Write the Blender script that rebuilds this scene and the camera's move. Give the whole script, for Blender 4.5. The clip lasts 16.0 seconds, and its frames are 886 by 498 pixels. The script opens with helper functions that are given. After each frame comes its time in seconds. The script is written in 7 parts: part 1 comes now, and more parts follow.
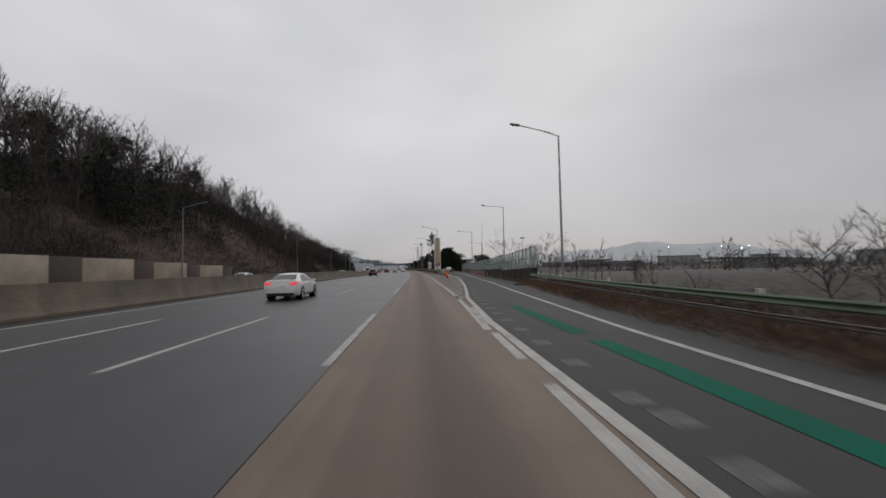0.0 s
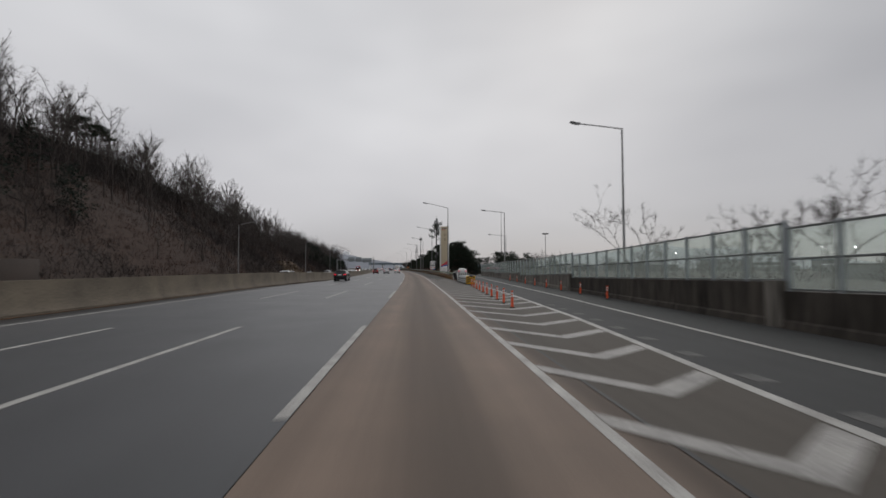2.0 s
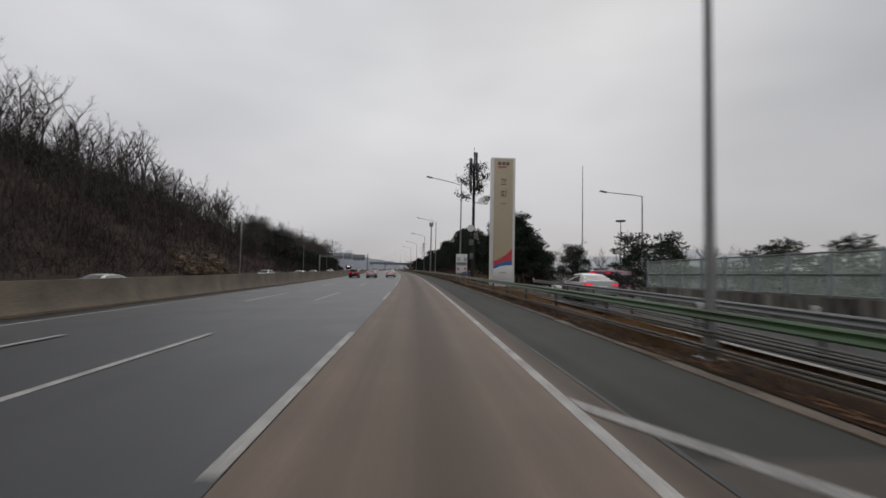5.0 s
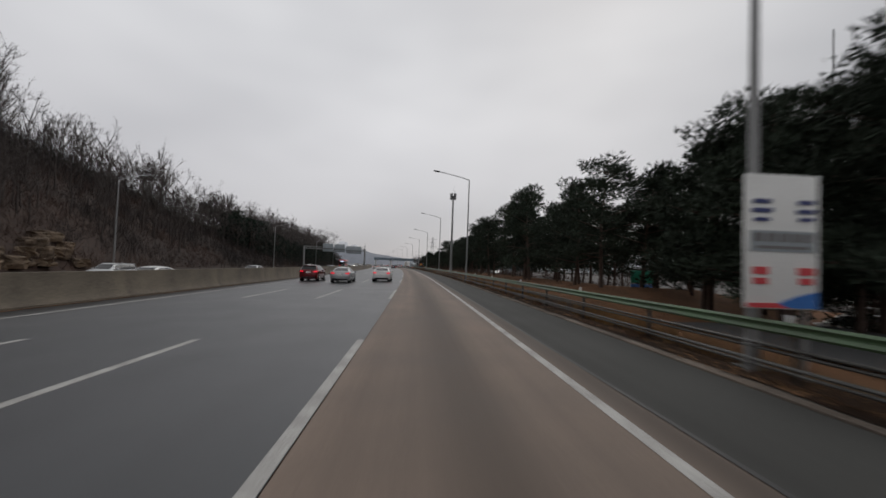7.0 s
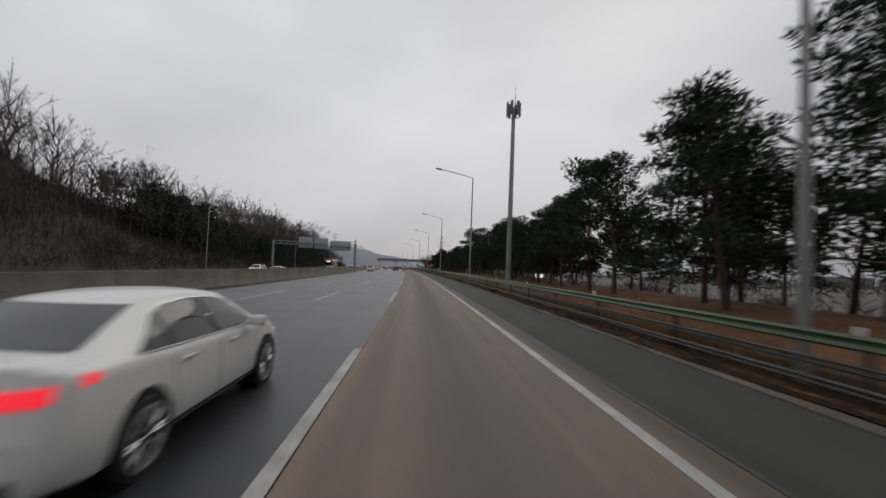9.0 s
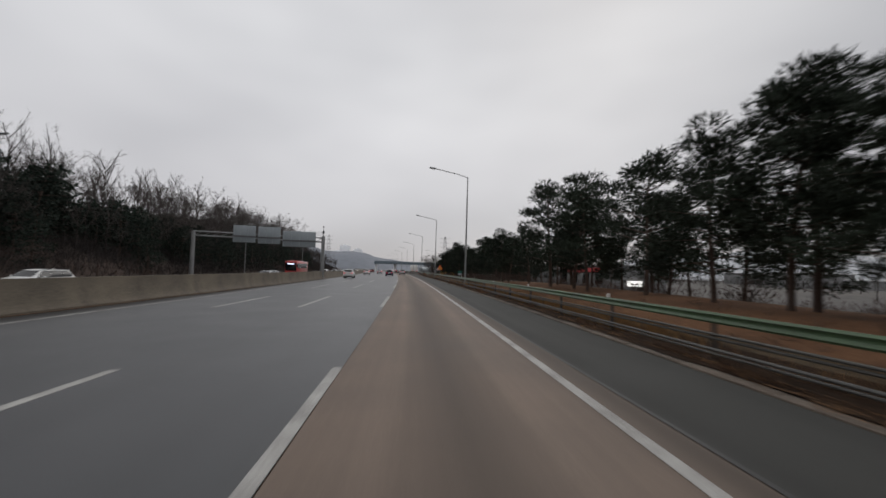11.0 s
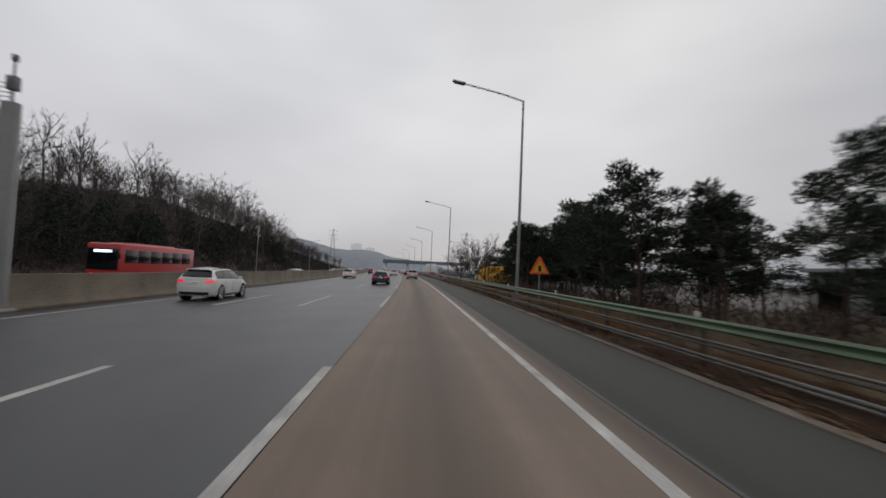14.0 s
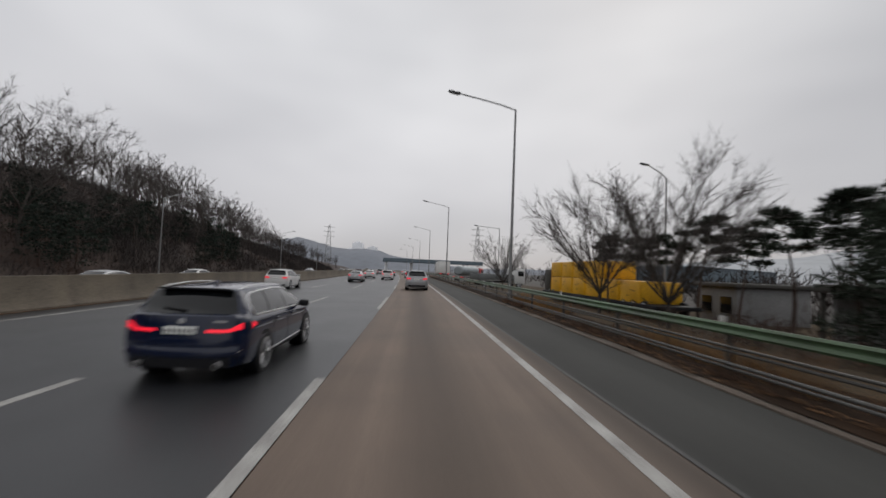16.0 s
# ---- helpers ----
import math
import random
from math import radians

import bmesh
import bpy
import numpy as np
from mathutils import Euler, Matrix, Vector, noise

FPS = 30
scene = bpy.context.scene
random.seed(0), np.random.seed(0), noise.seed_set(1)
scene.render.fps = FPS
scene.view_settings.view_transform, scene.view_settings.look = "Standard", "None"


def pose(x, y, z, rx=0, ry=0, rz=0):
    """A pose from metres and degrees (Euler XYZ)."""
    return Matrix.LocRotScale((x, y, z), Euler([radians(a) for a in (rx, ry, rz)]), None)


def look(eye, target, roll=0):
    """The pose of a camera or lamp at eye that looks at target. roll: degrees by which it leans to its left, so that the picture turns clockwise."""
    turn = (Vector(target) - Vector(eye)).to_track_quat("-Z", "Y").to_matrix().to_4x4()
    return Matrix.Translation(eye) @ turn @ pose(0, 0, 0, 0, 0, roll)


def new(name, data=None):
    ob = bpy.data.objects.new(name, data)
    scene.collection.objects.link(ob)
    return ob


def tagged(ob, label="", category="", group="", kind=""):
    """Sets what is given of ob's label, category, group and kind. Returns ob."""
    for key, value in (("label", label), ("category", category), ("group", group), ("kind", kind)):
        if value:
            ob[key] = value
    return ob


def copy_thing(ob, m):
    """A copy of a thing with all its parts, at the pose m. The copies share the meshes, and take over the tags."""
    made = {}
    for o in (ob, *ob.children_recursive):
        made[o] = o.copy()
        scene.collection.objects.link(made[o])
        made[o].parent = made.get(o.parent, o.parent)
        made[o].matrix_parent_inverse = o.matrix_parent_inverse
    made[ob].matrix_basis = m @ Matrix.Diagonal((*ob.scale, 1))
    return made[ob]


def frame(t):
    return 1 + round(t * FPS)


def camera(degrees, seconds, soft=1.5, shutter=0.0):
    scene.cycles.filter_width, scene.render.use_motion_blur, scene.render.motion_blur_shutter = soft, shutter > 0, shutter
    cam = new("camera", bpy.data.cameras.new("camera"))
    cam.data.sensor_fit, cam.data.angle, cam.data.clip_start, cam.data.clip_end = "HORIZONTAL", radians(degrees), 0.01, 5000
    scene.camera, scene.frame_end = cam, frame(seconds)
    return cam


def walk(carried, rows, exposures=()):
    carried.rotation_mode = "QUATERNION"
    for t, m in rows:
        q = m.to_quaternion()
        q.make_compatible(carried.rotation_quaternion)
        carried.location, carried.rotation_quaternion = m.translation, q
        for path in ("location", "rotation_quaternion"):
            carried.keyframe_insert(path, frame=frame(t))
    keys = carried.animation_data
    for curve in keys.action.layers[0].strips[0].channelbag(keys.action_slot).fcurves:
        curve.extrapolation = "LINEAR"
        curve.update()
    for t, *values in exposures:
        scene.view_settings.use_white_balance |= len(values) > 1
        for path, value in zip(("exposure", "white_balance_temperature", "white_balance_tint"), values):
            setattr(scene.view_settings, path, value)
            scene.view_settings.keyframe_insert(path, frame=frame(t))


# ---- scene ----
cam = camera(90.7, 16.0, 1.6, 0.3)
PATH = [
    (0, (1.552, -7.339, 1.568), (1.664, -5.344, 1.652), -1.2),
    (0.5, (1.655, 3.156, 1.575), (1.745, 5.152, 1.662), -1.1),
    (1, (1.682, 13.763, 1.657), (1.797, 15.758, 1.74), -0.9),
    (1.5, (1.499, 24.245, 1.753), (1.618, 26.24, 1.833), -0.6),
    (2, (1.538, 34.855, 1.714), (1.655, 36.849, 1.8), -0.1),
    (2.5, (1.508, 45.148, 1.735), (1.621, 47.143, 1.82), -0.4),
    (3, (1.554, 55.125, 1.699), (1.661, 57.12, 1.789), -0.2),
    (3.5, (1.532, 65.119, 1.693), (1.624, 67.114, 1.789), -0.2),
    (6, (0.465, 117.239, 1.729), (0.543, 119.236, 1.813), 2.0),
    (6.5, (0.008, 127.515, 1.791), (0.067, 129.513, 1.87), 2.0),
    (7, (-0.33, 137.988, 1.734), (-0.278, 139.985, 1.812), 2.1),
    (7.5, (-0.782, 148.301, 1.736), (-0.732, 150.299, 1.81), 2.1),
    (8, (-1.049, 158.547, 1.717), (-1.015, 160.545, 1.794), 2.0),
    (10.5, (-3.873, 209.837, 1.775), (-3.865, 211.835, 1.869), 2.5),
    (11, (-4.294, 220.354, 1.7), (-4.279, 222.351, 1.798), 1.7),
    (11.5, (-4.92, 230.598, 1.71), (-4.914, 232.596, 1.806), 1.9),
    (12, (-5.531, 240.616, 1.71), (-5.546, 242.613, 1.807), 2.1),
    (12.5, (-6.144, 250.515, 1.737), (-6.169, 252.513, 1.828), 2.1),
    (13, (-7.027, 260.691, 1.725), (-7.055, 262.688, 1.83), 2.6),
    (13.5, (-7.824, 270.66, 1.751), (-7.874, 272.657, 1.848), 2.7),
    (14, (-8.513, 280.132, 1.737), (-8.566, 282.128, 1.837), 2.5),
    (14.5, (-9.391, 289.993, 1.726), (-9.466, 291.989, 1.82), 2.3),
    (15, (-10.385, 299.938, 1.72), (-10.457, 301.935, 1.81), 2.1),
    (15.5, (-11.394, 310.514, 1.742), (-11.467, 312.51, 1.842), 2.6),
    (16, (-12.343, 320.632, 1.771), (-12.416, 322.628, 1.869), 2.3),
]
walk(cam, [(t, look(eye, target, roll)) for t, eye, target, roll in PATH], ((0, -0.03), (4, 0.0), (8.2, 0.03), (12, 0.07), (16, 0.1)))

# ---- light: an overcast winter sky ----
world = bpy.data.worlds.new("overcast")
scene.world = world
world.use_nodes = True
wn, wl = world.node_tree.nodes, world.node_tree.links
wn.clear()
w_out = wn.new("ShaderNodeOutputWorld")
w_bg = wn.new("ShaderNodeBackground")
w_sky = wn.new("ShaderNodeTexSky")
w_sky.sky_type, w_sky.sun_disc = "NISHITA", False
w_sky.sun_elevation, w_sky.sun_rotation = radians(35), radians(20)
w_tc = wn.new("ShaderNodeTexCoord")
w_map = wn.new("ShaderNodeMapping")
w_map.inputs["Scale"].default_value = (1.0, 1.0, 2.2)
w_n1 = wn.new("ShaderNodeTexNoise")
w_n1.inputs["Scale"].default_value, w_n1.inputs["Detail"].default_value, w_n1.inputs["Roughness"].default_value = 1.25, 3, 0.45
w_ramp = wn.new("ShaderNodeValToRGB")
w_ramp.color_ramp.elements[0].position, w_ramp.color_ramp.elements[0].color = 0.3, (0.424, 0.425, 0.441, 1)
w_ramp.color_ramp.elements[1].position, w_ramp.color_ramp.elements[1].color = 0.68, (0.667, 0.665, 0.674, 1)
w_sep = wn.new("ShaderNodeSeparateXYZ")
w_hz = wn.new("ShaderNodeValToRGB")
w_hz.color_ramp.elements[0].position, w_hz.color_ramp.elements[0].color = 0.0, (0.66, 0.645, 0.66, 1)
w_hz.color_ramp.elements[1].position, w_hz.color_ramp.elements[1].color = 0.45, (1, 1, 1, 1)
w_mul = wn.new("ShaderNodeMix")
w_mul.data_type, w_mul.blend_type = "RGBA", "MULTIPLY"
w_mul.inputs[0].default_value = 1.0
w_gray = wn.new("ShaderNodeMix")
w_gray.data_type = "RGBA"
w_gray.inputs[0].default_value = 0.004
wl.new(w_tc.outputs["Generated"], w_map.inputs["Vector"])
wl.new(w_map.outputs["Vector"], w_n1.inputs["Vector"])
wl.new(w_n1.outputs["Fac"], w_ramp.inputs["Fac"])
wl.new(w_tc.outputs["Generated"], w_sep.inputs["Vector"])
wl.new(w_sep.outputs["Z"], w_hz.inputs["Fac"])
wl.new(w_ramp.outputs["Color"], w_mul.inputs[6])
wl.new(w_hz.outputs["Color"], w_mul.inputs[7])
w_side = wn.new("ShaderNodeMapRange")
w_side.inputs["From Min"].default_value, w_side.inputs["From Max"].default_value = -1.0, 1.0
w_side.inputs["To Min"].default_value, w_side.inputs["To Max"].default_value = 1.2, 0.8
wl.new(w_sep.outputs["X"], w_side.inputs["Value"])
w_mul2 = wn.new("ShaderNodeMix")
w_mul2.data_type, w_mul2.blend_type = "RGBA", "MULTIPLY"
w_mul2.inputs[0].default_value = 1.0
wl.new(w_mul.outputs[2], w_mul2.inputs[6])
wl.new(w_side.outputs["Result"], w_mul2.inputs[7])
wl.new(w_mul2.outputs[2], w_gray.inputs[6])
wl.new(w_sky.outputs["Color"], w_gray.inputs[7])
wl.new(w_gray.outputs[2], w_bg.inputs["Color"])
wl.new(w_bg.outputs["Background"], w_out.inputs["Surface"])
w_bg.inputs["Strength"].default_value = 1.14

sun = new("sun", bpy.data.lights.new("sun", "SUN"))
sun.data.energy, sun.data.angle, sun.data.color = 0.5, radians(40), (1.0, 0.97, 0.93)
sun.matrix_world = look((0, 0, 50), (-20, -50, 0))


# ---- materials ----
def mat(name, col, rough=0.6, var=0.25, scale=2.0, fine=40.0, bump=0.15, metal=0.0, stain=None, coat=0.0, rnd=0.0, spec=0.5, runs=None):
    m = bpy.data.materials.new(name)
    m.use_nodes = True
    n, l = m.node_tree.nodes, m.node_tree.links
    b = n["Principled BSDF"]
    tc = n.new("ShaderNodeTexCoord")
    n1, n2 = n.new("ShaderNodeTexNoise"), n.new("ShaderNodeTexNoise")
    n1.inputs["Scale"].default_value, n1.inputs["Detail"].default_value = scale, 4
    n2.inputs["Scale"].default_value, n2.inputs["Detail"].default_value = fine, 3
    src = tc.outputs["Object"]
    if runs is not None:
        mp = n.new("ShaderNodeMapping")
        mp.inputs["Scale"].default_value = runs
        l.new(src, mp.inputs["Vector"])
        src = mp.outputs["Vector"]
    for k in (n1, n2):
        l.new(src, k.inputs["Vector"])
    add = n.new("ShaderNodeMath")
    add.operation = "MULTIPLY_ADD"
    add.inputs[1].default_value = 0.5
    l.new(n2.outputs["Fac"], add.inputs[0])
    half = n.new("ShaderNodeMath")
    half.operation = "MULTIPLY"
    half.inputs[1].default_value = 0.5
    l.new(n1.outputs["Fac"], half.inputs[0])
    l.new(half.outputs[0], add.inputs[2])
    ramp = n.new("ShaderNodeValToRGB")
    dark = tuple(c * (1 - var) for c in col) if stain is None else stain
    light = tuple(min(1, c * (1 + var)) for c in col)
    ramp.color_ramp.elements[0].position, ramp.color_ramp.elements[0].color = 0.33, (*dark, 1)
    ramp.color_ramp.elements[1].position, ramp.color_ramp.elements[1].color = 0.67, (*light, 1)
    l.new(add.outputs[0], ramp.inputs["Fac"])
    last = ramp.outputs["Color"]
    if rnd:
        oi, hv = n.new("ShaderNodeObjectInfo"), n.new("ShaderNodeHueSaturation")
        mr = n.new("ShaderNodeMapRange")
        mr.inputs["To Min"].default_value, mr.inputs["To Max"].default_value = 1 - rnd, 1 + rnd
        l.new(oi.outputs["Random"], mr.inputs["Value"])
        l.new(mr.outputs["Result"], hv.inputs["Value"])
        l.new(last, hv.inputs["Color"])
        last = hv.outputs["Color"]
    l.new(last, b.inputs["Base Color"])
    rr = n.new("ShaderNodeMapRange")
    rr.inputs["To Min"].default_value, rr.inputs["To Max"].default_value = max(0.02, rough - 0.12 * rough), min(1, rough + 0.15 * rough)
    l.new(n1.outputs["Fac"], rr.inputs["Value"])
    l.new(rr.outputs["Result"], b.inputs["Roughness"])
    b.inputs["Metallic"].default_value, b.inputs["Coat Weight"].default_value = metal, coat
    b.inputs["Specular IOR Level"].default_value = spec
    if bump:
        bp = n.new("ShaderNodeBump")
        bp.inputs["Strength"].default_value, bp.inputs["Distance"].default_value = bump, 0.02
        l.new(n2.outputs["Fac"], bp.inputs["Height"])
        l.new(bp.outputs["Normal"], b.inputs["Normal"])
    return m


def glow(name, col, strength, base=(0.3, 0.02, 0.02)):
    m = bpy.data.materials.new(name)
    m.use_nodes = True
    b = m.node_tree.nodes["Principled BSDF"]
    b.inputs["Base Color"].default_value, b.inputs["Roughness"].default_value = (*base, 1), 0.2
    b.inputs["Emission Color"].default_value, b.inputs["Emission Strength"].default_value = (*col, 1), strength
    return m


def streaked(name, col, dark, along, rough, bands=(), spec=0.5, var=0.14):
    """A road surface: grain, long streaks along the way, and darker worn bands at given places across it (x, width, depth)."""
    m = mat(name, col, rough, var, 0.45, 55.0, 0.12, spec=spec)
    n, l = m.node_tree.nodes, m.node_tree.links
    b = n["Principled BSDF"]
    src = b.inputs["Base Color"].links[0].from_socket
    tc = n.new("ShaderNodeTexCoord")
    mp = n.new("ShaderNodeMapping")
    mp.inputs["Scale"].default_value = (1.6, along, 1)
    nz = n.new("ShaderNodeTexNoise")
    nz.inputs["Scale"].default_value, nz.inputs["Detail"].default_value = 1.0, 4
    l.new(tc.outputs["UV"], mp.inputs["Vector"])
    l.new(mp.outputs["Vector"], nz.inputs["Vector"])
    mr = n.new("ShaderNodeMapRange")
    mr.inputs["From Min"].default_value, mr.inputs["From Max"].default_value = 0.35, 0.7
    mr.inputs["To Min"].default_value, mr.inputs["To Max"].default_value = 0.0, 0.5
    l.new(nz.outputs["Fac"], mr.inputs["Value"])
    mx = n.new("ShaderNodeMix")
    mx.data_type = "RGBA"
    mx.inputs[7].default_value = (*dark, 1)
    l.new(mr.outputs["Result"], mx.inputs[0])
    l.new(src, mx.inputs[6])
    last = mx.outputs[2]
    if bands:
        sep = n.new("ShaderNodeSeparateXYZ")
        l.new(tc.outputs["UV"], sep.inputs["Vector"])
        for x0, w, depth in bands:
            ad = n.new("ShaderNodeMath")
            ad.operation = "SUBTRACT"
            l.new(sep.outputs["X"], ad.inputs[0])
            ad.inputs[1].default_value = x0
            ab = n.new("ShaderNodeMath")
            ab.operation = "ABSOLUTE"
            l.new(ad.outputs[0], ab.inputs[0])
            m2 = n.new("ShaderNodeMapRange")
            m2.interpolation_type = "SMOOTHSTEP"
            m2.inputs["From Min"].default_value, m2.inputs["From Max"].default_value = 0.0, w
            m2.inputs["To Min"].default_value, m2.inputs["To Max"].default_value = depth, 0.0
            l.new(ab.outputs[0], m2.inputs["Value"])
            mx = n.new("ShaderNodeMix")
            mx.data_type = "RGBA"
            mx.inputs[7].default_value = (*dark, 1)
            l.new(m2.outputs["Result"], mx.inputs[0])
            l.new(last, mx.inputs[6])
            last = mx.outputs[2]
    l.new(last, b.inputs["Base Color"])
    return m


M_ASPH = streaked("asphalt", (0.0225, 0.024, 0.0268), (0.0125, 0.0135, 0.0152), 0.02, 0.4, ((-1.0, 0.5, 0.5), (-2.7, 0.5, 0.5), (-4.6, 0.5, 0.5), (-6.3, 0.5, 0.5), (-8.2, 0.5, 0.4)), 0.5)
M_SHOULD = streaked("shoulder asphalt", (0.044, 0.044, 0.0405), (0.027, 0.0265, 0.0245), 0.05, 0.8, ((4.25, 0.35, 0.6),), 0.3)
M_RAMP = streaked("ramp asphalt", (0.045, 0.0455, 0.046), (0.028, 0.0285, 0.029), 0.05, 0.75, (), 0.25)
M_GORE = streaked("worn gore paving", (0.078, 0.068, 0.058), (0.05, 0.043, 0.037), 0.05, 0.75, (), 0.25)
M_CONC = streaked("concrete lane", (0.176, 0.132, 0.104), (0.058, 0.0435, 0.0345), 0.03, 0.7, ((1.85, 0.9, 0.66), (3.9, 0.45, 0.85)), 0.3, 0.3)
M_TAR = mat("tar seam", (0.012, 0.012, 0.012), 0.6, 0.2, 1.0, 20.0, 0.1)
M_PAINT = mat("road paint", (0.4, 0.395, 0.375), 0.6, 0.2, 1.5, 30.0, 0.1, stain=(0.17, 0.16, 0.15), spec=0.3)
M_PAINTW = mat("worn road paint", (0.28, 0.27, 0.255), 0.55, 0.25, 1.2, 18.0, 0.1, stain=(0.1, 0.095, 0.09))
M_GREENP = mat("green road paint", (0.003, 0.095, 0.06), 0.85, 0.25, 0.8, 20.0, 0.1, spec=0.15)
M_GRASS = mat("dead grass", (0.135, 0.07, 0.038), 0.95, 0.4, 0.35, 9.0, 0.6, stain=(0.07, 0.038, 0.022), spec=0.1)
M_VERGE = mat("muted verge grass", (0.075, 0.056, 0.036), 0.95, 0.45, 0.5, 9.0, 0.6, stain=(0.03, 0.023, 0.016), spec=0.1)
M_PLAIN = mat("winter plain", (0.075, 0.066, 0.058), 0.95, 0.4, 0.03, 0.8, 0.4, stain=(0.03, 0.027, 0.026))
M_HILL = mat("leaf litter slope", (0.04, 0.023, 0.016), 0.95, 0.5, 0.06, 2.0, 0.6, stain=(0.022, 0.015, 0.012))
M_BARR = mat("grimy barrier concrete", (0.15, 0.125, 0.093), 0.85, 0.3, 0.5, 14.0, 0.2, stain=(0.065, 0.053, 0.04), rnd=0.06)
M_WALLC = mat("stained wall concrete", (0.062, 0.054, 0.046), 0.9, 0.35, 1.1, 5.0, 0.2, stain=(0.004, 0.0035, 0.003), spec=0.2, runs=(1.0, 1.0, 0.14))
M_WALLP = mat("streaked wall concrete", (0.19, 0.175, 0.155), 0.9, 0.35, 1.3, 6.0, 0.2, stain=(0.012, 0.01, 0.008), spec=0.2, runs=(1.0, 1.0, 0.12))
M_DIRT = mat("damp leaf dirt", (0.032, 0.019, 0.012), 0.95, 0.5, 0.8, 14.0, 0.6, stain=(0.011, 0.008, 0.006), spec=0.08)
M_KERB = mat("kerb concrete", (0.15, 0.12, 0.095), 0.9, 0.3, 0.6, 20.0, 0.3, stain=(0.035, 0.025, 0.018), rnd=0.25)
M_STEEL = mat("galvanised steel", (0.19, 0.2, 0.2), 0.5, 0.2, 1.0, 20.0, 0.05, metal=0.6)
M_POLE = mat("lamp post steel", (0.26, 0.26, 0.26), 0.55, 0.15, 1.0, 15.0, 0.03, metal=0.5)
M_RAILG = mat("green painted rail", (0.062, 0.118, 0.054), 0.45, 0.45, 0.6, 20.0, 0.05, stain=(0.034, 0.046, 0.024))
M_RAILD = mat("weathered grey rail", (0.068, 0.064, 0.058), 0.55, 0.4, 0.7, 20.0, 0.05, metal=0.4)
M_RAILL = mat("dull galvanised rail", (0.1, 0.098, 0.092), 0.55, 0.4, 0.7, 20.0, 0.05, metal=0.4)
M_LAMPH = mat("lamp housing", (0.12, 0.12, 0.125), 0.5, 0.2)
M_BLACK = mat("black rubber", (0.015, 0.015, 0.016), 0.7, 0.2, 4, 60)
M_TRIM = mat("black plastic trim", (0.014, 0.014, 0.016), 0.5, 0.2, 4, 60, spec=0.2)
M_GLASSD = mat("dark tinted glass", (0.006, 0.007, 0.008), 0.04, 0.1, 1, 4, 0.0, spec=0.4)
M_CHROME = mat("chrome", (0.78, 0.78, 0.78), 0.28, 0.1, 2, 20, 0.0, metal=0.55)
M_ALLOY = mat("alloy wheel", (0.55, 0.55, 0.56), 0.35, 0.15, 3, 30, 0.0, metal=0.8)
M_PLATE = mat("number plate", (0.78, 0.78, 0.75), 0.5, 0.08, 5, 60, 0.02)
M_TAIL = glow("tail lamp", (1.0, 0.02, 0.045), 0.8, (0.25, 0.01, 0.015))
M_TAILDIM = glow("dim tail lamp", (1.0, 0.05, 0.05), 0.5)
M_HEAD = glow("head lamp", (1.0, 0.93, 0.8), 8.0, (0.8, 0.8, 0.8))
M_ORANGE = mat("orange plastic", (0.75, 0.1, 0.03), 0.5, 0.15, 3, 40, 0.05)
M_WHITE = mat("white enamel", (0.72, 0.72, 0.7), 0.5, 0.1, 1.2, 30, 0.03)
M_BEIGE = mat("beige sign panel", (0.5, 0.42, 0.29), 0.5, 0.08, 0.8, 30, 0.03)
M_RED = mat("red panel", (0.55, 0.05, 0.06), 0.5, 0.15, 2, 30, 0.03)
M_BLUE = mat("blue panel", (0.03, 0.14, 0.42), 0.5, 0.15, 2, 30, 0.03)
M_NAVY = mat("navy ink", (0.04, 0.05, 0.16), 0.6, 0.2, 2, 30, 0.0)
M_GREYI = mat("grey ink", (0.16, 0.15, 0.15), 0.6, 0.2, 2, 30, 0.0)
M_INKP = mat("worn brown ink", (0.21, 0.165, 0.12), 0.6, 0.3, 4, 30, 0.0)
M_MUTED = mat("muted print", (0.36, 0.29, 0.2), 0.6, 0.15, 2, 30, 0.0)
M_YELL = mat("yellow paint", (0.72, 0.4, 0.01), 0.5, 0.2, 0.6, 15, 0.05, stain=(0.5, 0.25, 0.01))
M_MUST = mat("dull mustard stencil", (0.2, 0.11, 0.02), 0.6, 0.3, 2, 20)
M_BARK = mat("grey brown bark", (0.055, 0.045, 0.039), 0.9, 0.35, 0.3, 12, 0.5)
M_BARKP = mat("pine bark", (0.07, 0.045, 0.035), 0.9, 0.35, 0.6, 12, 0.5)
M_MAST = mat("dark brown mast paint", (0.022, 0.019, 0.017), 0.7, 0.3, 0.8, 15, 0.1)
M_STEM = mat("pale brown stems", (0.05, 0.039, 0.035), 0.9, 0.35, 0.3, 12, 0.3)
M_TWIG = mat("bare twigs", (0.066, 0.055, 0.051), 0.9, 0.35, 0.1, 3, 0.0, rnd=0.2)
M_BRUSH = mat("dry brush", (0.06, 0.034, 0.025), 0.95, 0.5, 0.05, 1.0, 0.0, stain=(0.031, 0.021, 0.0175))
M_THICKET = mat("dark thicket", (0.03, 0.024, 0.022), 0.95, 0.4, 0.1, 1.0, 0.0)
M_TEAL = mat("teal sign face", (0.015, 0.12, 0.095), 0.5, 0.15, 3.0, 30.0, 0.0)
M_LITTER = mat("fallen leaves", (0.19, 0.105, 0.055), 0.9, 0.5, 0.9, 30.0, 0.0, stain=(0.05, 0.03, 0.018), spec=0.1)
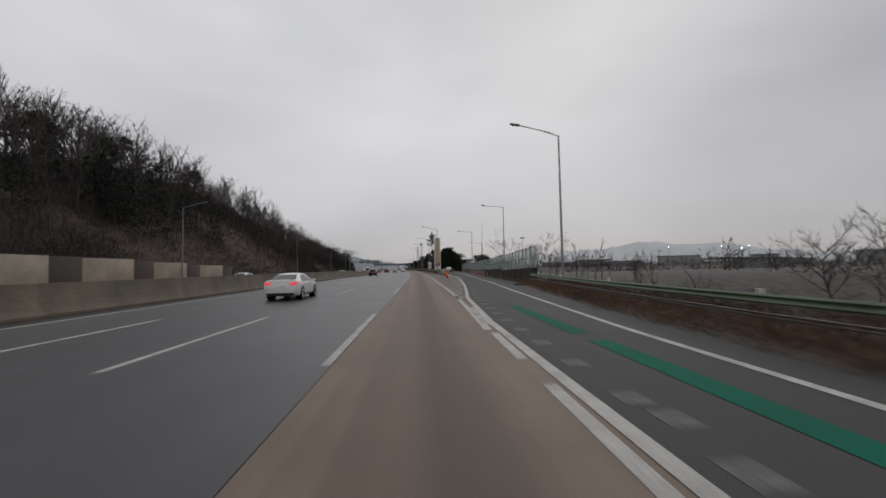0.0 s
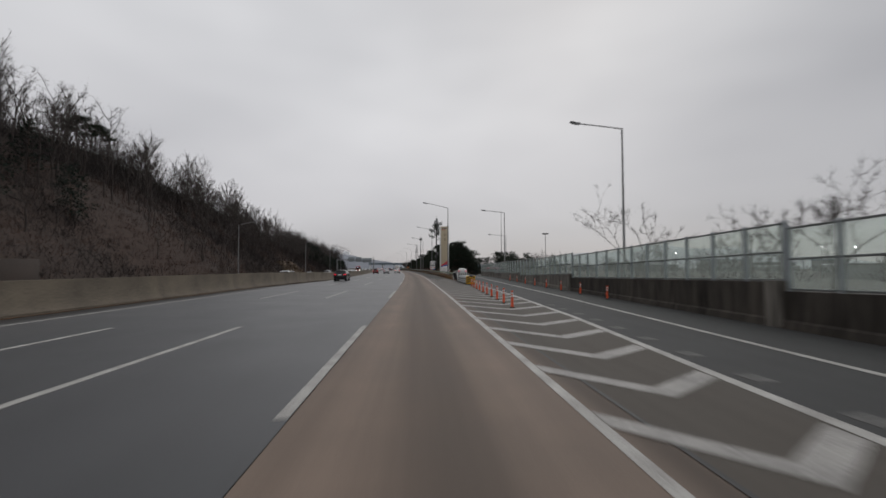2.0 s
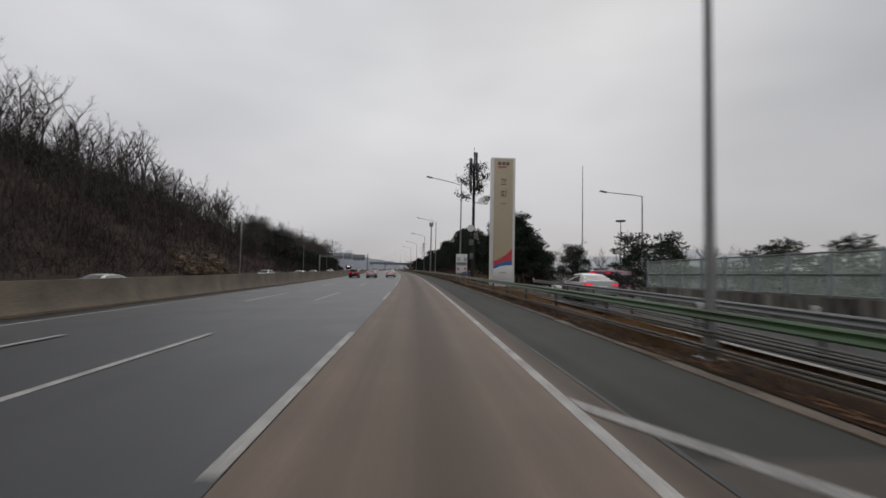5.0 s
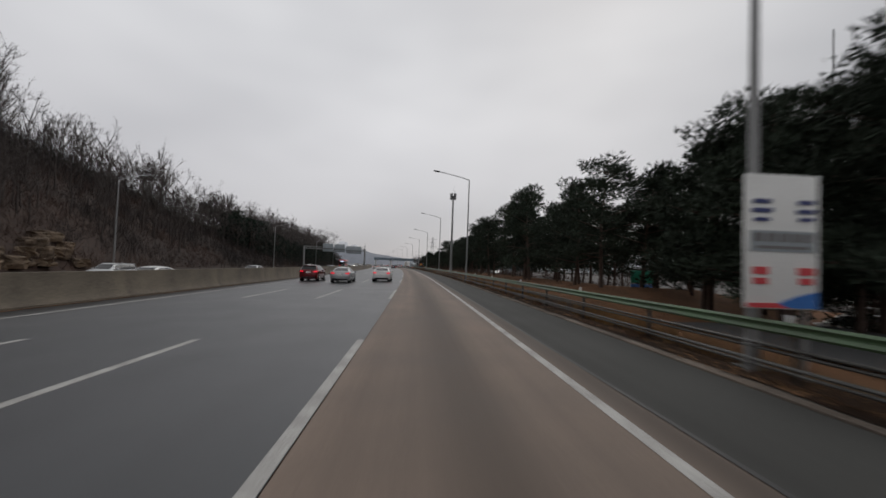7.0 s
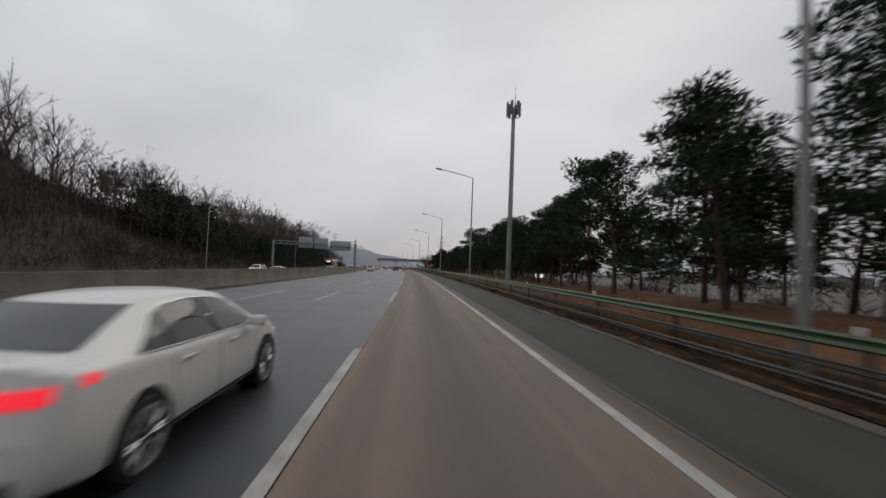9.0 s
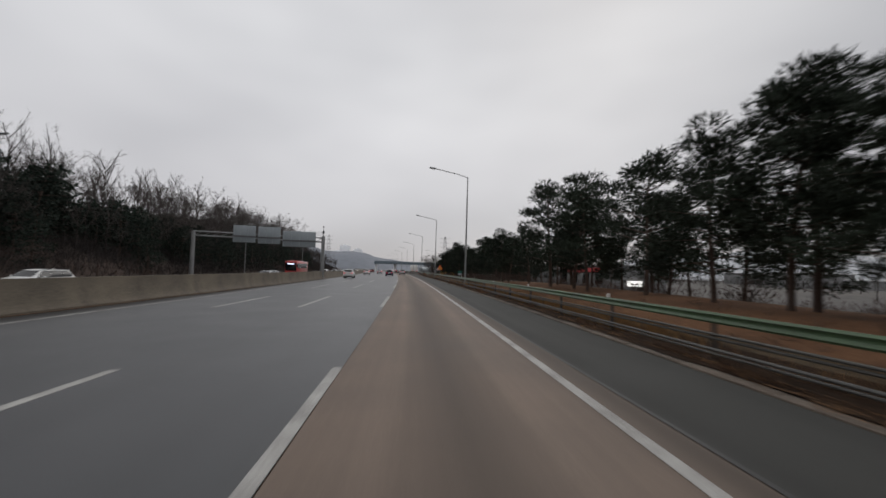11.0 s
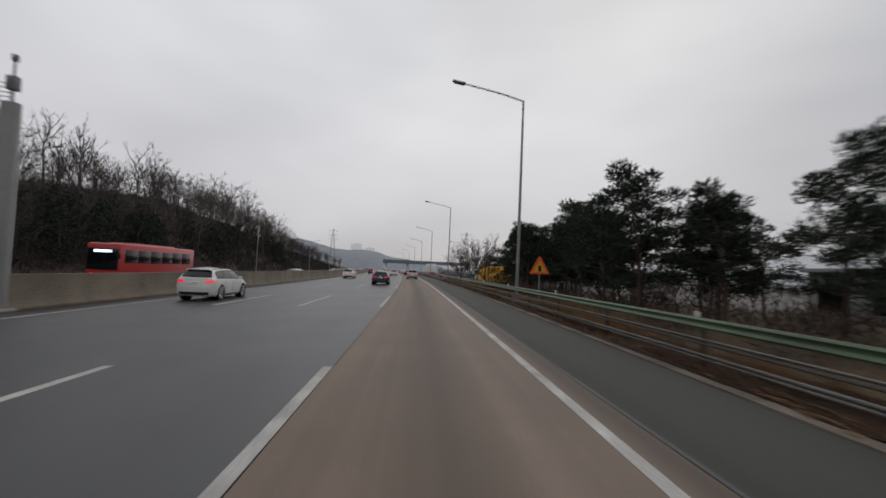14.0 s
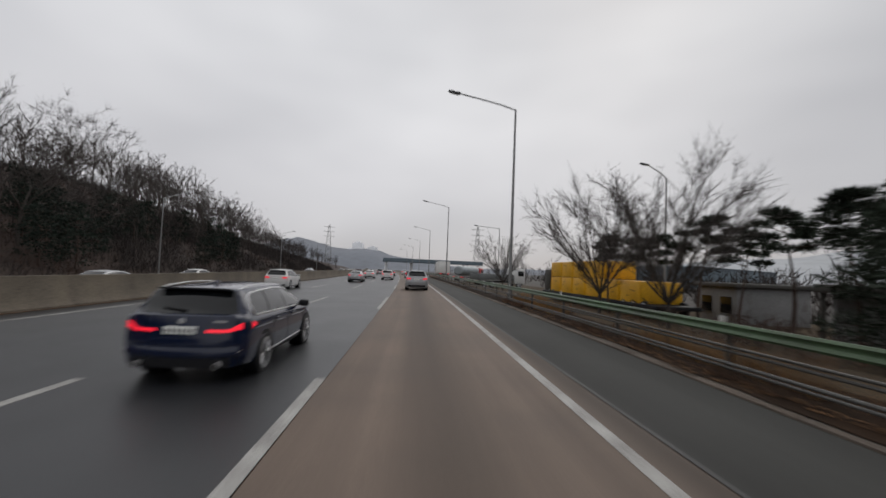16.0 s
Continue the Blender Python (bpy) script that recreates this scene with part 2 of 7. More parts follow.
M_STRAW = mat("dry orange straw", (0.3, 0.18, 0.08), 0.9, 0.4, 0.5, 6.0, 0.0, stain=(0.12, 0.07, 0.035), spec=0.1)
M_RUST = mat("rusty dry grass", (0.14, 0.078, 0.045), 0.95, 0.5, 0.3, 3.0, 0.0, stain=(0.06, 0.035, 0.023))
M_NEEDLE = mat("pine needles", (0.026, 0.035, 0.024), 0.85, 0.5, 0.5, 6, 0.0, rnd=0.25, spec=0.2)
M_NEEDLED = mat("dark conifer needles", (0.024, 0.034, 0.026), 0.85, 0.45, 0.5, 6, 0.0, rnd=0.2, spec=0.2)
M_ROCK = mat("tan rock", (0.15, 0.105, 0.066), 0.9, 0.35, 0.5, 8, 0.6, stain=(0.06, 0.043, 0.03), rnd=0.25)
M_SIGNB = mat("sign back aluminium", (0.29, 0.32, 0.335), 0.5, 0.12, 0.5, 8, 0.03, metal=0.3)
M_ROOFB = mat("blue grey cladding", (0.12, 0.16, 0.19), 0.6, 0.2, 0.4, 8, 0.05)
M_SHED = mat("grey cladding", (0.2, 0.2, 0.2), 0.7, 0.2, 0.4, 8, 0.05, rnd=0.2)
# distance haze is put into these three base colours, pale and bluish
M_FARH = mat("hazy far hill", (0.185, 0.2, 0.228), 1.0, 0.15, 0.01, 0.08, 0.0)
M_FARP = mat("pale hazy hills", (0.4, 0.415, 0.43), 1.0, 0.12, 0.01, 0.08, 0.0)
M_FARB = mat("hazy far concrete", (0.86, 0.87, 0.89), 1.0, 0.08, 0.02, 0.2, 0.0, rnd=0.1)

M_PANE = bpy.data.materials.new("cloudy acrylic pane")
M_PANE.use_nodes = True
pn, pl = M_PANE.node_tree.nodes, M_PANE.node_tree.links
p_tr, p_mx, p_nz, p_mr = pn.new("ShaderNodeBsdfTransparent"), pn.new("ShaderNodeMixShader"), pn.new("ShaderNodeTexNoise"), pn.new("ShaderNodeMapRange")
p_tr.inputs["Color"].default_value = (0.93, 0.97, 0.945, 1)
pn["Principled BSDF"].inputs["Base Color"].default_value = (0.74, 0.8, 0.75, 1)
pn["Principled BSDF"].inputs["Roughness"].default_value = 0.25
p_nz.inputs["Scale"].default_value = 1.3
p_mr.inputs["To Min"].default_value, p_mr.inputs["To Max"].default_value = 0.12, 0.34
pl.new(p_nz.outputs["Fac"], p_mr.inputs["Value"])
pl.new(p_mr.outputs["Result"], p_mx.inputs["Fac"])
pl.new(p_tr.outputs[0], p_mx.inputs[1])
pl.new(pn["Principled BSDF"].outputs[0], p_mx.inputs[2])
pl.new(p_mx.outputs[0], pn["Material Output"].inputs["Surface"])


# ---- the line of the road ----
def smooth(a, b, v):
    v = min(1.0, max(0.0, (v - a) / (b - a)))
    return v * v * (3 - 2 * v)


# the centre line curves gently to the left; x is measured across it and y along it
CURVE = [(0.0, -700.0, 0.0)]
for k in range(1, 2100):
    cx0, cy0, ch = CURVE[-1]
    ch += smooth(15, 85, k - 700.0) / 2700.0 * (1 - smooth(560, 700, k - 700.0))
    CURVE.append((cx0 - math.sin(ch), cy0 + math.cos(ch), ch))


def along(y):
    k = min(max(y + 700.0, 0.0), 2098.0)
    i = int(k)
    a, b, f = CURVE[i], CURVE[i + 1], k - i
    return a[0] + (b[0] - a[0]) * f, a[1] + (b[1] - a[1]) * f, a[2] + (b[2] - a[2]) * f


def road_z(x, y):
    return 0.025 * smooth(70, 115, y) * max(min(x, 7.0), -34.0)


def P(x, y, z=0.0, lift=True):
    """A place x across and y along the road, z over its surface (or over the datum, without lift)."""
    cx, cy, ch = along(y)
    return Vector((cx + x * math.cos(ch), cy + x * math.sin(ch), z + (road_z(x, y) if lift else 0.0)))


def at(x, y, z=0.0, turn=0.0, lift=True):
    """A pose there, facing along the road."""
    p = P(x, y, z, lift)
    return pose(p.x, p.y, p.z, 0, 0, math.degrees(along(y)[2]) + turn)


def lerp(table, y):
    """Piecewise straight reading of a short table of (y, value)."""
    if y <= table[0][0]:
        return table[0][1]
    for (a, va), (b, vb) in zip(table, table[1:]):
        if y <= b:
            return va + (vb - va) * (y - a) / (b - a)
    return table[-1][1]


RAMP_R = ((-60, 5.2), (3, 6.5), (20, 7.5), (34, 8.5), (45, 9.1), (60, 10.1), (75, 10.9), (100, 11.8), (130, 12.6))
GORE_R = ((-60, 3.1), (5, 3.55), (15, 4.0), (23, 4.8), (32, 5.6), (41, 6.25), (50, 7.0), (62, 7.55), (75, 7.8), (90, 8.2), (130, 9.4))
WALL_X = ((30, 11.6), (45, 11.9), (60, 12.7), (80, 13.9), (100, 14.8), (130, 15.6))
RAIL_A = ((-60, 7.4), (0, 8.4), (8, 8.85), (16, 9.6), (30, 11.2))
RAIL_B = ((84, 7.3), (100, 6.9), (115, 6.62), (900, 6.62))


# ---- building helpers ----
def part(name, bm, material, parent=None, label="", flat=False):
    me = bpy.data.meshes.new(name)
    if not flat:
        for f in bm.faces:
            f.smooth = True
        bm.normal_update()
        for e in bm.edges:
            if len(e.link_faces) == 2 and e.calc_face_angle(0) > 0.6:
                e.smooth = False
    bm.to_mesh(me)
    bm.free()
    me.materials.append(material)
    ob = new(name, me)
    if parent is not None:
        ob.parent = parent
    if label:
        ob["label"] = label
    return ob


def thing(name, m, label, category, group="", kind=""):
    ob = new(name)
    ob.empty_display_size = 0.3
    ob.matrix_world = m
    return tagged(ob, label, category, group, kind)


def share(ob, parent, m):
    """Another object on the same mesh, under parent, at the local pose m."""
    o = new(ob.name.split(".")[0], ob.data)
    o.parent, o.matrix_basis = parent, m
    return o


def box(bm, c, s, rz=0.0, bevel=0.0, rx=0.0, ry=0.0):
    r = bmesh.ops.create_cube(bm, size=1.0, matrix=pose(*c, rx, ry, rz) @ Matrix.Diagonal((*s, 1)))
    if bevel:
        es = list({e for v in r["verts"] for e in v.link_edges})
        bmesh.ops.bevel(bm, geom=es, offset=bevel, segments=2, affect="EDGES", profile=0.5)
    return bm


def tube(bm, p0, p1, r0, r1=None, seg=8, cap=True):
    p0, p1 = Vector(p0), Vector(p1)
    r1 = r0 if r1 is None else r1
    q = (p1 - p0).to_track_quat("Z", "Y")
    rings = []
    for p, r in ((p0, r0), (p1, r1)):
        rings.append([bm.verts.new(p + q @ Vector((r * math.cos(2 * math.pi * k / seg), r * math.sin(2 * math.pi * k / seg), 0))) for k in range(seg)])
    for k in range(seg):
        bm.faces.new((rings[0][k], rings[0][(k + 1) % seg], rings[1][(k + 1) % seg], rings[1][k]))
    if cap:
        bm.faces.new(rings[1])
        bm.faces.new(rings[0][::-1])
    return bm


def loft(bm, rings, closed=False, caps=False):
    vs = [[bm.verts.new(p) for p in r] for r in rings]
    n = len(vs[0])
    for a, b in zip(vs, vs[1:]):
        for k in range(n if closed else n - 1):
            bm.faces.new((a[k], a[(k + 1) % n], b[(k + 1) % n], b[k]))
    if caps:
        bm.faces.new(vs[0][::-1])
        bm.faces.new(vs[-1])
    return bm


def plate(bm, pts, depth, axis=(0, 1, 0)):
    """A flat outline given thickness along an axis."""
    a = Vector(axis) * depth
    lo = [bm.verts.new(Vector(p)) for p in pts]
    hi = [bm.verts.new(Vector(p) + a) for p in pts]
    bm.faces.new(lo)
    bm.faces.new(hi[::-1])
    n = len(pts)
    for k in range(n):
        bm.faces.new((lo[k], hi[k], hi[(k + 1) % n], lo[(k + 1) % n]))
    bmesh.ops.recalc_face_normals(bm, faces=bm.faces[:])
    return bm


def strip(name, left, right, y0, y1, step, material, dz=0.0, label="", category="road", nx=4, kind="structure"):
    """A sheet of road between two edges, which are numbers or functions of y."""
    fl = left if callable(left) else (lambda y: left)
    fr = right if callable(right) else (lambda y: right)
    bm = bmesh.new()
    n = max(1, int(round((y1 - y0) / step)))
    rings = []
    for i in range(n + 1):
        y = y0 + (y1 - y0) * i / n
        a, b = fl(y), fr(y)
        rings.append([P(a + (b - a) * k / nx, y, dz) for k in range(nx + 1)])
    loft(bm, rings)
    bmesh.ops.recalc_face_normals(bm, faces=bm.faces[:])
    if sum(f.normal.z for f in bm.faces) < 0:
        bmesh.ops.reverse_faces(bm, faces=bm.faces[:])
    ob = part(name, bm, material)
    uv = ob.data.uv_layers.new(name="across_along")
    for lp in ob.data.loops:
        i, k = divmod(lp.vertex_index, nx + 1)
        y = y0 + (y1 - y0) * i / n
        uv.data[lp.index].uv = (fl(y) + (fr(y) - fl(y)) * k / nx, y)
    return tagged(ob, label, category, kind=kind)


def tri_mesh(name, verts, tris, material):
    me = bpy.data.meshes.new(name)
    me.vertices.add(len(verts))
    me.vertices.foreach_set("co", np.asarray(verts, dtype=np.float32).ravel())
    k = len(tris)
    me.loops.add(3 * k)
    me.loops.foreach_set("vertex_index", np.asarray(tris, dtype=np.int32).ravel())
    me.polygons.add(k)
    me.polygons.foreach_set("loop_start", np.arange(0, 3 * k, 3, dtype=np.int32))
    me.update(calc_edges=True)
    me.materials.append(material)
    return me


# ---- the ground ----
RIDGE = ((-150, 12.8), (0, 19.0), (69, 22.5), (95, 27.5), (110, 30.5), (140, 29.5), (190, 25.6), (240, 21.6), (285, 14.4), (330, 11.2), (350, 13.6), (400, 19.2), (447, 20.0), (495, 15.2), (550, 12.8), (650, 10.8), (900, 9.0), (1400, 3.6))


def ground_z(x, y):
    if x < -33.5:
        h = lerp(RIDGE, y)
        u = min(1.0, (-33.5 - x) / 42.0)
        return road_z(-33.0, y) - 0.1 + h * (u ** 0.85) + 0.8 * noise.noise((x * 0.06, y * 0.06, 0)) * min(1, u * 4) + (0 if x > -76 else 0.06 * min(-76 - x, 120))
    if x <= 6.3:
        return road_z(x, y) - 0.12
    mound = smooth(120, 138, y) * (1 - smooth(262, 300, y))
    far = -0.7 * smooth(300, 335, y) - 7.0 * (1 - smooth(20, 45, y)) * smooth(10, 34, x)
    z = 0.06 + road_z(7, y) * (1 - smooth(12, 30, x)) + (0.55 + 0.4 * (1 - smooth(150, 172, y))) * mound * smooth(6.8, 11.5, x) - 0.95 * mound * smooth(15, 24, x) + far * smooth(8.5, 14, x)
    if y < 152 and x < (lerp(WALL_X, y) + 1.6 if 26 < y < 86 else lerp(RAMP_R, y) + 1.3):
        z = road_z(x, y) - 0.12
    elif 80 < y < 160 and x > 8:
        z = -0.1 + road_z(7, y) - 1.72 * smooth(15.6, 19.0, x)
    return z + 0.05 * noise.noise((x * 0.5, y * 0.4, 3)) * smooth(7, 9, x)


def build_ground():
    xs = [-1500, -800, -400, -260, -200, -160, -130] + [-110 + 4.5 * k for k in range(17)] + [-33.5, -31, -22, -13.4, -12, -6, 0, 4, 6.3]
    xs += [6.7, 7.2, 7.8, 8.5, 9.5, 10.5, 11.5, 12.5, 14, 16, 18.5, 22, 26, 32, 40, 55, 80, 130, 220, 400, 800, 1500]
    ys = [-650, -400, -200] + [-120 + 5.0 * k for k in range(165)] + [740, 800, 900, 1050, 1200, 1390]
    bm = bmesh.new()
    loft(bm, [[P(x, y, ground_z(x, y), False) for x in xs] for y in ys])
    bmesh.ops.recalc_face_normals(bm, faces=bm.faces[:])
    if sum(f.normal.z for f in bm.faces) < 0:
        bmesh.ops.reverse_faces(bm, faces=bm.faces[:])
    ob = part("ground", bm, M_GRASS)
    ob.data.materials.append(M_HILL)
    ob.data.materials.append(M_PLAIN)
    ob.data.materials.append(M_DIRT)
    ob.data.materials.append(M_VERGE)
    n = len(xs) - 1
    for p in ob.data.polygons:
        if xs[p.index % n] < -34:
            p.material_index = 1
        elif 6.2 < xs[p.index % n] < 7.5 and 95 < ys[p.index // n] < 480:
            p.material_index = 3
        elif 7.5 < xs[p.index % n] < (8.2 if ys[p.index // n] < 262 else 25) and 95 < ys[p.index // n] < 420:
            p.material_index = 4
        elif xs[p.index % n] > (25 if 125 < ys[p.index // n] < 330 else 12.2) or ys[p.index // n] < 40:
            p.material_index = 2
    tagged(ob, "dead brown winter grass and a leaf covered hillside", "ground", kind="structure")


build_ground()

# ---- the roads ----
strip("road", -12.3, 0.09, -130, 900, 5, M_ASPH, 0, "dark grey damp asphalt lanes of a motorway", nx=6)
EDGE_C = ((4, 3.5), (14, 4.03))
strip("concrete_lane", 0.1, lambda y: lerp(EDGE_C, y), -130, 900, 2, M_CONC, 0, "brownish grey concrete lane with a dark worn middle")
strip("exit_lane", lambda y: lerp(EDGE_C, y) + (0.035 if y >= 14 else 0.002), lambda y: max(lerp(RAMP_R, y) + 1.3, lerp(WALL_X, y) - 0.22) if y > 31 else lerp(RAMP_R, y) + 1.3, -130, 84, 2, M_RAMP, 0.0, "dark grey asphalt exit lane")
strip("shoulder", 4.065, lambda y: 6.03 if y > 100 else lerp(((84, 8.0), (100, 6.03)), y), 84, 900, 2, M_SHOULD, 0.0, "grey asphalt hard shoulder")
strip("tar_seam", 4.015, 4.08, 14, 900, 3, M_TAR, 0.008, "black tar seam beside the concrete lane", "road", 1)
strip("opposite_road", -31.2, -13.9, -130, 900, 5, M_ASPH, 0, "dark grey asphalt of the opposite carriageway")
strip("gore_paving", lambda y: lerp(EDGE_C, y) + 0.04, lambda y: lerp(GORE_R, y) - 0.05 if y < 84 else lerp(RAIL_B, y) - 0.4, 16, 100, 2, M_GORE, 0.004, "worn brownish grey paving between the two roads")
strip("slip_road", lambda y: lerp(GORE_R, y) - 0.1, lambda y: lerp(WALL_X, max(y, 84)) - 0.3, 84, 152, 4, M_RAMP, 0.004, "dark grey asphalt slip road to the rest area")
strip("rest_area_paving", 19.0, 60, 112, 152, 4, M_RAMP, -1.7, "dark grey asphalt parking of the rest area")

# lane lines
strip("edge_line", 3.45, 3.61, 14, 900, 5, M_PAINT, 0.005, "solid white edge line on the concrete lane", "road marking", 1)
strip("edge_line_left", -10.9, -10.72, -130, 900, 5, M_PAINT, 0.005, "solid white edge line along the median", "road marking", 1)
strip("edge_line_far", -30.4, -30.2, -130, 900, 5, M_PAINT, 0.005, "solid white edge line of the opposite carriageway", "road marking", 1)
strip("slip_edge_line", lambda y: lerp(RAMP_R, y) - 0.09, lambda y: lerp(RAMP_R, y) + 0.09, -60, 128, 2, M_PAINT, 0.009, "solid white edge line of the slip road", "road marking", 1)
strip("gore_line", lambda y: lerp(GORE_R, y) - 0.1, lambda y: lerp(GORE_R, y) + 0.1, -60, 128, 1, M_PAINT, 0.009, "solid white line round the gore", "road marking", 1)
strip("gore_nose", lambda y: lerp(((2, 3.2), (14, 3.5)), y), lambda y: lerp(GORE_R, y) - 0.1, 4.5, 9.5, 1, M_PAINTW, 0.007, "worn white painted nose of the gore", "road marking", 1)
strip("gore_inner_line", lambda y: lerp(((2, 3.1), (16, 3.45)), y), lambda y: lerp(((2, 3.3), (16, 3.61)), y), 3.5, 16, 1, M_PAINT, 0.005, "solid white line of the gore", "road marking", 1)
for ga, gb_ in ((-60, 1.6), (2.5, 9.6)):
    strip("guide_line", 4.99, lambda y: 5.43 - 0.003 * y, ga, gb_, 3, M_GREENP, 0.007, "green painted guide line on the slip road", "road marking", 2)


def dash(name, length, width, material):
    bm = bmesh.new()
    box(bm, (0, length / 2, 0.004), (width, length, 0.006))
    return part(name, bm, material)


first = dash("lane_dash", 8.0, 0.16, M_PAINT)
tagged(first, "worn white lane dash on the asphalt", "road marking", "lane dashes", "structure")
first.matrix_world = at(0, -40)
for lx in (0.0, -3.6, -7.2):
    for k in range(-3, 34):
        copy_thing(first, at(lx, 20 * k))
for lx in (-17.8, -21.6, -25.8):
    for k in range(-3, 24):
        copy_thing(first, at(lx, 20 * k + 7))
wide = dash("exit_dash", 3.0, 0.18, M_PAINT)
tagged(wide, "short wide white dash before the exit", "road marking", "exit dashes", "structure")
wide.matrix_world = at(3.26, 0, 0, -0.8)
for k, y in enumerate((-4.6, -9.2, -13.8, -18.4)):
    copy_thing(wide, at(3.2 - 0.06 * k, y, 0, -0.8))


def chevron(y, xa, xb):
    """One white chevron of the gore between the lines at xa and xb."""
    bm = bmesh.new()
    xm = min(xa + 0.52 * (xb - xa) + 0.035 * max(0.0, y - 56), xb - 0.4)
    w = 0.5
    drop = (xm - xa) * (1.15 + 0.7 * smooth(56, 78, y))
    up = (xb - xm) * 0.75
    pts = [(xa, y), (xm, y - drop), (xb, y - drop + up), (xb, y - drop + up + w), (xm, y - drop + w), (xa, y + w)]
    vs = [bm.verts.new(P(a, b, 0.012)) for a, b in pts]
    bm.faces.new((vs[0], vs[1], vs[4], vs[5]))
    bm.faces.new((vs[1], vs[2], vs[3], vs[4]))
    bmesh.ops.recalc_face_normals(bm, faces=bm.faces[:])
    if bm.faces[0:1][0].normal.z < 0:
        bmesh.ops.reverse_faces(bm, faces=bm.faces[:])
    return tagged(part("gore_chevron", bm, M_PAINTW), "worn white chevron stripe painted on the gore", "road marking", "gore chevrons", "structure")


for k in range(36):
    yy = 14.5 + 2.5 * k - 0.6 * smooth(58, 70, 14.5 + 2.5 * k)
    chevron(yy, 3.61, lerp(GORE_R, yy - 1) - 0.1 if yy < 84 else lerp(RAIL_B, yy) - 0.5)

# worn block marks beside the gore line
bm = bmesh.new()
box(bm, (0, 0, 0.0045), (0.34, 0.5, 0.002))
blk = part("worn_block", bm, mat("faded block paint", (0.12, 0.118, 0.114), 0.85, 0.35, 4.0, 14.0, 0.0, stain=(0.05, 0.05, 0.05), spec=0.25))
tagged(blk, "faded square block marking on the slip road", "road marking", "block markings", "structure")
blk.matrix_world = at(4.1, -3)
for k in range(34):
    yy = -8 + 1.9 * k
    copy_thing(blk, at(lerp(GORE_R, yy) + 0.5, yy))

# kerb pieces along the shoulder
kb = thing("kerb", Matrix.Identity(4), "grimy concrete kerb along the hard shoulder", "kerb", kind="structure")
bm = bmesh.new()
box(bm, (0.05, 0.995, -0.03), (0.3, 1.97, 0.12), bevel=0.012)
piece = part("kerb_stone", bm, M_KERB, kb)
piece.matrix_basis = at(6.13, 100)
for k in range(1, 150):
    share(piece, kb, at(6.13 + 0.012 * noise.noise((k * 0.9, 3, 0)), 100 + 2.0 * k, 0.01 * noise.noise((k * 1.7, 0, 0))))
strip("verge_dirt", lambda y: 6.25 + 0.15 * noise.noise((0, y * 0.21, 5)) + 0.1 * noise.noise((0, y * 0.9, 2)), lambda y: 6.72 + 0.02 * noise.noise((0, y * 0.3, 9)), 98, 480, 0.6, M_DIRT, 0.046, "dark damp leaf dirt under the guard rail", "ground", 2)
strip("kerb_far", 6.03, 6.33, 400, 900, 10, M_KERB, 0.03, "concrete kerb running into the distance", "kerb", 1)


def build_median():
    md = thing("median_barrier", Matrix.Identity(4), "grimy beige concrete median barrier", "barrier", kind="structure")
    bm = bmesh.new()
    prof = [(-0.42, 0), (-0.42, 0.1), (-0.2, 0.38), (-0.12, 1.28), (0.12, 1.28), (0.2, 0.38), (0.42, 0.1), (0.42, 0)]
    loft(bm, [[Vector((a, yy, b)) for a, b in prof] for yy in (0.01, 9.99)], closed=True, caps=True)
    bmesh.ops.recalc_face_normals(bm, faces=bm.faces[:])
    seg = part("barrier_segment", bm, M_BARR, md)
    seg.matrix_basis = at(-12.85, -130)
    for k in range(1, 100):
        share(seg, md, at(-12.85, -130 + 10 * k))


build_median()
strip("median_strip", -13.9, -12.3, -130, 900, 5, M_GRASS, 0.01, "dirty strip under the median barrier", "ground", 1)

# ---- lamp posts ----
def lamp_post(m, height, reach, rise, label):
    """A tapered steel post with one arm towards -x of its own."""
    ob = thing("street_lamp", m, label, "street lamp", "lamp posts")
    bm = bmesh.new()
    tube(bm, (0, 0, 0), (0, 0, height), 0.1, 0.055, 10)
    part("pole", bm, M_POLE, ob)
    bm = bmesh.new()
    pts = [Vector((-reach * u, 0, height - 0.04 + rise * (u ** 0.8))) for u in (0, 0.25, 0.5, 0.75, 1.0)]
    for a, b in zip(pts, pts[1:]):
        tube(bm, a, b, 0.042, 0.038, 6)
    part("arm", bm, M_POLE, ob)
    bm = bmesh.new()
    box(bm, (0, 0, 0), (0.72, 0.26, 0.12), bevel=0.05, ry=9)
    box(bm, (0.02, 0, -0.07), (0.5, 0.2, 0.05), bevel=0.02, ry=9)
    h = part("lamp_head", bm, M_LAMPH, ob, "dark grey lamp housing")
    h.matrix_basis = pose(-reach - 0.3, 0, height + rise + 0.02)
    bm = bmesh.new()
    box(bm, (0, 0, 0.02), (0.4, 0.4, 0.04), bevel=0.01)
    tube(bm, (0, 0, 0.04), (0, 0, 0.5), 0.13, 0.13, 10)
    part("base_plate", bm, M_POLE, ob)
    return ob


RIGHT_LAMPS = (104.0, 145.2, 185.2, 224.4, 264.3, 303.6, 345.6, 386.0, 426.5, 467.0, 507.0, 548.0)
lamp_a = lamp_post(at(7.0, RIGHT_LAMPS[0], 0.0), 11.1, 3.3, 0.75, "tall grey steel street lamp behind the guard rail")
for y in RIGHT_LAMPS[1:]:
    copy_thing(lamp_a, at(7.0, y, 0.0))
lamp_b = lamp_post(at(11.9, 23.7), 11.0, 2.9, 0.8, "tall grey steel street lamp beside the slip road")
lamp_d = lamp_post(at(15.7, 63.8), 11.3, 3.0, 0.3, "grey steel street lamp with a level arm beside the noise barrier")
copy_thing(lamp_d, at(15.5, 101.2, -1.2))
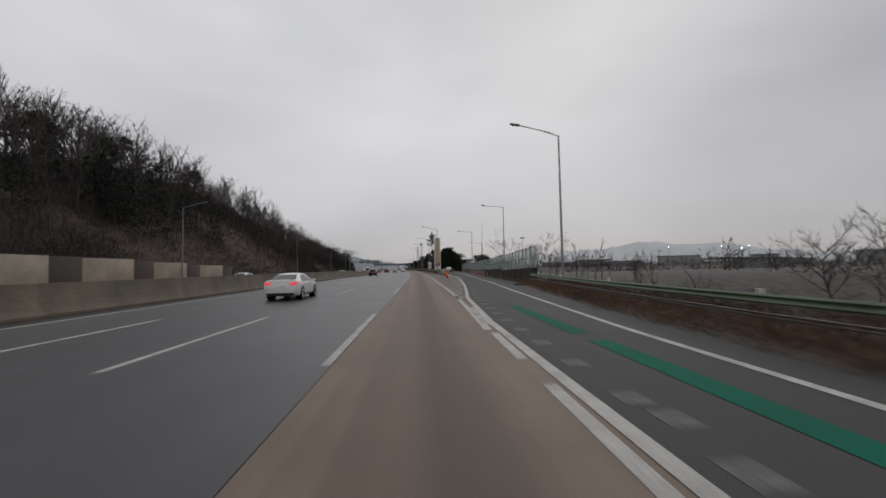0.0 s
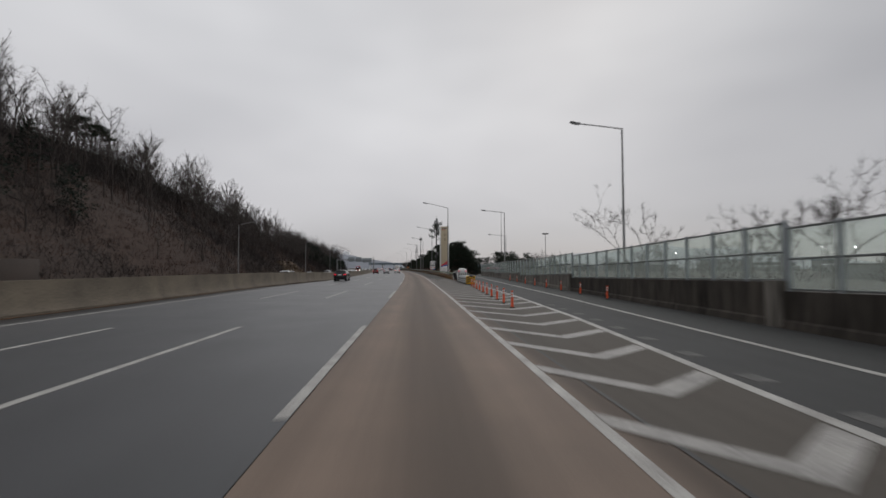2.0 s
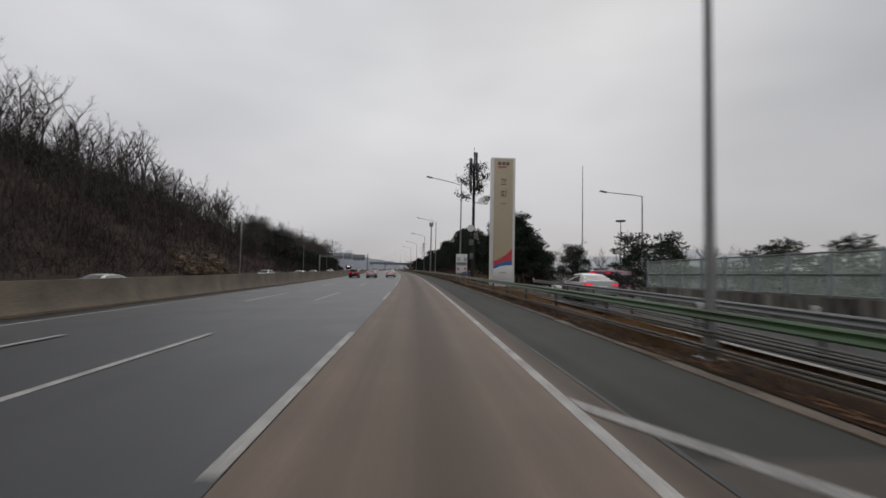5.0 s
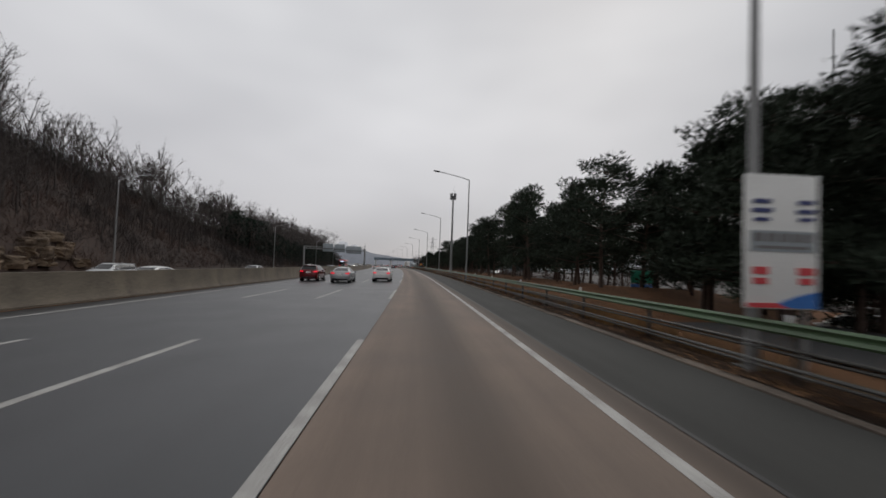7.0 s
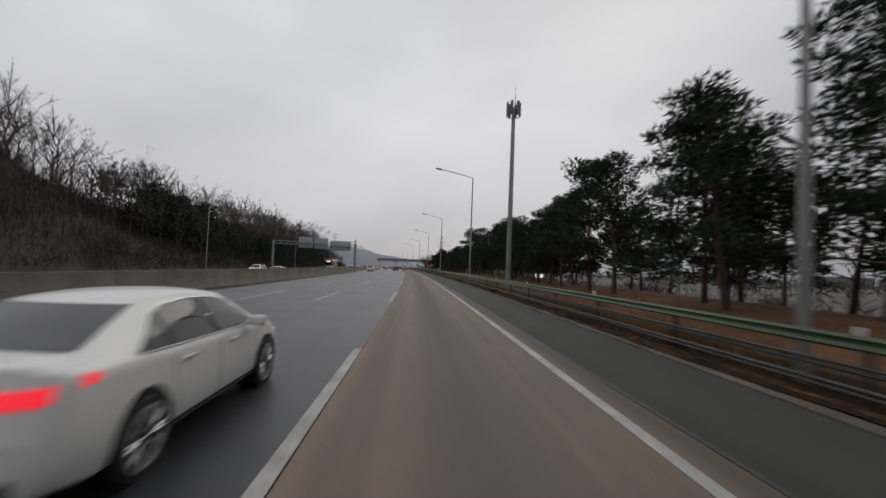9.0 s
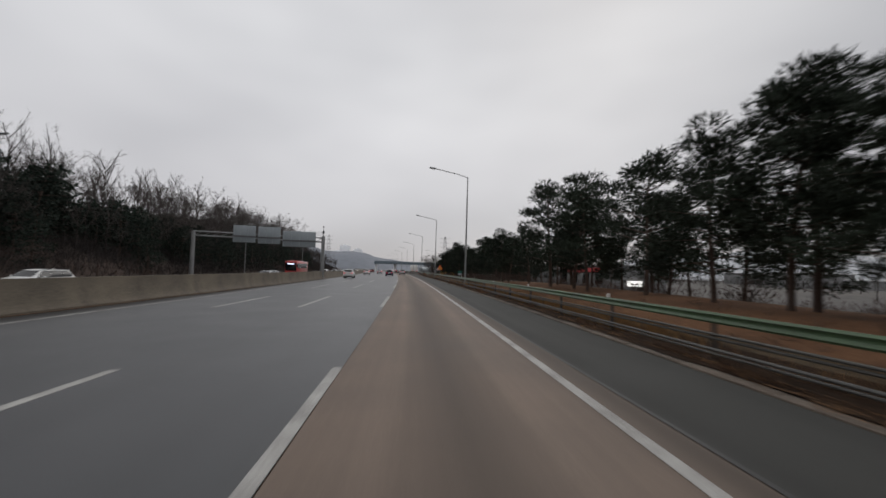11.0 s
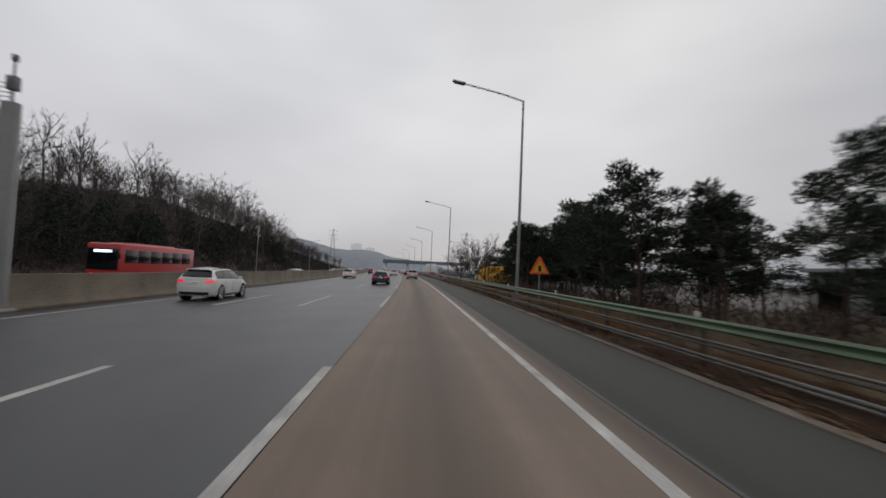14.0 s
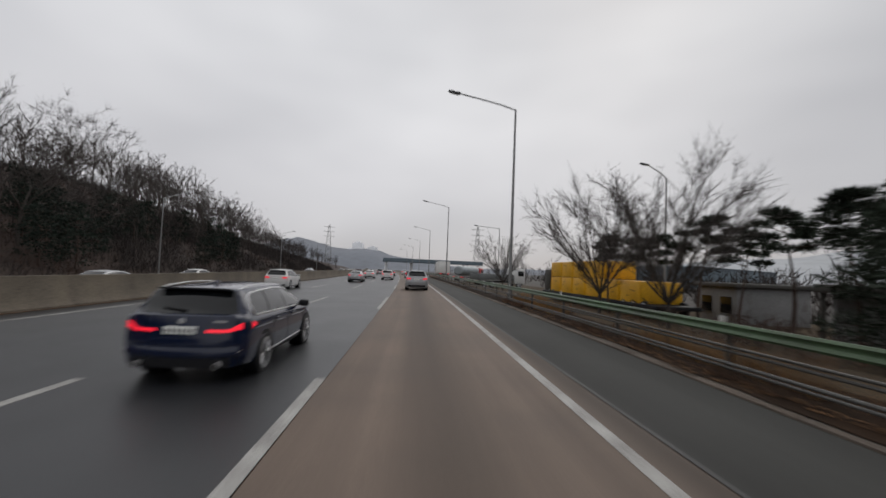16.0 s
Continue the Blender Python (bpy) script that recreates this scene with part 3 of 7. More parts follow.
for y in (60.3, 127.0, 192.0, 256.6, 321.2, 385.8, 450.4, 515.0):
    copy_thing(lamp_b, at(-33.6, y, 0.3, 180))
lamp_c = lamp_post(at(24.3, 138, -2.0), 11.2, 3.7, 0.3, "grey steel street lamp of the parking area")
copy_thing(lamp_c, at(16.4, 393.0, -2.2))
lamp_post(at(20.9, 353.3, -1.1), 10.6, 1.5, 0.95, "grey steel street lamp with a short rising arm")


# ---- rails, walls and the crash cushion ----
def rail_run(name, table, y0, y1, label, green, z0=0.0, low=True):
    """A guard rail along a table of (y, x): posts every 4 m, a green top beam and two lower grey beams."""
    ob = thing(name, Matrix.Identity(4), label, "guard rail", "guard rails")
    prof_w = [(-0.05, -0.16), (-0.09, -0.1), (-0.03, -0.02), (-0.03, 0.02), (-0.09, 0.1), (-0.05, 0.16), (0.0, 0.16), (0.0, -0.16)]
    prof_p = [(0.045 * math.cos(a * math.pi / 4), 0.045 * math.sin(a * math.pi / 4)) for a in range(8)]
    ys = [y0 + (y1 - y0) * k / max(1, int((y1 - y0) / 4)) for k in range(int((y1 - y0) / 4) + 1)]
    for nm, prof, zc, dx, mm, sc in (("top_beam", prof_w, 0.81, -0.02, M_RAILG if green else M_STEEL, 0.6), ("middle_beam", prof_p, 0.5, 0.05, M_RAILD, 0.55), ("middle_beam", prof_p, 0.43, 0.05, M_RAILD, 0.55), ("lower_beam", prof_p, 0.24, 0.0, M_RAILL, 0.65), ("bottom_beam", prof_p, 0.165, 0.02, M_RAILL, 0.55)):
        if not low and nm in ("lower_beam", "bottom_beam"):
            continue
        bm = bmesh.new()
        loft(bm, [[P(lerp(table, y) + dx + a * sc, y, z0 + zc + b * sc) for a, b in prof] for y in ys], closed=True, caps=True)
        bmesh.ops.recalc_face_normals(bm, faces=bm.faces[:])
        part(nm, bm, mm, ob)
    bm = bmesh.new()
    box(bm, (0.1, 0, 0.38), (0.08, 0.06, 0.8), bevel=0.01)
    post = part("post", bm, M_RAILD, ob)
    post.matrix_basis = at(lerp(table, y0), y0, z0)
    bm = bmesh.new()
    box(bm, (-0.02, 0, 0.95), (0.03, 0.09, 0.12), bevel=0.01)
    ref = part("reflector", bm, M_WHITE, ob, "small white reflector")
    ref.matrix_basis = at(lerp(table, y0), y0, z0)
    for k, y in enumerate(ys[1:]):
        share(post, ob, at(lerp(table, y), y, z0))
        if k % 2:
            share(ref, ob, at(lerp(table, y), y, z0))
    return ob


rail_run("guard_rail", RAIL_A, -40, 30, "green topped steel guard rail beside the slip road", True, 0.0, False)
rail_run("guard_rail", RAIL_B, 88, 480, "weathered guard rail with a green top beam", True, 0.03)
rail_run("guard_rail", ((88, 8.1), (130, 10.6)), 88, 128, "grey steel guard rail along the slip road", False)


# the noise wall: stretches of (start, end, base height at both, top height at both)
NOISE_RUNS = ((30.0, 46.6, 1.38, 1.04, 3.24, 2.84), (46.6, 66.5, 1.3, 0.97, 3.0, 2.6), (66.5, 86.4, 1.22, 0.74, 2.79, 2.53), (86.4, 106.3, 0.98, 0.7, 2.56, 2.3), (106.3, 121.2, 0.9, 0.7, 2.4, 2.2))


def build_noise_wall():
    ob = thing("noise_barrier", Matrix.Identity(4), "stained concrete wall topped with clear framed panes", "noise barrier")
    bm = bmesh.new()
    box(bm, (0, 0, 0.5), (0.11, 0.09, 1.0))
    post = part("post", bm, M_SIGNB, ob)
    bm = bmesh.new()
    box(bm, (0, 0.5, 0), (0.02, 0.95, 1.0))
    pane = part("pane", bm, M_PANE, ob, "cloudy greenish pane")
    bm = bmesh.new()
    box(bm, (0, 0.5, 0), (0.07, 1.0, 0.06), bevel=0.01)
    bar = part("rail", bm, M_STEEL, ob)
    first = set()

    def put(ref, m):
        if ref.name in first:
            share(ref, ob, m)
        else:
            first.add(ref.name)
            ref.matrix_basis = m

    for n, (ya, yb, b0, b1, t0, t1) in enumerate(NOISE_RUNS):
        count = round((yb - ya) / 1.66)
        step = (yb - ya) / count
        rings = []
        for k in range(count + 1):
            y, u = ya + step * k, k / count
            x, zb = lerp(WALL_X, y), b0 + (b1 - b0) * u
            ye = min(max(y, ya + 0.004), yb - 0.004)
            rings.append([P(x + a, ye, b) for a, b in ((-0.26, -0.2), (-0.2, 0.2), (-0.14, 0.26), (-0.14, zb), (0.14, zb), (0.14, -0.2))])
        bm = bmesh.new()
        loft(bm, rings, closed=True, caps=True)
        bmesh.ops.recalc_face_normals(bm, faces=bm.faces[:])
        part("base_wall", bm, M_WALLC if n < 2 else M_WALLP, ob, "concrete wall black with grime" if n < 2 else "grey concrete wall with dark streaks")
        if n:
            bm = bmesh.new()
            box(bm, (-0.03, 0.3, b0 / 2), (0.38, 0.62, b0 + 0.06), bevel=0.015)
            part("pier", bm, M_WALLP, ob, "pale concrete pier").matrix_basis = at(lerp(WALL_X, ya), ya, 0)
        for k in range(count + 1):
            y, u = ya + step * k, k / count
            x, zb, zt = lerp(WALL_X, y), b0 + (b1 - b0) * u, t0 + (t1 - t0) * u
            turn = -math.degrees(math.atan2(lerp(WALL_X, y + 2) - x, 2.0))
            m = at(x, y + (0.05 if k == 0 else -0.05 if k == count else 0.0), 0, turn)
            put(post, m @ pose(0, 0, zb - 0.04) @ Matrix.Diagonal((1, 1, zt - zb + 0.08, 1)))
            if k == count:
                break
            for v in (0.03, 0.5, 0.98):
                dip = math.degrees(math.atan2(((b1 - b0) * (1 - v) + (t1 - t0) * v) / count, step))
                put(bar, m @ pose(0, 0, zb + (zt - zb) * v, dip) @ Matrix.Diagonal((1, step, 1, 1)))
            dip = math.degrees(math.atan2((b1 - b0 + t1 - t0) / 2 / count, step))
            for v in (0.265, 0.74):
                put(pane, m @ pose(0, 0, zb + (zt - zb) * v, dip) @ Matrix.Diagonal((1, step, (zt - zb) * 0.45, 1)))


build_noise_wall()


def build_cushion():
    ob = thing("crash_cushion", at(7.15, 79.1, 0, 1.5), "grey ribbed crash cushion with a yellow and black chevron nose", "crash cushion")
    bm = bmesh.new()
    prof = [(-0.42, 0.08), (-0.5, 0.2), (-0.43, 0.3), (-0.5, 0.4), (-0.43, 0.5), (-0.5, 0.62), (-0.4, 0.78), (-0.2, 0.86), (0.2, 0.86), (0.4, 0.78), (0.5, 0.62), (0.43, 0.5), (0.5, 0.4), (0.43, 0.3), (0.5, 0.2), (0.42, 0.08)]
    rings = []
    for k in range(6):
        for d, sc in ((0.02, 1.0), (0.98, 1.04)):
            rings.append([Vector((a * sc, k + d, b * (1 + 0.02 * (sc - 1) / 0.04))) for a, b in prof])
    loft(bm, rings, closed=True, caps=True)
    bmesh.ops.recalc_face_normals(bm, faces=bm.faces[:])
    part("body", bm, M_STEEL, ob, "grey ribbed steel body")
    bm = bmesh.new()
    box(bm, (0, -0.06, 0.47), (0.96, 0.14, 0.8), bevel=0.05)
    nose = part("nose", bm, M_YELL, ob, "yellow nose panel")
    for k in range(3):
        for sx in (-1, 1):
            bm = bmesh.new()
            plate(bm, [(0, -0.15, 0.32 + 0.24 * k), (sx * 0.44, -0.15, 0.14 + 0.24 * k), (sx * 0.44, -0.15, 0.26 + 0.24 * k), (0, -0.15, 0.44 + 0.24 * k)], 0.012)
            part("stripe", bm, M_TRIM, nose, "black chevron stripe")
    for sx in (-1, 1):
        bm = bmesh.new()
        box(bm, (sx * 0.62, 7.3, 0.72), (0.05, 2.4, 0.85), bevel=0.01, rz=-sx * 6)
        wing = part("striped_panel", bm, M_WHITE, ob, "white panel with black slanted stripes")
        for k in range(6):
            bm = bmesh.new()
            y = 6.15 + 0.3 * k
            off = sx * 0.655 + sx * (y - 7.3) * 0.1
            plate(bm, [(off - 0.05 * sx, y, 0.31), (off - 0.05 * sx, y + 0.16, 0.31), (off + 0.02 * sx, y + 0.76, 1.13), (off + 0.02 * sx, y + 0.6, 1.13)], 0.1 * sx, (1, 0, 0))
            part("stripe", bm, M_TRIM, wing, "black slanted stripe")
    bm = bmesh.new()
    box(bm, (0, 7.0, 0.45), (0.5, 3.0, 0.9), bevel=0.03)
    part("anchor", bm, M_RAILD, ob)
    bm = bmesh.new()
    plate(bm, [(-0.55, 6.1, 0.3), (0.55, 6.1, 0.3), (0.55, 6.1, 1.15), (-0.55, 6.1, 1.15)], 0.03)
    back = part("striped_panel", bm, M_WHITE, ob, "white panel with black slanted stripes")
    for k in range(4):
        bm = bmesh.new()
        plate(bm, [(-0.5 + 0.26 * k, 6.085, 0.32), (-0.38 + 0.26 * k, 6.085, 0.32), (-0.58 + 0.26 * k + 0.3, 6.085, 1.13), (-0.7 + 0.26 * k + 0.3, 6.085, 1.13)], 0.02)
        part("stripe", bm, M_TRIM, back, "black slanted stripe")


build_cushion()


def delineator(m):
    ob = thing("delineator_post", m, "orange flexible delineator post with white bands", "delineator", "orange posts")
    bm = bmesh.new()
    tube(bm, (0, 0, 0), (0, 0, 0.05), 0.13, 0.1, 10)
    part("foot", bm, M_BLACK, ob)
    bm = bmesh.new()
    tube(bm, (0, 0, 0.05), (0, 0, 0.42), 0.055, 0.05, 10)
    tube(bm, (0, 0, 0.42), (0, 0, 0.74), 0.042, 0.04, 10)
    part("tube", bm, M_ORANGE, ob)
    for z in (0.48, 0.6):
        bm = bmesh.new()
        tube(bm, (0, 0, z), (0, 0, z + 0.06), 0.046, 0.046, 10)
        part("band", bm, M_WHITE, ob, "white reflective band")
    return ob


d0 = delineator(at(5.62, 53.4))
for k in range(1, 10):
    copy_thing(d0, at(5.62 + 0.115 * k, 53.4 + 2.35 * k))
for k in range(8):
    copy_thing(d0, at(lerp(WALL_X, 58 + 4.5 * k) - 0.75, 58 + 4.5 * k))


# the sound wall beyond the opposite carriageway
sw = thing("sound_wall", Matrix.Identity(4), "wall of pale and dark concrete panels beyond the opposite road", "wall")
M_PALE = mat("pale wall panel", (0.33, 0.28, 0.22), 0.8, 0.2, 0.5, 8, 0.1, stain=(0.2, 0.17, 0.13), rnd=0.1)
M_DARKP = mat("dark wall panel", (0.075, 0.06, 0.052), 0.8, 0.25, 0.5, 8, 0.1)
yy = -60.0
while yy < 78:
    for ln, mm in ((8.4, M_PALE), (4.2, M_DARKP)):
        hh = 3.5 - 0.9 * smooth(30, 78, yy)
        bm = bmesh.new()
        box(bm, (0, ln / 2, hh / 2), (0.25, ln - 0.05, hh), bevel=0.02)
        o = part("panel", bm, mm, sw)
        o.matrix_basis = at(-33.9, yy, 0)
        yy += ln


def build_gantry():
    ob = thing("sign_gantry", at(-12.8, 296.2, 0, lift=False), "grey steel sign gantry seen from behind its signs", "gantry")
    for x, nm in ((0.0, "column"), (-21.0, "column")):
        bm = bmesh.new()
        tube(bm, (x, 0, -0.8), (x, 0, 6.9), 0.36, 0.28, 14)
        box(bm, (x, 0, -0.5), (0.9, 0.9, 0.6), bevel=0.03)
        part(nm, bm, M_POLE, ob)
    bm = bmesh.new()
    tube(bm, (0.1, 0, 6.6), (-21.1, 0, 7.0), 0.11, 0.11, 8)
    tube(bm, (0.1, 0, 5.9), (-21.1, 0, 6.3), 0.11, 0.11, 8)
    for k in range(15):
        a, b = -1.4 * k, -1.4 * (k + 1)
        z = 0.019
        tube(bm, (a, 0, 6.6 - a * z), (b, 0, 5.9 - b * z), 0.045, 0.045, 6)
    part("beam", bm, M_POLE, ob)
    for x0, x1, z0, z1 in ((-6.6, -1.2, 4.95, 7.55), (-10.6, -7.0, 5.3, 8.1), (-14.6, -11.0, 5.4, 8.2)):
        bm = bmesh.new()
        box(bm, ((x0 + x1) / 2, -0.3, (z0 + z1) / 2), (x1 - x0, 0.06, z1 - z0), bevel=0.015)
        sg = part("sign_panel", bm, M_SIGNB, ob, "bare grey back of a road sign")
        n = max(2, int((x1 - x0) / 1.2))
        for k in range(n + 1):
            bm = bmesh.new()
            box(bm, (x0 + 0.15 + (x1 - x0 - 0.3) * k / n, -0.37, (z0 + z1) / 2), (0.06, 0.08, z1 - z0 - 0.1))
            part("rib", bm, M_SIGNB, sg)
        bm = bmesh.new()
        box(bm, ((x0 + x1) / 2, -0.42, z0 + 1.0), (x1 - x0, 0.07, 0.26))
        part("crossbar", bm, M_LAMPH, sg)
    bm = bmesh.new()
    tube(bm, (0, 0, 6.9), (0, 0, 8.6), 0.05, 0.03, 8)
    box(bm, (0, 0, 7.6), (0.3, 0.3, 0.5), bevel=0.03)
    box(bm, (0.0, 0, 8.5), (0.16, 0.16, 0.25), bevel=0.03)
    part("camera_mast", bm, M_LAMPH, ob)
    for k in range(5):
        bm = bmesh.new()
        tube(bm, (-0.05, 0, 6.95 + 0.16 * k), (-1.5 + 0.12 * k, -0.1, 7.02 + 0.16 * k), 0.02, 0.014, 5)
        part("antenna_rod", bm, M_POLE, ob)


build_gantry()


def build_pylon():
    ob = thing("sign_pylon", at(8.82, 131.5, -0.1), "tall white and beige rest area sign pylon", "sign")
    bm = bmesh.new()
    box(bm, (0.04, 0.25, 5.45), (2.0, 0.55, 10.9), bevel=0.04)
    part("casing", bm, M_WHITE, ob, "white casing")
    bm = bmesh.new()
    box(bm, (0.05, -0.05, 6.0), (1.56, 0.06, 9.6), bevel=0.01)
    f = part("panel", bm, M_BEIGE, ob, "beige front panel")
    bm = bmesh.new()
    box(bm, (0.05, -0.055, 1.5), (1.56, 0.06, 1.1), bevel=0.01)
    part("panel", bm, M_WHITE, ob, "white lower panel")
    bm = bmesh.new()
    plate(bm, [(-0.72, -0.1, 2.0), (0.82, -0.1, 2.35), (0.82, -0.1, 3.4), (0.3, -0.1, 2.9), (-0.25, -0.1, 2.55), (-0.72, -0.1, 2.35)], 0.02)
    part("swoosh", bm, M_RED, f, "red swoosh")
    bm = bmesh.new()
    plate(bm, [(-0.72, -0.105, 1.72), (-0.2, -0.105, 1.95), (0.3, -0.105, 2.05), (0.82, -0.105, 2.08), (0.82, -0.105, 2.45), (0.2, -0.105, 2.33), (-0.3, -0.105, 2.16), (-0.72, -0.105, 1.98)], 0.02)
    part("swoosh", bm, M_BLUE, f, "blue swoosh")
    for x, z, w, h, tilt, mm in ((-0.3, 10.4, 0.28, 0.26, 0, M_GREYI), (0.05, 10.4, 0.26, 0.26, 0, M_GREYI), (0.38, 10.4, 0.26, 0.26, 0, M_GREYI), (-0.1, 10.1, 0.66, 0.1, 0, M_RED),
                                 (0.05, 9.1, 0.44, 0.06, 0, M_INKP), (0.16, 8.92, 0.06, 0.36, 28, M_INKP), (-0.04, 8.9, 0.06, 0.22, 40, M_INKP), (0.04, 8.68, 0.46, 0.06, 0, M_INKP),
                                 (-0.12, 7.9, 0.06, 0.4, 0, M_INKP), (0.04, 7.95, 0.05, 0.44, 0, M_INKP), (0.24, 7.9, 0.06, 0.56, 0, M_INKP), (0.02, 8.08, 0.3, 0.05, 0, M_INKP), (0.02, 7.72, 0.36, 0.05, 0, M_INKP),
                                 (0.05, 7.1, 0.5, 0.1, 0, M_MUTED), (0.05, 1.45, 0.5, 0.08, 0, M_MUTED)):
        bm = bmesh.new()
        box(bm, (x, -0.1, z), (w, 0.03, h), bevel=0.01, ry=tilt)
        part("mark", bm, mm, f)
    bm = bmesh.new()
    box(bm, (0, 0.45, 0.1), (2.6, 1.3, 0.5), bevel=0.04)
    part("plinth", bm, M_KERB, ob)


build_pylon()


def build_hoarding():
    ob = thing("notice_board", at(7.12, 144.75, 1.06), "white notice board with navy and red bars on a lamp post", "sign")
    bm = bmesh.new()
    box(bm, (0, 0, 1.1), (1.25, 0.06, 2.2), bevel=0.015)
    b = part("board", bm, M_WHITE, ob)
    for x, z, w, h, mm in ((-0.36, 1.75, 0.3, 0.07, M_NAVY), (-0.36, 1.6, 0.34, 0.07, M_NAVY), (-0.36, 1.45, 0.26, 0.06, M_NAVY), (0.4, 1.75, 0.26, 0.07, M_NAVY), (0.4, 1.6, 0.3, 0.07, M_NAVY), (0.4, 1.47, 0.24, 0.06, M_NAVY), (0.0, 1.1, 1.12, 0.34, M_SIGNB), (-0.42, 1.16, 0.16, 0.14, M_GREYI), (-0.2, 1.16, 0.16, 0.14, M_GREYI), (0.02, 1.16, 0.16, 0.14, M_GREYI), (0.24, 1.16, 0.16, 0.14, M_GREYI), (0.44, 1.16, 0.14, 0.14, M_GREYI), (0.0, 1.0, 0.9, 0.05, M_GREYI), (-0.38, 0.62, 0.26, 0.12, M_RED), (-0.38, 0.45, 0.24, 0.1, M_RED), (0.4, 0.62, 0.28, 0.12, M_RED), (0.4, 0.46, 0.24, 0.1, M_RED)):
        bm = bmesh.new()
        box(bm, (x, -0.035 if mm is M_SIGNB else -0.041, z), (w, 0.02, h))
        part("bar", bm, mm, b)
    bm = bmesh.new()
    plate(bm, [(-0.6, -0.045, 0.02), (0.6, -0.045, 0.02), (0.6, -0.045, 0.3), (0.2, -0.045, 0.2), (-0.1, -0.045, 0.08)], 0.02)
    part("swoosh", bm, M_BLUE, b)
    bm = bmesh.new()
    plate(bm, [(-0.6, -0.05, 0.02), (0.1, -0.05, 0.02), (-0.1, -0.05, 0.1), (-0.6, -0.05, 0.09)], 0.02)
    part("swoosh", bm, M_RED, b)
    for x in (-0.5, 0.5):
        bm = bmesh.new()
        tube(bm, (x, 0.08, -1.3), (x, 0.08, 2.0), 0.035, 0.035, 8)
        part("leg", bm, M_POLE, ob)


build_hoarding()


def build_tree_mast():
    """The mobile phone mast dressed as a tree."""
    rng = random.Random(5)
    ob = thing("antenna_mast", at(7.75, 140.6, 0.3), "dark steel phone mast disguised with artificial branches", "mast")
    bm = bmesh.new()
    tube(bm, (0, 0, 0), (0, 0, 12.2), 0.19, 0.11, 12)
    part("pole", bm, M_MAST, ob)
    bm = bmesh.new()
    tube(bm, (0, 0, 12.2), (0, 0, 13.9), 0.03, 0.015, 6)
    part("lightning_rod", bm, M_LAMPH, ob)
    for k in range(9):
        a = k * 2.3
        z = 11.4 + 0.5 * (k % 3) if k < 6 else 9.6 + 0.3 * (k % 3)
        bm = bmesh.new()
        box(bm, (0.38 * math.cos(a), 0.38 * math.sin(a), z), (0.22, 0.16, 1.7), rz=math.degrees(a), bevel=0.03)
        part("antenna_panel", bm, M_LAMPH, ob, "dark grey antenna panel")
    for k in range(9):
        a, z = k * 2.399, 8.0 + 0.42 * k
        ln = 1.9 - 0.1 * k
        bm = bmesh.new()
        tip = Vector((ln * math.cos(a), ln * math.sin(a), z + 0.7))
        tube(bm, (0, 0, z), tip, 0.04, 0.015, 5)
        arm = part("branch", bm, M_BARKP, ob)
        bm = bmesh.new()
        for j in range(190):
            u = rng.uniform(0.35, 1.1)
            c = Vector((0, 0, z)).lerp(tip, u) + Vector((rng.gauss(0, 0.25), rng.gauss(0, 0.25), rng.gauss(0, 0.22)))
            d = Vector((rng.gauss(0, 1), rng.gauss(0, 1), rng.gauss(0, 0.7))).normalized() * 0.14
            w = d.cross(Vector((rng.gauss(0, 1), rng.gauss(0, 1), 1))).normalized() * 0.045
            bm.faces.new([bm.verts.new(c - d), bm.verts.new(c + w), bm.verts.new(c + d), bm.verts.new(c - w)])
        part("foliage", bm, M_NEEDLE, arm, "artificial evergreen foliage")
    bm = bmesh.new()
    tube(bm, (-0.3, -0.42, 5.45), (-0.3, -0.3, 5.45), 0.34, 0.36, 20)
    tube(bm, (-0.3, -0.3, 5.45), (0, 0, 5.45), 0.05, 0.05, 8)
    part("dish", bm, M_WHITE, ob, "pale round dish antenna")
    for x, y, z, sx in ((0.25, -0.3, 4.7, 0.42), (-0.22, -0.32, 4.0, 0.4), (-0.2, -0.3, 2.6, 0.35)):
        bm = bmesh.new()
        box(bm, (x, y, z), (sx, 0.35, 0.6), bevel=0.05)
        part("equipment_box", bm, M_LAMPH, ob, "dark grey equipment box")


build_tree_mast()


def build_monopole():
    ob = thing("antenna_mast", at(7.75, 209.5, 0.2), "slim grey steel phone mast with antennas at its top", "mast")
    bm = bmesh.new()
    tube(bm, (0, 0, 0), (0, 0, 13.0), 0.2, 0.13, 12)
    part("pole", bm, M_POLE, ob)
    for k in range(6):
        a = k * math.pi / 3
        bm = bmesh.new()
        box(bm, (0.45 * math.cos(a), 0.45 * math.sin(a), 12.9), (0.12, 0.2, 1.0), rz=math.degrees(a), bevel=0.02)
        tube(bm, (0, 0, 12.8), (0.42 * math.cos(a), 0.42 * math.sin(a), 12.8), 0.025, 0.025, 5)
        part("antenna_panel", bm, M_LAMPH, ob, "grey antenna panel")
    bm = bmesh.new()
    for k in range(16):
        a, b = k * math.pi / 8, (k + 1) * math.pi / 8
        tube(bm, (0.5 * math.cos(a), 0.5 * math.sin(a), 12.4), (0.5 * math.cos(b), 0.5 * math.sin(b), 12.4), 0.025, 0.025, 5)
    part("ring", bm, M_LAMPH, ob)
    bm = bmesh.new()
    tube(bm, (0.1, 0, 13), (0.1, 0, 14.7), 0.025, 0.012, 6)
    part("lightning_rod", bm, M_LAMPH, ob)


build_monopole()


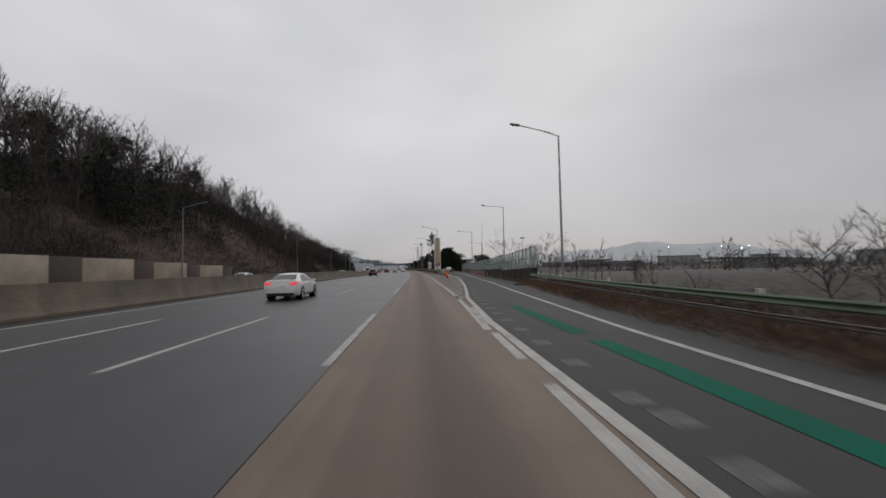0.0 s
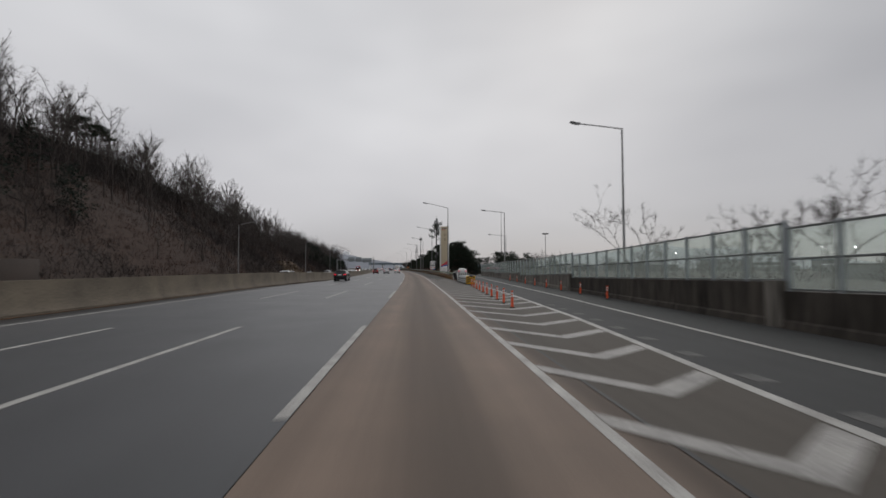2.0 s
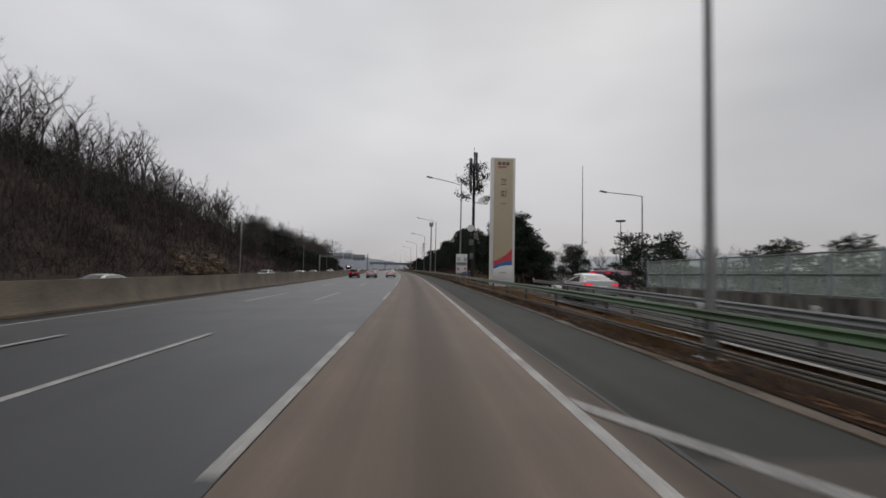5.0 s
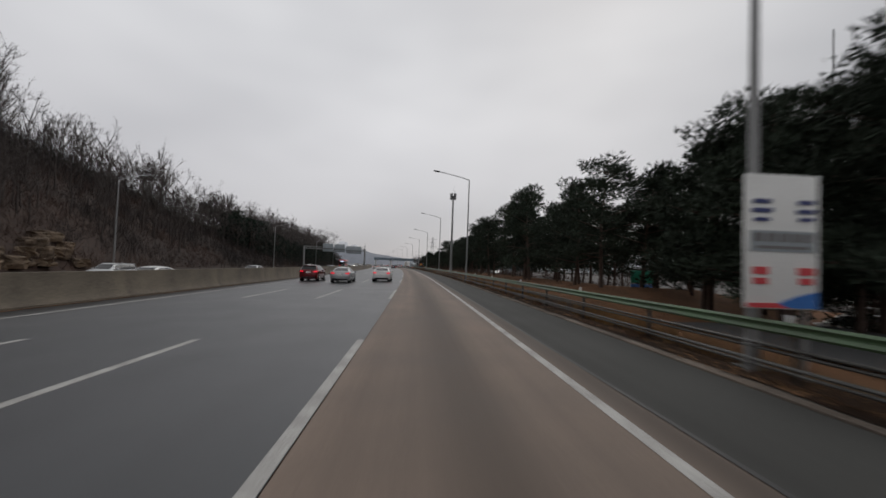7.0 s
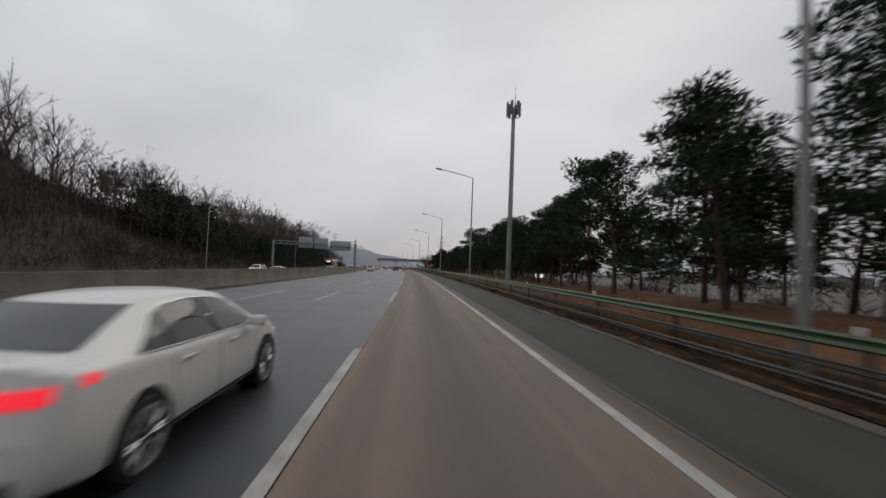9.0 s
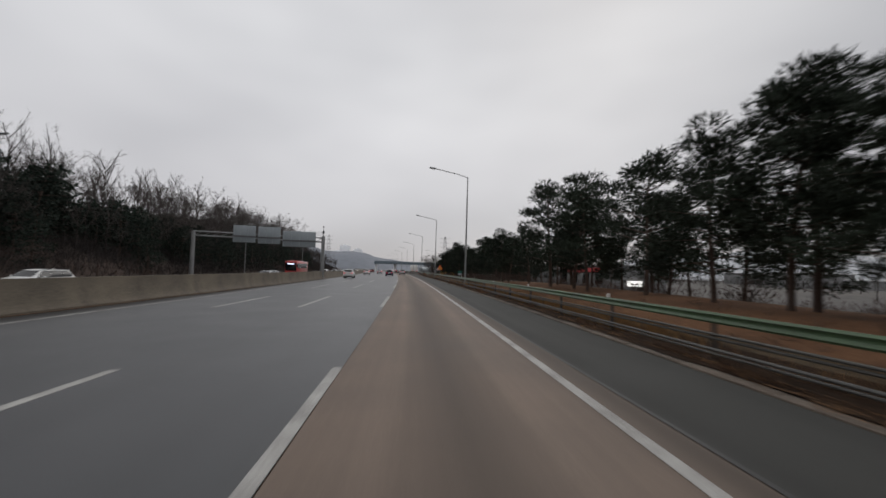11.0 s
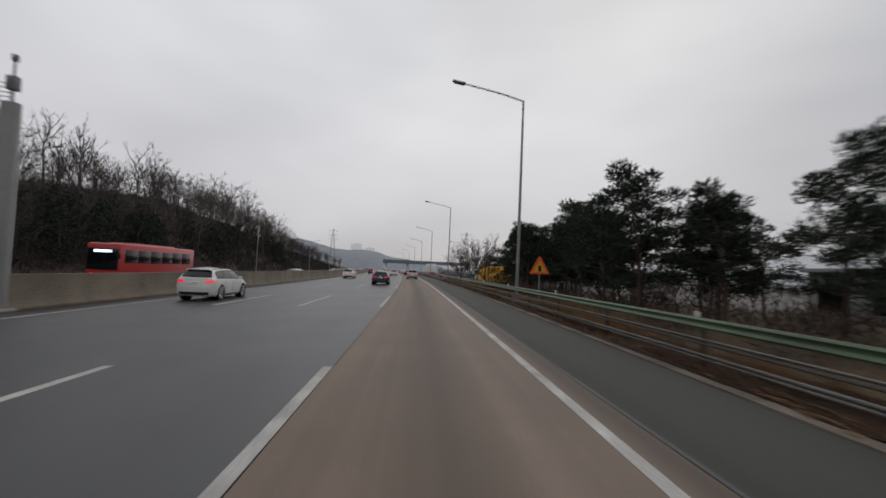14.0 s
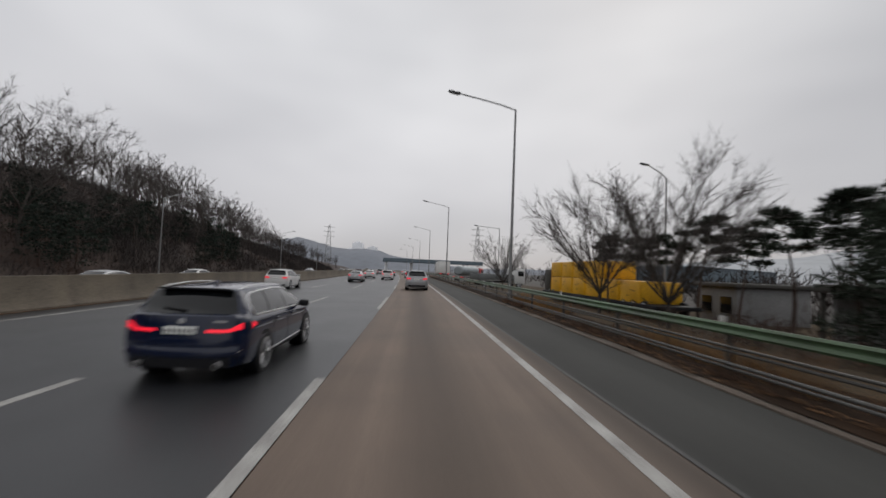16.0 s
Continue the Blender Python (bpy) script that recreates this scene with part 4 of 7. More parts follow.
def build_triangle():
    ob = thing("warning_sign", at(7.8, 302.2, 0.0), "orange triangular road works sign on a thin post", "road sign")
    bm = bmesh.new()
    tube(bm, (0, 0.04, -0.2), (0, 0.04, 2.3), 0.035, 0.035, 8)
    part("post", bm, M_POLE, ob)
    bm = bmesh.new()
    plate(bm, [(-0.52, 0, 1.62), (0.52, 0, 1.62), (0.05, 0, 2.5), (-0.05, 0, 2.5)], 0.025)
    f = part("plate", bm, M_ORANGE, ob, "orange triangular plate")
    bm = bmesh.new()
    plate(bm, [(-0.36, -0.01, 1.71), (0.36, -0.01, 1.71), (0, -0.01, 2.32)], 0.012)
    y = part("field", bm, M_YELL, f, "yellow field")
    bm = bmesh.new()
    box(bm, (0, -0.018, 1.9), (0.14, 0.012, 0.3), bevel=0.004)
    part("symbol", bm, M_TRIM, y, "black symbol")


build_triangle()


# ---- vehicles ----
# stations along a car: y, belt z, roof edge z, top z, half widths at the middle, belt and roof edge
WAGON = ((-2.36, 0.60, 0.66, 0.68, 0.82, 0.81, 0.72), (-2.30, 0.93, 0.98, 0.985, 0.89, 0.85, 0.75), (-2.19, 0.985, 1.03, 1.04, 0.905, 0.86, 0.73),
         (-1.86, 0.985, 1.35, 1.39, 0.915, 0.868, 0.635), (-1.05, 0.97, 1.39, 1.435, 0.912, 0.872, 0.63), (-0.2, 0.955, 1.395, 1.445, 0.908, 0.87, 0.625),
         (0.55, 0.945, 1.36, 1.415, 0.906, 0.866, 0.57), (1.34, 0.92, 0.955, 0.985, 0.906, 0.855, 0.74), (1.9, 0.85, 0.88, 0.905, 0.89, 0.82, 0.70), (2.25, 0.70, 0.72, 0.74, 0.82, 0.76, 0.62), (2.36, 0.5, 0.52, 0.54, 0.70, 0.68, 0.56))
SEDAN = ((-2.42, 0.62, 0.68, 0.70, 0.82, 0.81, 0.70), (-2.35, 1.0, 1.04, 1.045, 0.885, 0.84, 0.74), (-2.2, 1.01, 1.06, 1.07, 0.90, 0.85, 0.72),
         (-1.9, 0.99, 1.055, 1.085, 0.91, 0.862, 0.70), (-0.95, 0.965, 1.35, 1.40, 0.912, 0.868, 0.57), (-0.2, 0.955, 1.39, 1.445, 0.908, 0.868, 0.58),
         (0.55, 0.94, 1.345, 1.40, 0.906, 0.862, 0.56), (1.4, 0.91, 0.95, 0.985, 0.906, 0.855, 0.74), (1.95, 0.84, 0.87, 0.90, 0.89, 0.82, 0.70), (2.32, 0.69, 0.71, 0.74, 0.82, 0.76, 0.62), (2.42, 0.5, 0.52, 0.54, 0.70, 0.68, 0.56))
# lower and upper edge of the side windows along y
DLO_W = ((-1.90, 1.06, 1.08), (-1.885, 1.02, 1.14), (-1.84, 1.0, 1.22), (-1.76, 0.995, 1.285), (-1.62, 0.99, 1.32), (-1.2, 0.985, 1.345), (-0.4, 0.97, 1.36), (0.2, 0.962, 1.345), (0.5, 0.957, 1.30), (0.85, 0.952, 1.15), (1.08, 0.948, 1.0), (1.14, 0.95, 0.955))
DLO_S = ((-1.42, 1.0, 1.015), (-1.3, 0.985, 1.09), (-1.0, 0.98, 1.26), (-0.75, 0.975, 1.325), (-0.3, 0.968, 1.355), (0.2, 0.96, 1.335), (0.5, 0.955, 1.29), (0.85, 0.95, 1.14), (1.08, 0.946, 0.995), (1.14, 0.948, 0.953))


def pipe(bm, pts, r, seg=6, loop=False):
    """A bent bar of one radius through the points."""
    n = len(pts)
    rings = []
    for k in range(n + (1 if loop else 0)):
        a, b = (pts[(k - 1) % n], pts[(k + 1) % n]) if loop else (pts[max(0, k - 1)], pts[min(n - 1, k + 1)])
        q = (Vector(b) - Vector(a)).to_track_quat("Z", "Y")
        rings.append([Vector(pts[k % n]) + q @ Vector((r * math.cos(2 * math.pi * j / seg), r * math.sin(2 * math.pi * j / seg), 0)) for j in range(seg)])
    loft(bm, rings, closed=True, caps=not loop)
    bmesh.ops.recalc_face_normals(bm, faces=bm.faces[:])
    return bm


class Shell:
    """The skin of a car body: cross sections between stations, rounded in plan at both ends."""

    def __init__(self, stations, zk, sub=6):
        self.rings, self.ys = [], []
        n = len(stations)
        for i in range(n - 1):
            p = [np.array(stations[max(0, min(n - 1, i + d))]) for d in (-1, 0, 1, 2)]
            for k in range(sub + (1 if i == n - 2 else 0)):
                u = k / sub
                q = p[1] + u * (p[2] - p[1]) + 0.4 * u * (1 - u) * ((1 - u) * (p[1] - p[0]) * 0.5 + u * (p[2] - p[3]) * 0.5)
                y, zs, zr, zt, wm, ws, wr = (float(v) for v in q)
                end = max(0.0, (abs(y) - 1.9) / 0.45)
                zb = 0.2 + 0.06 * end
                zs, zr, zt = zs * zk, zr * zk, zt * zk
                zm = min(0.62 * zk, zs - 0.1)
                mid = ((ws + wr) / 2 + 0.028, (zs + zr) / 2)
                half = [(0, zb), (wm * 0.84, zb), (wm * 0.94, zb + 0.05), (wm * 0.985, zb + 0.16), (wm, zm - 0.1), (wm + 0.004, zm + 0.02), (wm - 0.006, zm + 0.1), (ws + 0.028, zs - 0.09), (ws + 0.012, zs - 0.03), (ws - 0.01, zs), mid, (wr + 0.03, zr - 0.04), (wr + 0.005, zr - 0.005), (wr - 0.05, zr + 0.02), (wr * 0.62, zt - 0.32 * (zt - zr)), (wr * 0.3, zt - 0.08 * (zt - zr)), (0, zt)]
                for j in range(1, len(half)):
                    if half[j][1] < half[j - 1][1]:
                        half[j] = (half[j][0], half[j - 1][1] + 0.001)
                self.rings.append(half)
                self.ys.append(y)
        self.y0, self.y1 = self.ys[0], self.ys[-1]

    def warp(self, x, y):
        u = min(1.0, abs(x) / 0.92) ** 2.6
        return y + 0.2 * u * smooth(self.y0 + 0.75, self.y0 + 0.02, y) - 0.34 * u * smooth(self.y1 - 0.9, self.y1 - 0.02, y)

    def body(self):
        bm = bmesh.new()
        rows = []
        for half, y in zip(self.rings, self.ys):
            full = half + [(-a, b) for a, b in half[-2:0:-1]]
            rows.append([bm.verts.new((a, self.warp(a, y), b)) for a, b in full])
        n = len(rows[0])
        for a, b in zip(rows, rows[1:]):
            for k in range(n):
                bm.faces.new((a[k], a[(k + 1) % n], b[(k + 1) % n], b[k]))
        h = n // 2
        for row, y, out in ((rows[0], self.y0, -1), (rows[-1], self.y1, 1)):
            # the end face, bowed, between points of equal height
            prev = None
            for k in range(1, h):
                a, b = row[n - k], row[k]
                mid = [bm.verts.new((a.co.x + (b.co.x - a.co.x) * j / 8, self.warp(a.co.x + (b.co.x - a.co.x) * j / 8, y) + out * 0.025 * math.sin(math.pi * k / h), b.co.z)) for j in range(1, 8)]
                line = [a] + mid + [b]
                if prev:
                    for j in range(8):
                        bm.faces.new((prev[j], prev[j + 1], line[j + 1], line[j]))
                prev = line
            bm.faces.new([prev[j] for j in range(9)] + [row[h]])
        bmesh.ops.remove_doubles(bm, verts=bm.verts[:], dist=0.0004)
        bmesh.ops.recalc_face_normals(bm, faces=bm.faces[:])
        return bm

    def side(self, y, z, sx, off=0.0):
        xs = [np.interp(z, [q[1] for q in r[1:13]], [q[0] for q in r[1:13]]) for r in self.rings]
        x = float(np.interp(y, self.ys, xs))
        return Vector((sx * (x + off), self.warp(x, y), z + 0.3 * off))

    def tall(self, x, ring):
        return float(np.interp(abs(x), [q[0] for q in ring[:6:-1]], [q[1] for q in ring[:6:-1]]))

    def end(self, x, z, rear=True, off=0.0):
        """The place on the rear or front slope at x across and z up."""
        k = [i for i, y in enumerate(self.ys) if (y < -0.9 if rear else y > 0.3)]
        k = k if rear else k[::-1]
        hs, ys = [], []
        for i in k:
            hs.append(max(self.tall(x, self.rings[i]), hs[-1] + 1e-4 if hs else 0))
            ys.append(self.ys[i])
        y = float(np.interp(z, hs, ys))
        s = -1 if rear else 1
        return Vector((x, self.warp(x, y) + s * off, z + 0.6 * off))


def grid(bm, f, nu, nv):
    """A patch of nu by nv cells over f(u, v)."""
    loft(bm, [[f(i / nu, j / nv) for j in range(nv + 1)] for i in range(nu + 1)])
    bmesh.ops.recalc_face_normals(bm, faces=bm.faces[:])
    return bm


def face_out(bm, d):
    if sum((f.normal.dot(Vector(d)) for f in bm.faces)) < 0:
        bmesh.ops.reverse_faces(bm, faces=bm.faces[:])
    return bm


def thick(bm, d, t):
    """Gives a patch facing d a thickness t."""
    face_out(bm, d)
    bmesh.ops.solidify(bm, geom=bm.faces[:], thickness=t)
    bmesh.ops.recalc_face_normals(bm, faces=bm.faces[:])
    return bm


def lathe(bm, prof, seg, axis_x=0.0):
    """A wheel profile of (radius, x) turned round the x axis."""
    loft(bm, [[Vector((x, r * math.cos(2 * math.pi * k / seg), r * math.sin(2 * math.pi * k / seg))) for r, x in prof] for k in range(seg)] + [[Vector((x, r, 0)) for r, x in prof]])
    bmesh.ops.remove_doubles(bm, verts=bm.verts[:], dist=0.0005)
    bmesh.ops.recalc_face_normals(bm, faces=bm.faces[:])
    return bm


def wheel(parent, x, y, r, sx, fine=True):
    bm = bmesh.new()
    lathe(bm, [(r * 0.74, -0.1), (r * 0.92, -0.11), (r, -0.08), (r, 0.06), (r * 0.94, 0.1), (r * 0.76, 0.1), (r * 0.74, -0.1)], 24 if fine else 12)
    w = part("wheel", bm, M_BLACK, parent, "black tyre")
    w.matrix_basis = pose(x, y, r, 0, 0, 0 if sx > 0 else 180)
    bm = bmesh.new()
    lathe(bm, [(r * 0.76, -0.08), (r * 0.76, 0.098), (r * 0.7, 0.104), (r * 0.68, 0.03)], 24 if fine else 12)
    part("rim", bm, M_ALLOY, w, "bright alloy rim")
    bm = bmesh.new()
    tube(bm, (-0.02, 0, 0), (0.02, 0, 0), r * 0.7, r * 0.7, 16)
    part("brake_disc", bm, M_TRIM, w)
    bm = bmesh.new()
    tube(bm, (0.0, 0, 0), (0.085, 0, 0), 0.06, 0.045, 8)
    for k in range(10 if fine else 5):
        a = 2 * math.pi * k / 10 * (1 if fine else 2) + 0.1
        for b in (-0.1, 0.1):
            tube(bm, (0.07, 0.05 * math.cos(a), 0.05 * math.sin(a)), (0.088, r * 0.71 * math.cos(a + b), r * 0.71 * math.sin(a + b)), 0.017, 0.013, 4)
    part("spokes", bm, M_ALLOY, w, "star of bright alloy spokes")


def car(m, paint, label, kind="sedan", stations=SEDAN, zk=1.0, lights=True, group="cars on the road", front=False):
    ob = thing("car", m, label, "car", group)
    sh = Shell(stations, zk, 6 if kind == "wagon" else 3 if front else 4)
    est = kind != "sedan"
    fine = kind == "wagon"
    dlo = DLO_W if est else DLO_S
    trim = M_CHROME if zk < 1.05 else M_TRIM
    part("body", sh.body(), paint, ob)
    yb = stations[0][0]
    ya, ye = dlo[0][0], dlo[-1][0]
    lo = lambda y: float(np.interp(y, [q[0] for q in dlo], [q[1] for q in dlo])) * zk
    hi = lambda y: float(np.interp(y, [q[0] for q in dlo], [q[2] for q in dlo])) * zk
    cuts = ((-1.88, -1.78, -1.1, -1.06), (-1.02, -1.0, -0.1, -0.12), (-0.03, -0.06, 1.1, 0.86)) if est else ((-1.36, -1.2, -1.0, -0.98), (-0.94, -0.92, -0.1, -0.12), (-0.03, -0.06, 1.1, 0.86))
    for sx in (1, -1):
        bm = bmesh.new()
        grid(bm, lambda u, v: sh.side(ya + (ye - ya) * u, lo(ya + (ye - ya) * u) + (hi(ya + (ye - ya) * u) - lo(ya + (ye - ya) * u)) * v, sx, 0.003), 36, 5)
        part("window_surround", face_out(bm, (sx, 0, 0)), M_TRIM, ob, "black window pillars")
        for b0, t0, b1, t1 in cuts:
            def pane(u, v, b0=b0, t0=t0, b1=b1, t1=t1):
                y = (b0 + (b1 - b0) * u) * (1 - v) + (t0 + (t1 - t0) * u) * v
                return sh.side(y, lo(y) + 0.012 + (hi(y) - lo(y) - 0.024) * v, sx, 0.008)
            bm = bmesh.new()
            grid(bm, pane, 12, 5)
            part("side_window", face_out(bm, (sx, 0, 0)), M_GLASSD, ob, "dark tinted glass")
        ring = [sh.side(q[0], q[1] * zk, sx, 0.008) for q in dlo] + [sh.side(q[0], q[2] * zk, sx, 0.008) for q in dlo[::-1]]
        if fine:
            dense = [ya + (ye - ya) * k / 30 for k in range(31)]
            ring = [sh.side(y, lo(y), sx, 0.008) for y in dense] + [sh.side(y, hi(y), sx, 0.008) for y in dense[::-1]]
        part("window_trim", pipe(bmesh.new(), ring, 0.015 if zk < 1.05 and est else 0.008, 5, True), trim, ob, "bright window frame")
    wb, wt, za, zc = (0.72, 0.6, 1.03, 1.345) if est else (0.66, 0.52, 1.09, 1.345)
    bm = bmesh.new()
    grid(bm, lambda u, v: sh.end((2 * u - 1) * (wb + (wt - wb) * v), (za + (zc - za) * v) * zk, True, 0.006), 14, 6)
    part("rear_window", face_out(bm, (0, -1, 0)), M_GLASSD, ob, "dark tinted glass")
    bm = bmesh.new()
    grid(bm, lambda u, v: sh.end((2 * u - 1) * (0.7 - 0.16 * v), (1.0 + 0.36 * v) * zk, False, 0.006), 14, 6)
    part("windscreen", face_out(bm, (0, 1, 0)), M_GLASSD, ob, "dark tinted glass")
    wr = 0.335 if zk < 1.08 else 0.37
    for sx in (1, -1):
        for y in (-1.38, 1.42):
            bm = bmesh.new()
            tube(bm, (sx * 0.62, y, wr + 0.015), (sx * 0.917, y, wr + 0.015), wr + 0.045, wr + 0.045, 28)
            part("wheel_arch", bm, M_TRIM, ob, "black wheel arch")
            wheel(ob, sx * 0.83, y, wr, sx, not front)
        # lamps: a long bar across the rear that kinks up round the corner
        zl = (0.795 if fine else 0.85 if est else 0.87) * zk
        bm = bmesh.new()
        if fine:
            def lamp(u, v):
                x = 0.36 + 0.47 * u
                up = 0.1 * smooth(0.58, 1.0, u)
                return sh.end(sx * x, zl - 0.03 + up * 0.42 + (0.046 + up * 0.5) * v, True, 0.012)
        else:
            def lamp(u, v):
                x = 0.5 + 0.33 * u
                return sh.end(sx * x, zl - 0.06 + 0.11 * v + 0.02 * u, True, 0.012)
        grid(bm, lamp, 10, 3)
        part("tail_light", thick(bm, (0, -1, 0), 0.02), M_TAIL if lights else M_TAILDIM, ob, "glowing red tail light")
        bm = bmesh.new()
        y0, y1 = yb + 0.26, yb + 0.46
        grid(bm, lambda u, v: sh.side(y0 + (y1 - y0) * u, zl + (0.02 + 0.03 * u) + (0.1 - 0.06 * u) * v, sx, 0.006), 6, 3)
        part("tail_light_side", thick(bm, (sx, 0, 0), 0.012), M_TAIL if lights else M_TAILDIM, ob, "red side of the tail light")
        bm = bmesh.new()
        box(bm, (sx * 0.62, -yb - 0.3, 0.68 * zk), (0.34, 0.2, 0.11), bevel=0.03, rz=-sx * 30)
        part("headlight", bm, M_HEAD if front else M_CHROME, ob)
        bm = bmesh.new()
        box(bm, (sx * 1.0, 0.76, 1.0 * zk), (0.22, 0.11, 0.14), bevel=0.05)
        box(bm, (sx * 0.89, 0.79, 0.965 * zk), (0.14, 0.05, 0.04), bevel=0.01)
        part("wing_mirror", bm, M_TRIM if fine else paint, ob)
        for y in (-0.72, 0.3):
            bm = bmesh.new()
            p = sh.side(y, 0.84 * zk, sx, 0.012)
            box(bm, p, (0.03, 0.22, 0.035), bevel=0.012)
            part("door_handle", bm, paint, ob)
        for yq in (-1.0, -0.04, 1.06):
            part("door_seam", pipe(bmesh.new(), [sh.side(yq + (0.12 if yq < -0.5 else 0.0) * (1 - k / 8), (0.3 + (0.95 - 0.3) * k / 8) * zk, sx, 0.0) for k in range(9)], 0.005, 4), M_TRIM, ob)
        bm = bmesh.new()
        grid(bm, lambda u, v: sh.side(-0.98 + 1.98 * u, (0.235 + 0.07 * v), sx, 0.012), 8, 2)
        part("sill", thick(bm, (sx, 0, 0), 0.02), M_TRIM, ob, "black sill")
        if est:
            top = [Vector((sx * (0.585 + 0.02 * math.sin(math.pi * k / 14)), -1.78 + 2.35 * k / 14, 0)) for k in range(15)]
            for p in top:
                i = min(range(len(sh.ys)), key=lambda q: abs(sh.ys[q] - p.y))
                p.z = sh.tall(p.x, sh.rings[i])
            pts = [Vector((p.x, p.y, p.z + 0.042 * math.sin(math.pi * min(1, max(0, k / 14))) ** 0.35)) for k, p in enumerate(top)]
            part("roof_rail", pipe(bmesh.new(), pts, 0.011 if fine else 0.016, 6), M_ALLOY if fine else trim, ob, "thin roof rail")
    bm = bmesh.new()
    grid(bm, lambda u, v: Vector(((2 * u - 1) * 0.7, sh.warp((2 * u - 1) * 0.7, yb) - 0.036, (0.27 + 0.13 * v) * zk)), 12, 2)
    part("rear_bumper_trim", thick(bm, (0, -1, 0), 0.04), M_TRIM, ob, "black lower bumper")
    zp = 0.80 * zk if est else 0.76 * zk
    pl_y = sh.end(0, zp, True).y
    bm = bmesh.new()
    box(bm, (0, pl_y - 0.008, zp), (0.46, 0.035, 0.115), bevel=0.008, rx=-6)
    pl = part("number_plate", bm, M_PLATE, ob, "white number plate")
    for k in range(6):
        bm = bmesh.new()
        box(bm, (-0.175 + 0.07 * k, pl_y - 0.027, zp), (0.026, 0.008, 0.055), rx=-6)
        part("bar", bm, M_TRIM, pl)
    if est:
        bm = bmesh.new()
        box(bm, (0, -1.9, 1.375 * zk), (1.08, 0.2, 0.032), bevel=0.015, rx=-9)
        part("roof_spoiler", bm, M_TRIM if fine else paint, ob)
        bm = bmesh.new()
        w0, w1 = sh.end(0.0, 1.06 * zk, True, 0.03), sh.end(-0.36, 1.1 * zk, True, 0.02)
        tube(bm, w0, w1, 0.02, 0.01, 5)
        part("wiper", bm, M_TRIM, ob)
        bm = bmesh.new()
        plate(bm, [(-0.02, -1.32, 1.43 * zk), (0.02, -1.32, 1.43 * zk), (0.012, -1.27, 1.5 * zk), (-0.012, -1.27, 1.5 * zk)], 0.14)
        part("roof_antenna", bm, paint, ob)
    if fine:
        for sx in (1, -1):
            bm = bmesh.new()
            tube(bm, (sx * 0.56, yb - 0.07, 0.31), (sx * 0.56, yb + 0.14, 0.31), 0.05, 0.05, 14, False)
            part("exhaust_pipe", bm, M_CHROME, ob, "chrome exhaust pipe")
            part("bumper_trim", pipe(bmesh.new(), [Vector((sx * (0.5 + 0.34 * k / 8), sh.warp(0.5 + 0.34 * k / 8, yb) - 0.02, 0.455 + 0.05 * (k / 8) ** 2)) for k in range(9)], 0.006, 5), M_CHROME, ob, "bright bumper trim")
            part("shoulder_crease", pipe(bmesh.new(), [sh.side(-1.9 + 3.2 * k / 16, 0.8 - 0.02 * k / 16, sx, 0.001) for k in range(17)], 0.007, 4), C_NAVY, ob)
            part("sill_trim", pipe(bmesh.new(), [sh.side(-0.95 + 1.9 * k / 10, 0.33 + 0.04 * k / 10, sx, 0.006) for k in range(11)], 0.009, 5), M_CHROME, ob, "bright strip above the sill")
        bm = bmesh.new()
        q = sh.end(0, 0.93, True)
        tube(bm, (0, q.y - 0.015, 0.93), (0, q.y + 0.03, 0.935), 0.042, 0.042, 16)
        part("badge", bm, M_CHROME, ob)
        for k in range(4):
            bm = bmesh.new()
            q = sh.end(0.46 + 0.045 * k, 0.925, True, 0.004)
            box(bm, q, (0.03, 0.012, 0.03))
            part("model_mark", bm, M_CHROME, ob)
        bm = bmesh.new()
        grid(bm, lambda u, v: Vector(((2 * u - 1) * 0.8, sh.warp((2 * u - 1) * 0.8, yb) - 0.045 + 0.03 * v * v, 0.44 + 0.13 * v)), 16, 5)
        part("rear_bumper", thick(bm, (0, -1, 0), 0.05), paint, ob)
        part("tailgate_seam", pipe(bmesh.new(), [Vector((x, sh.warp(x, yb) - 0.012, 0.61)) for x in np.linspace(-0.66, 0.66, 12)], 0.006, 4), M_TRIM, ob)
    return ob


def paint(name, col, rough=0.16, metal=0.3, coat=0.3, spec=0.4):
    return mat(name, col, rough, 0.06, 1.0, 60, 0.0, metal=metal, coat=coat, spec=spec)


C_NAVY = paint("navy car paint", (0.006, 0.0115, 0.036), 0.14, 0.0, 0.3, 0.4)
C_WHITE = paint("white car paint", (0.62, 0.62, 0.61), 0.3, 0.0)
C_SILVER = paint("silver car paint", (0.36, 0.37, 0.38), 0.3, 0.5)
C_BLACK = paint("black car paint", (0.012, 0.012, 0.014))
C_MAROON = paint("dark red car paint", (0.12, 0.012, 0.014))
C_GREY = paint("grey car paint", (0.11, 0.115, 0.12), 0.3, 0.4)
C_PURPLE = paint("magenta bus paint", (0.17, 0.02, 0.085), 0.35, 0.0)
C_REDBUS = paint("red bus paint", (0.42, 0.03, 0.028), 0.35, 0.0)

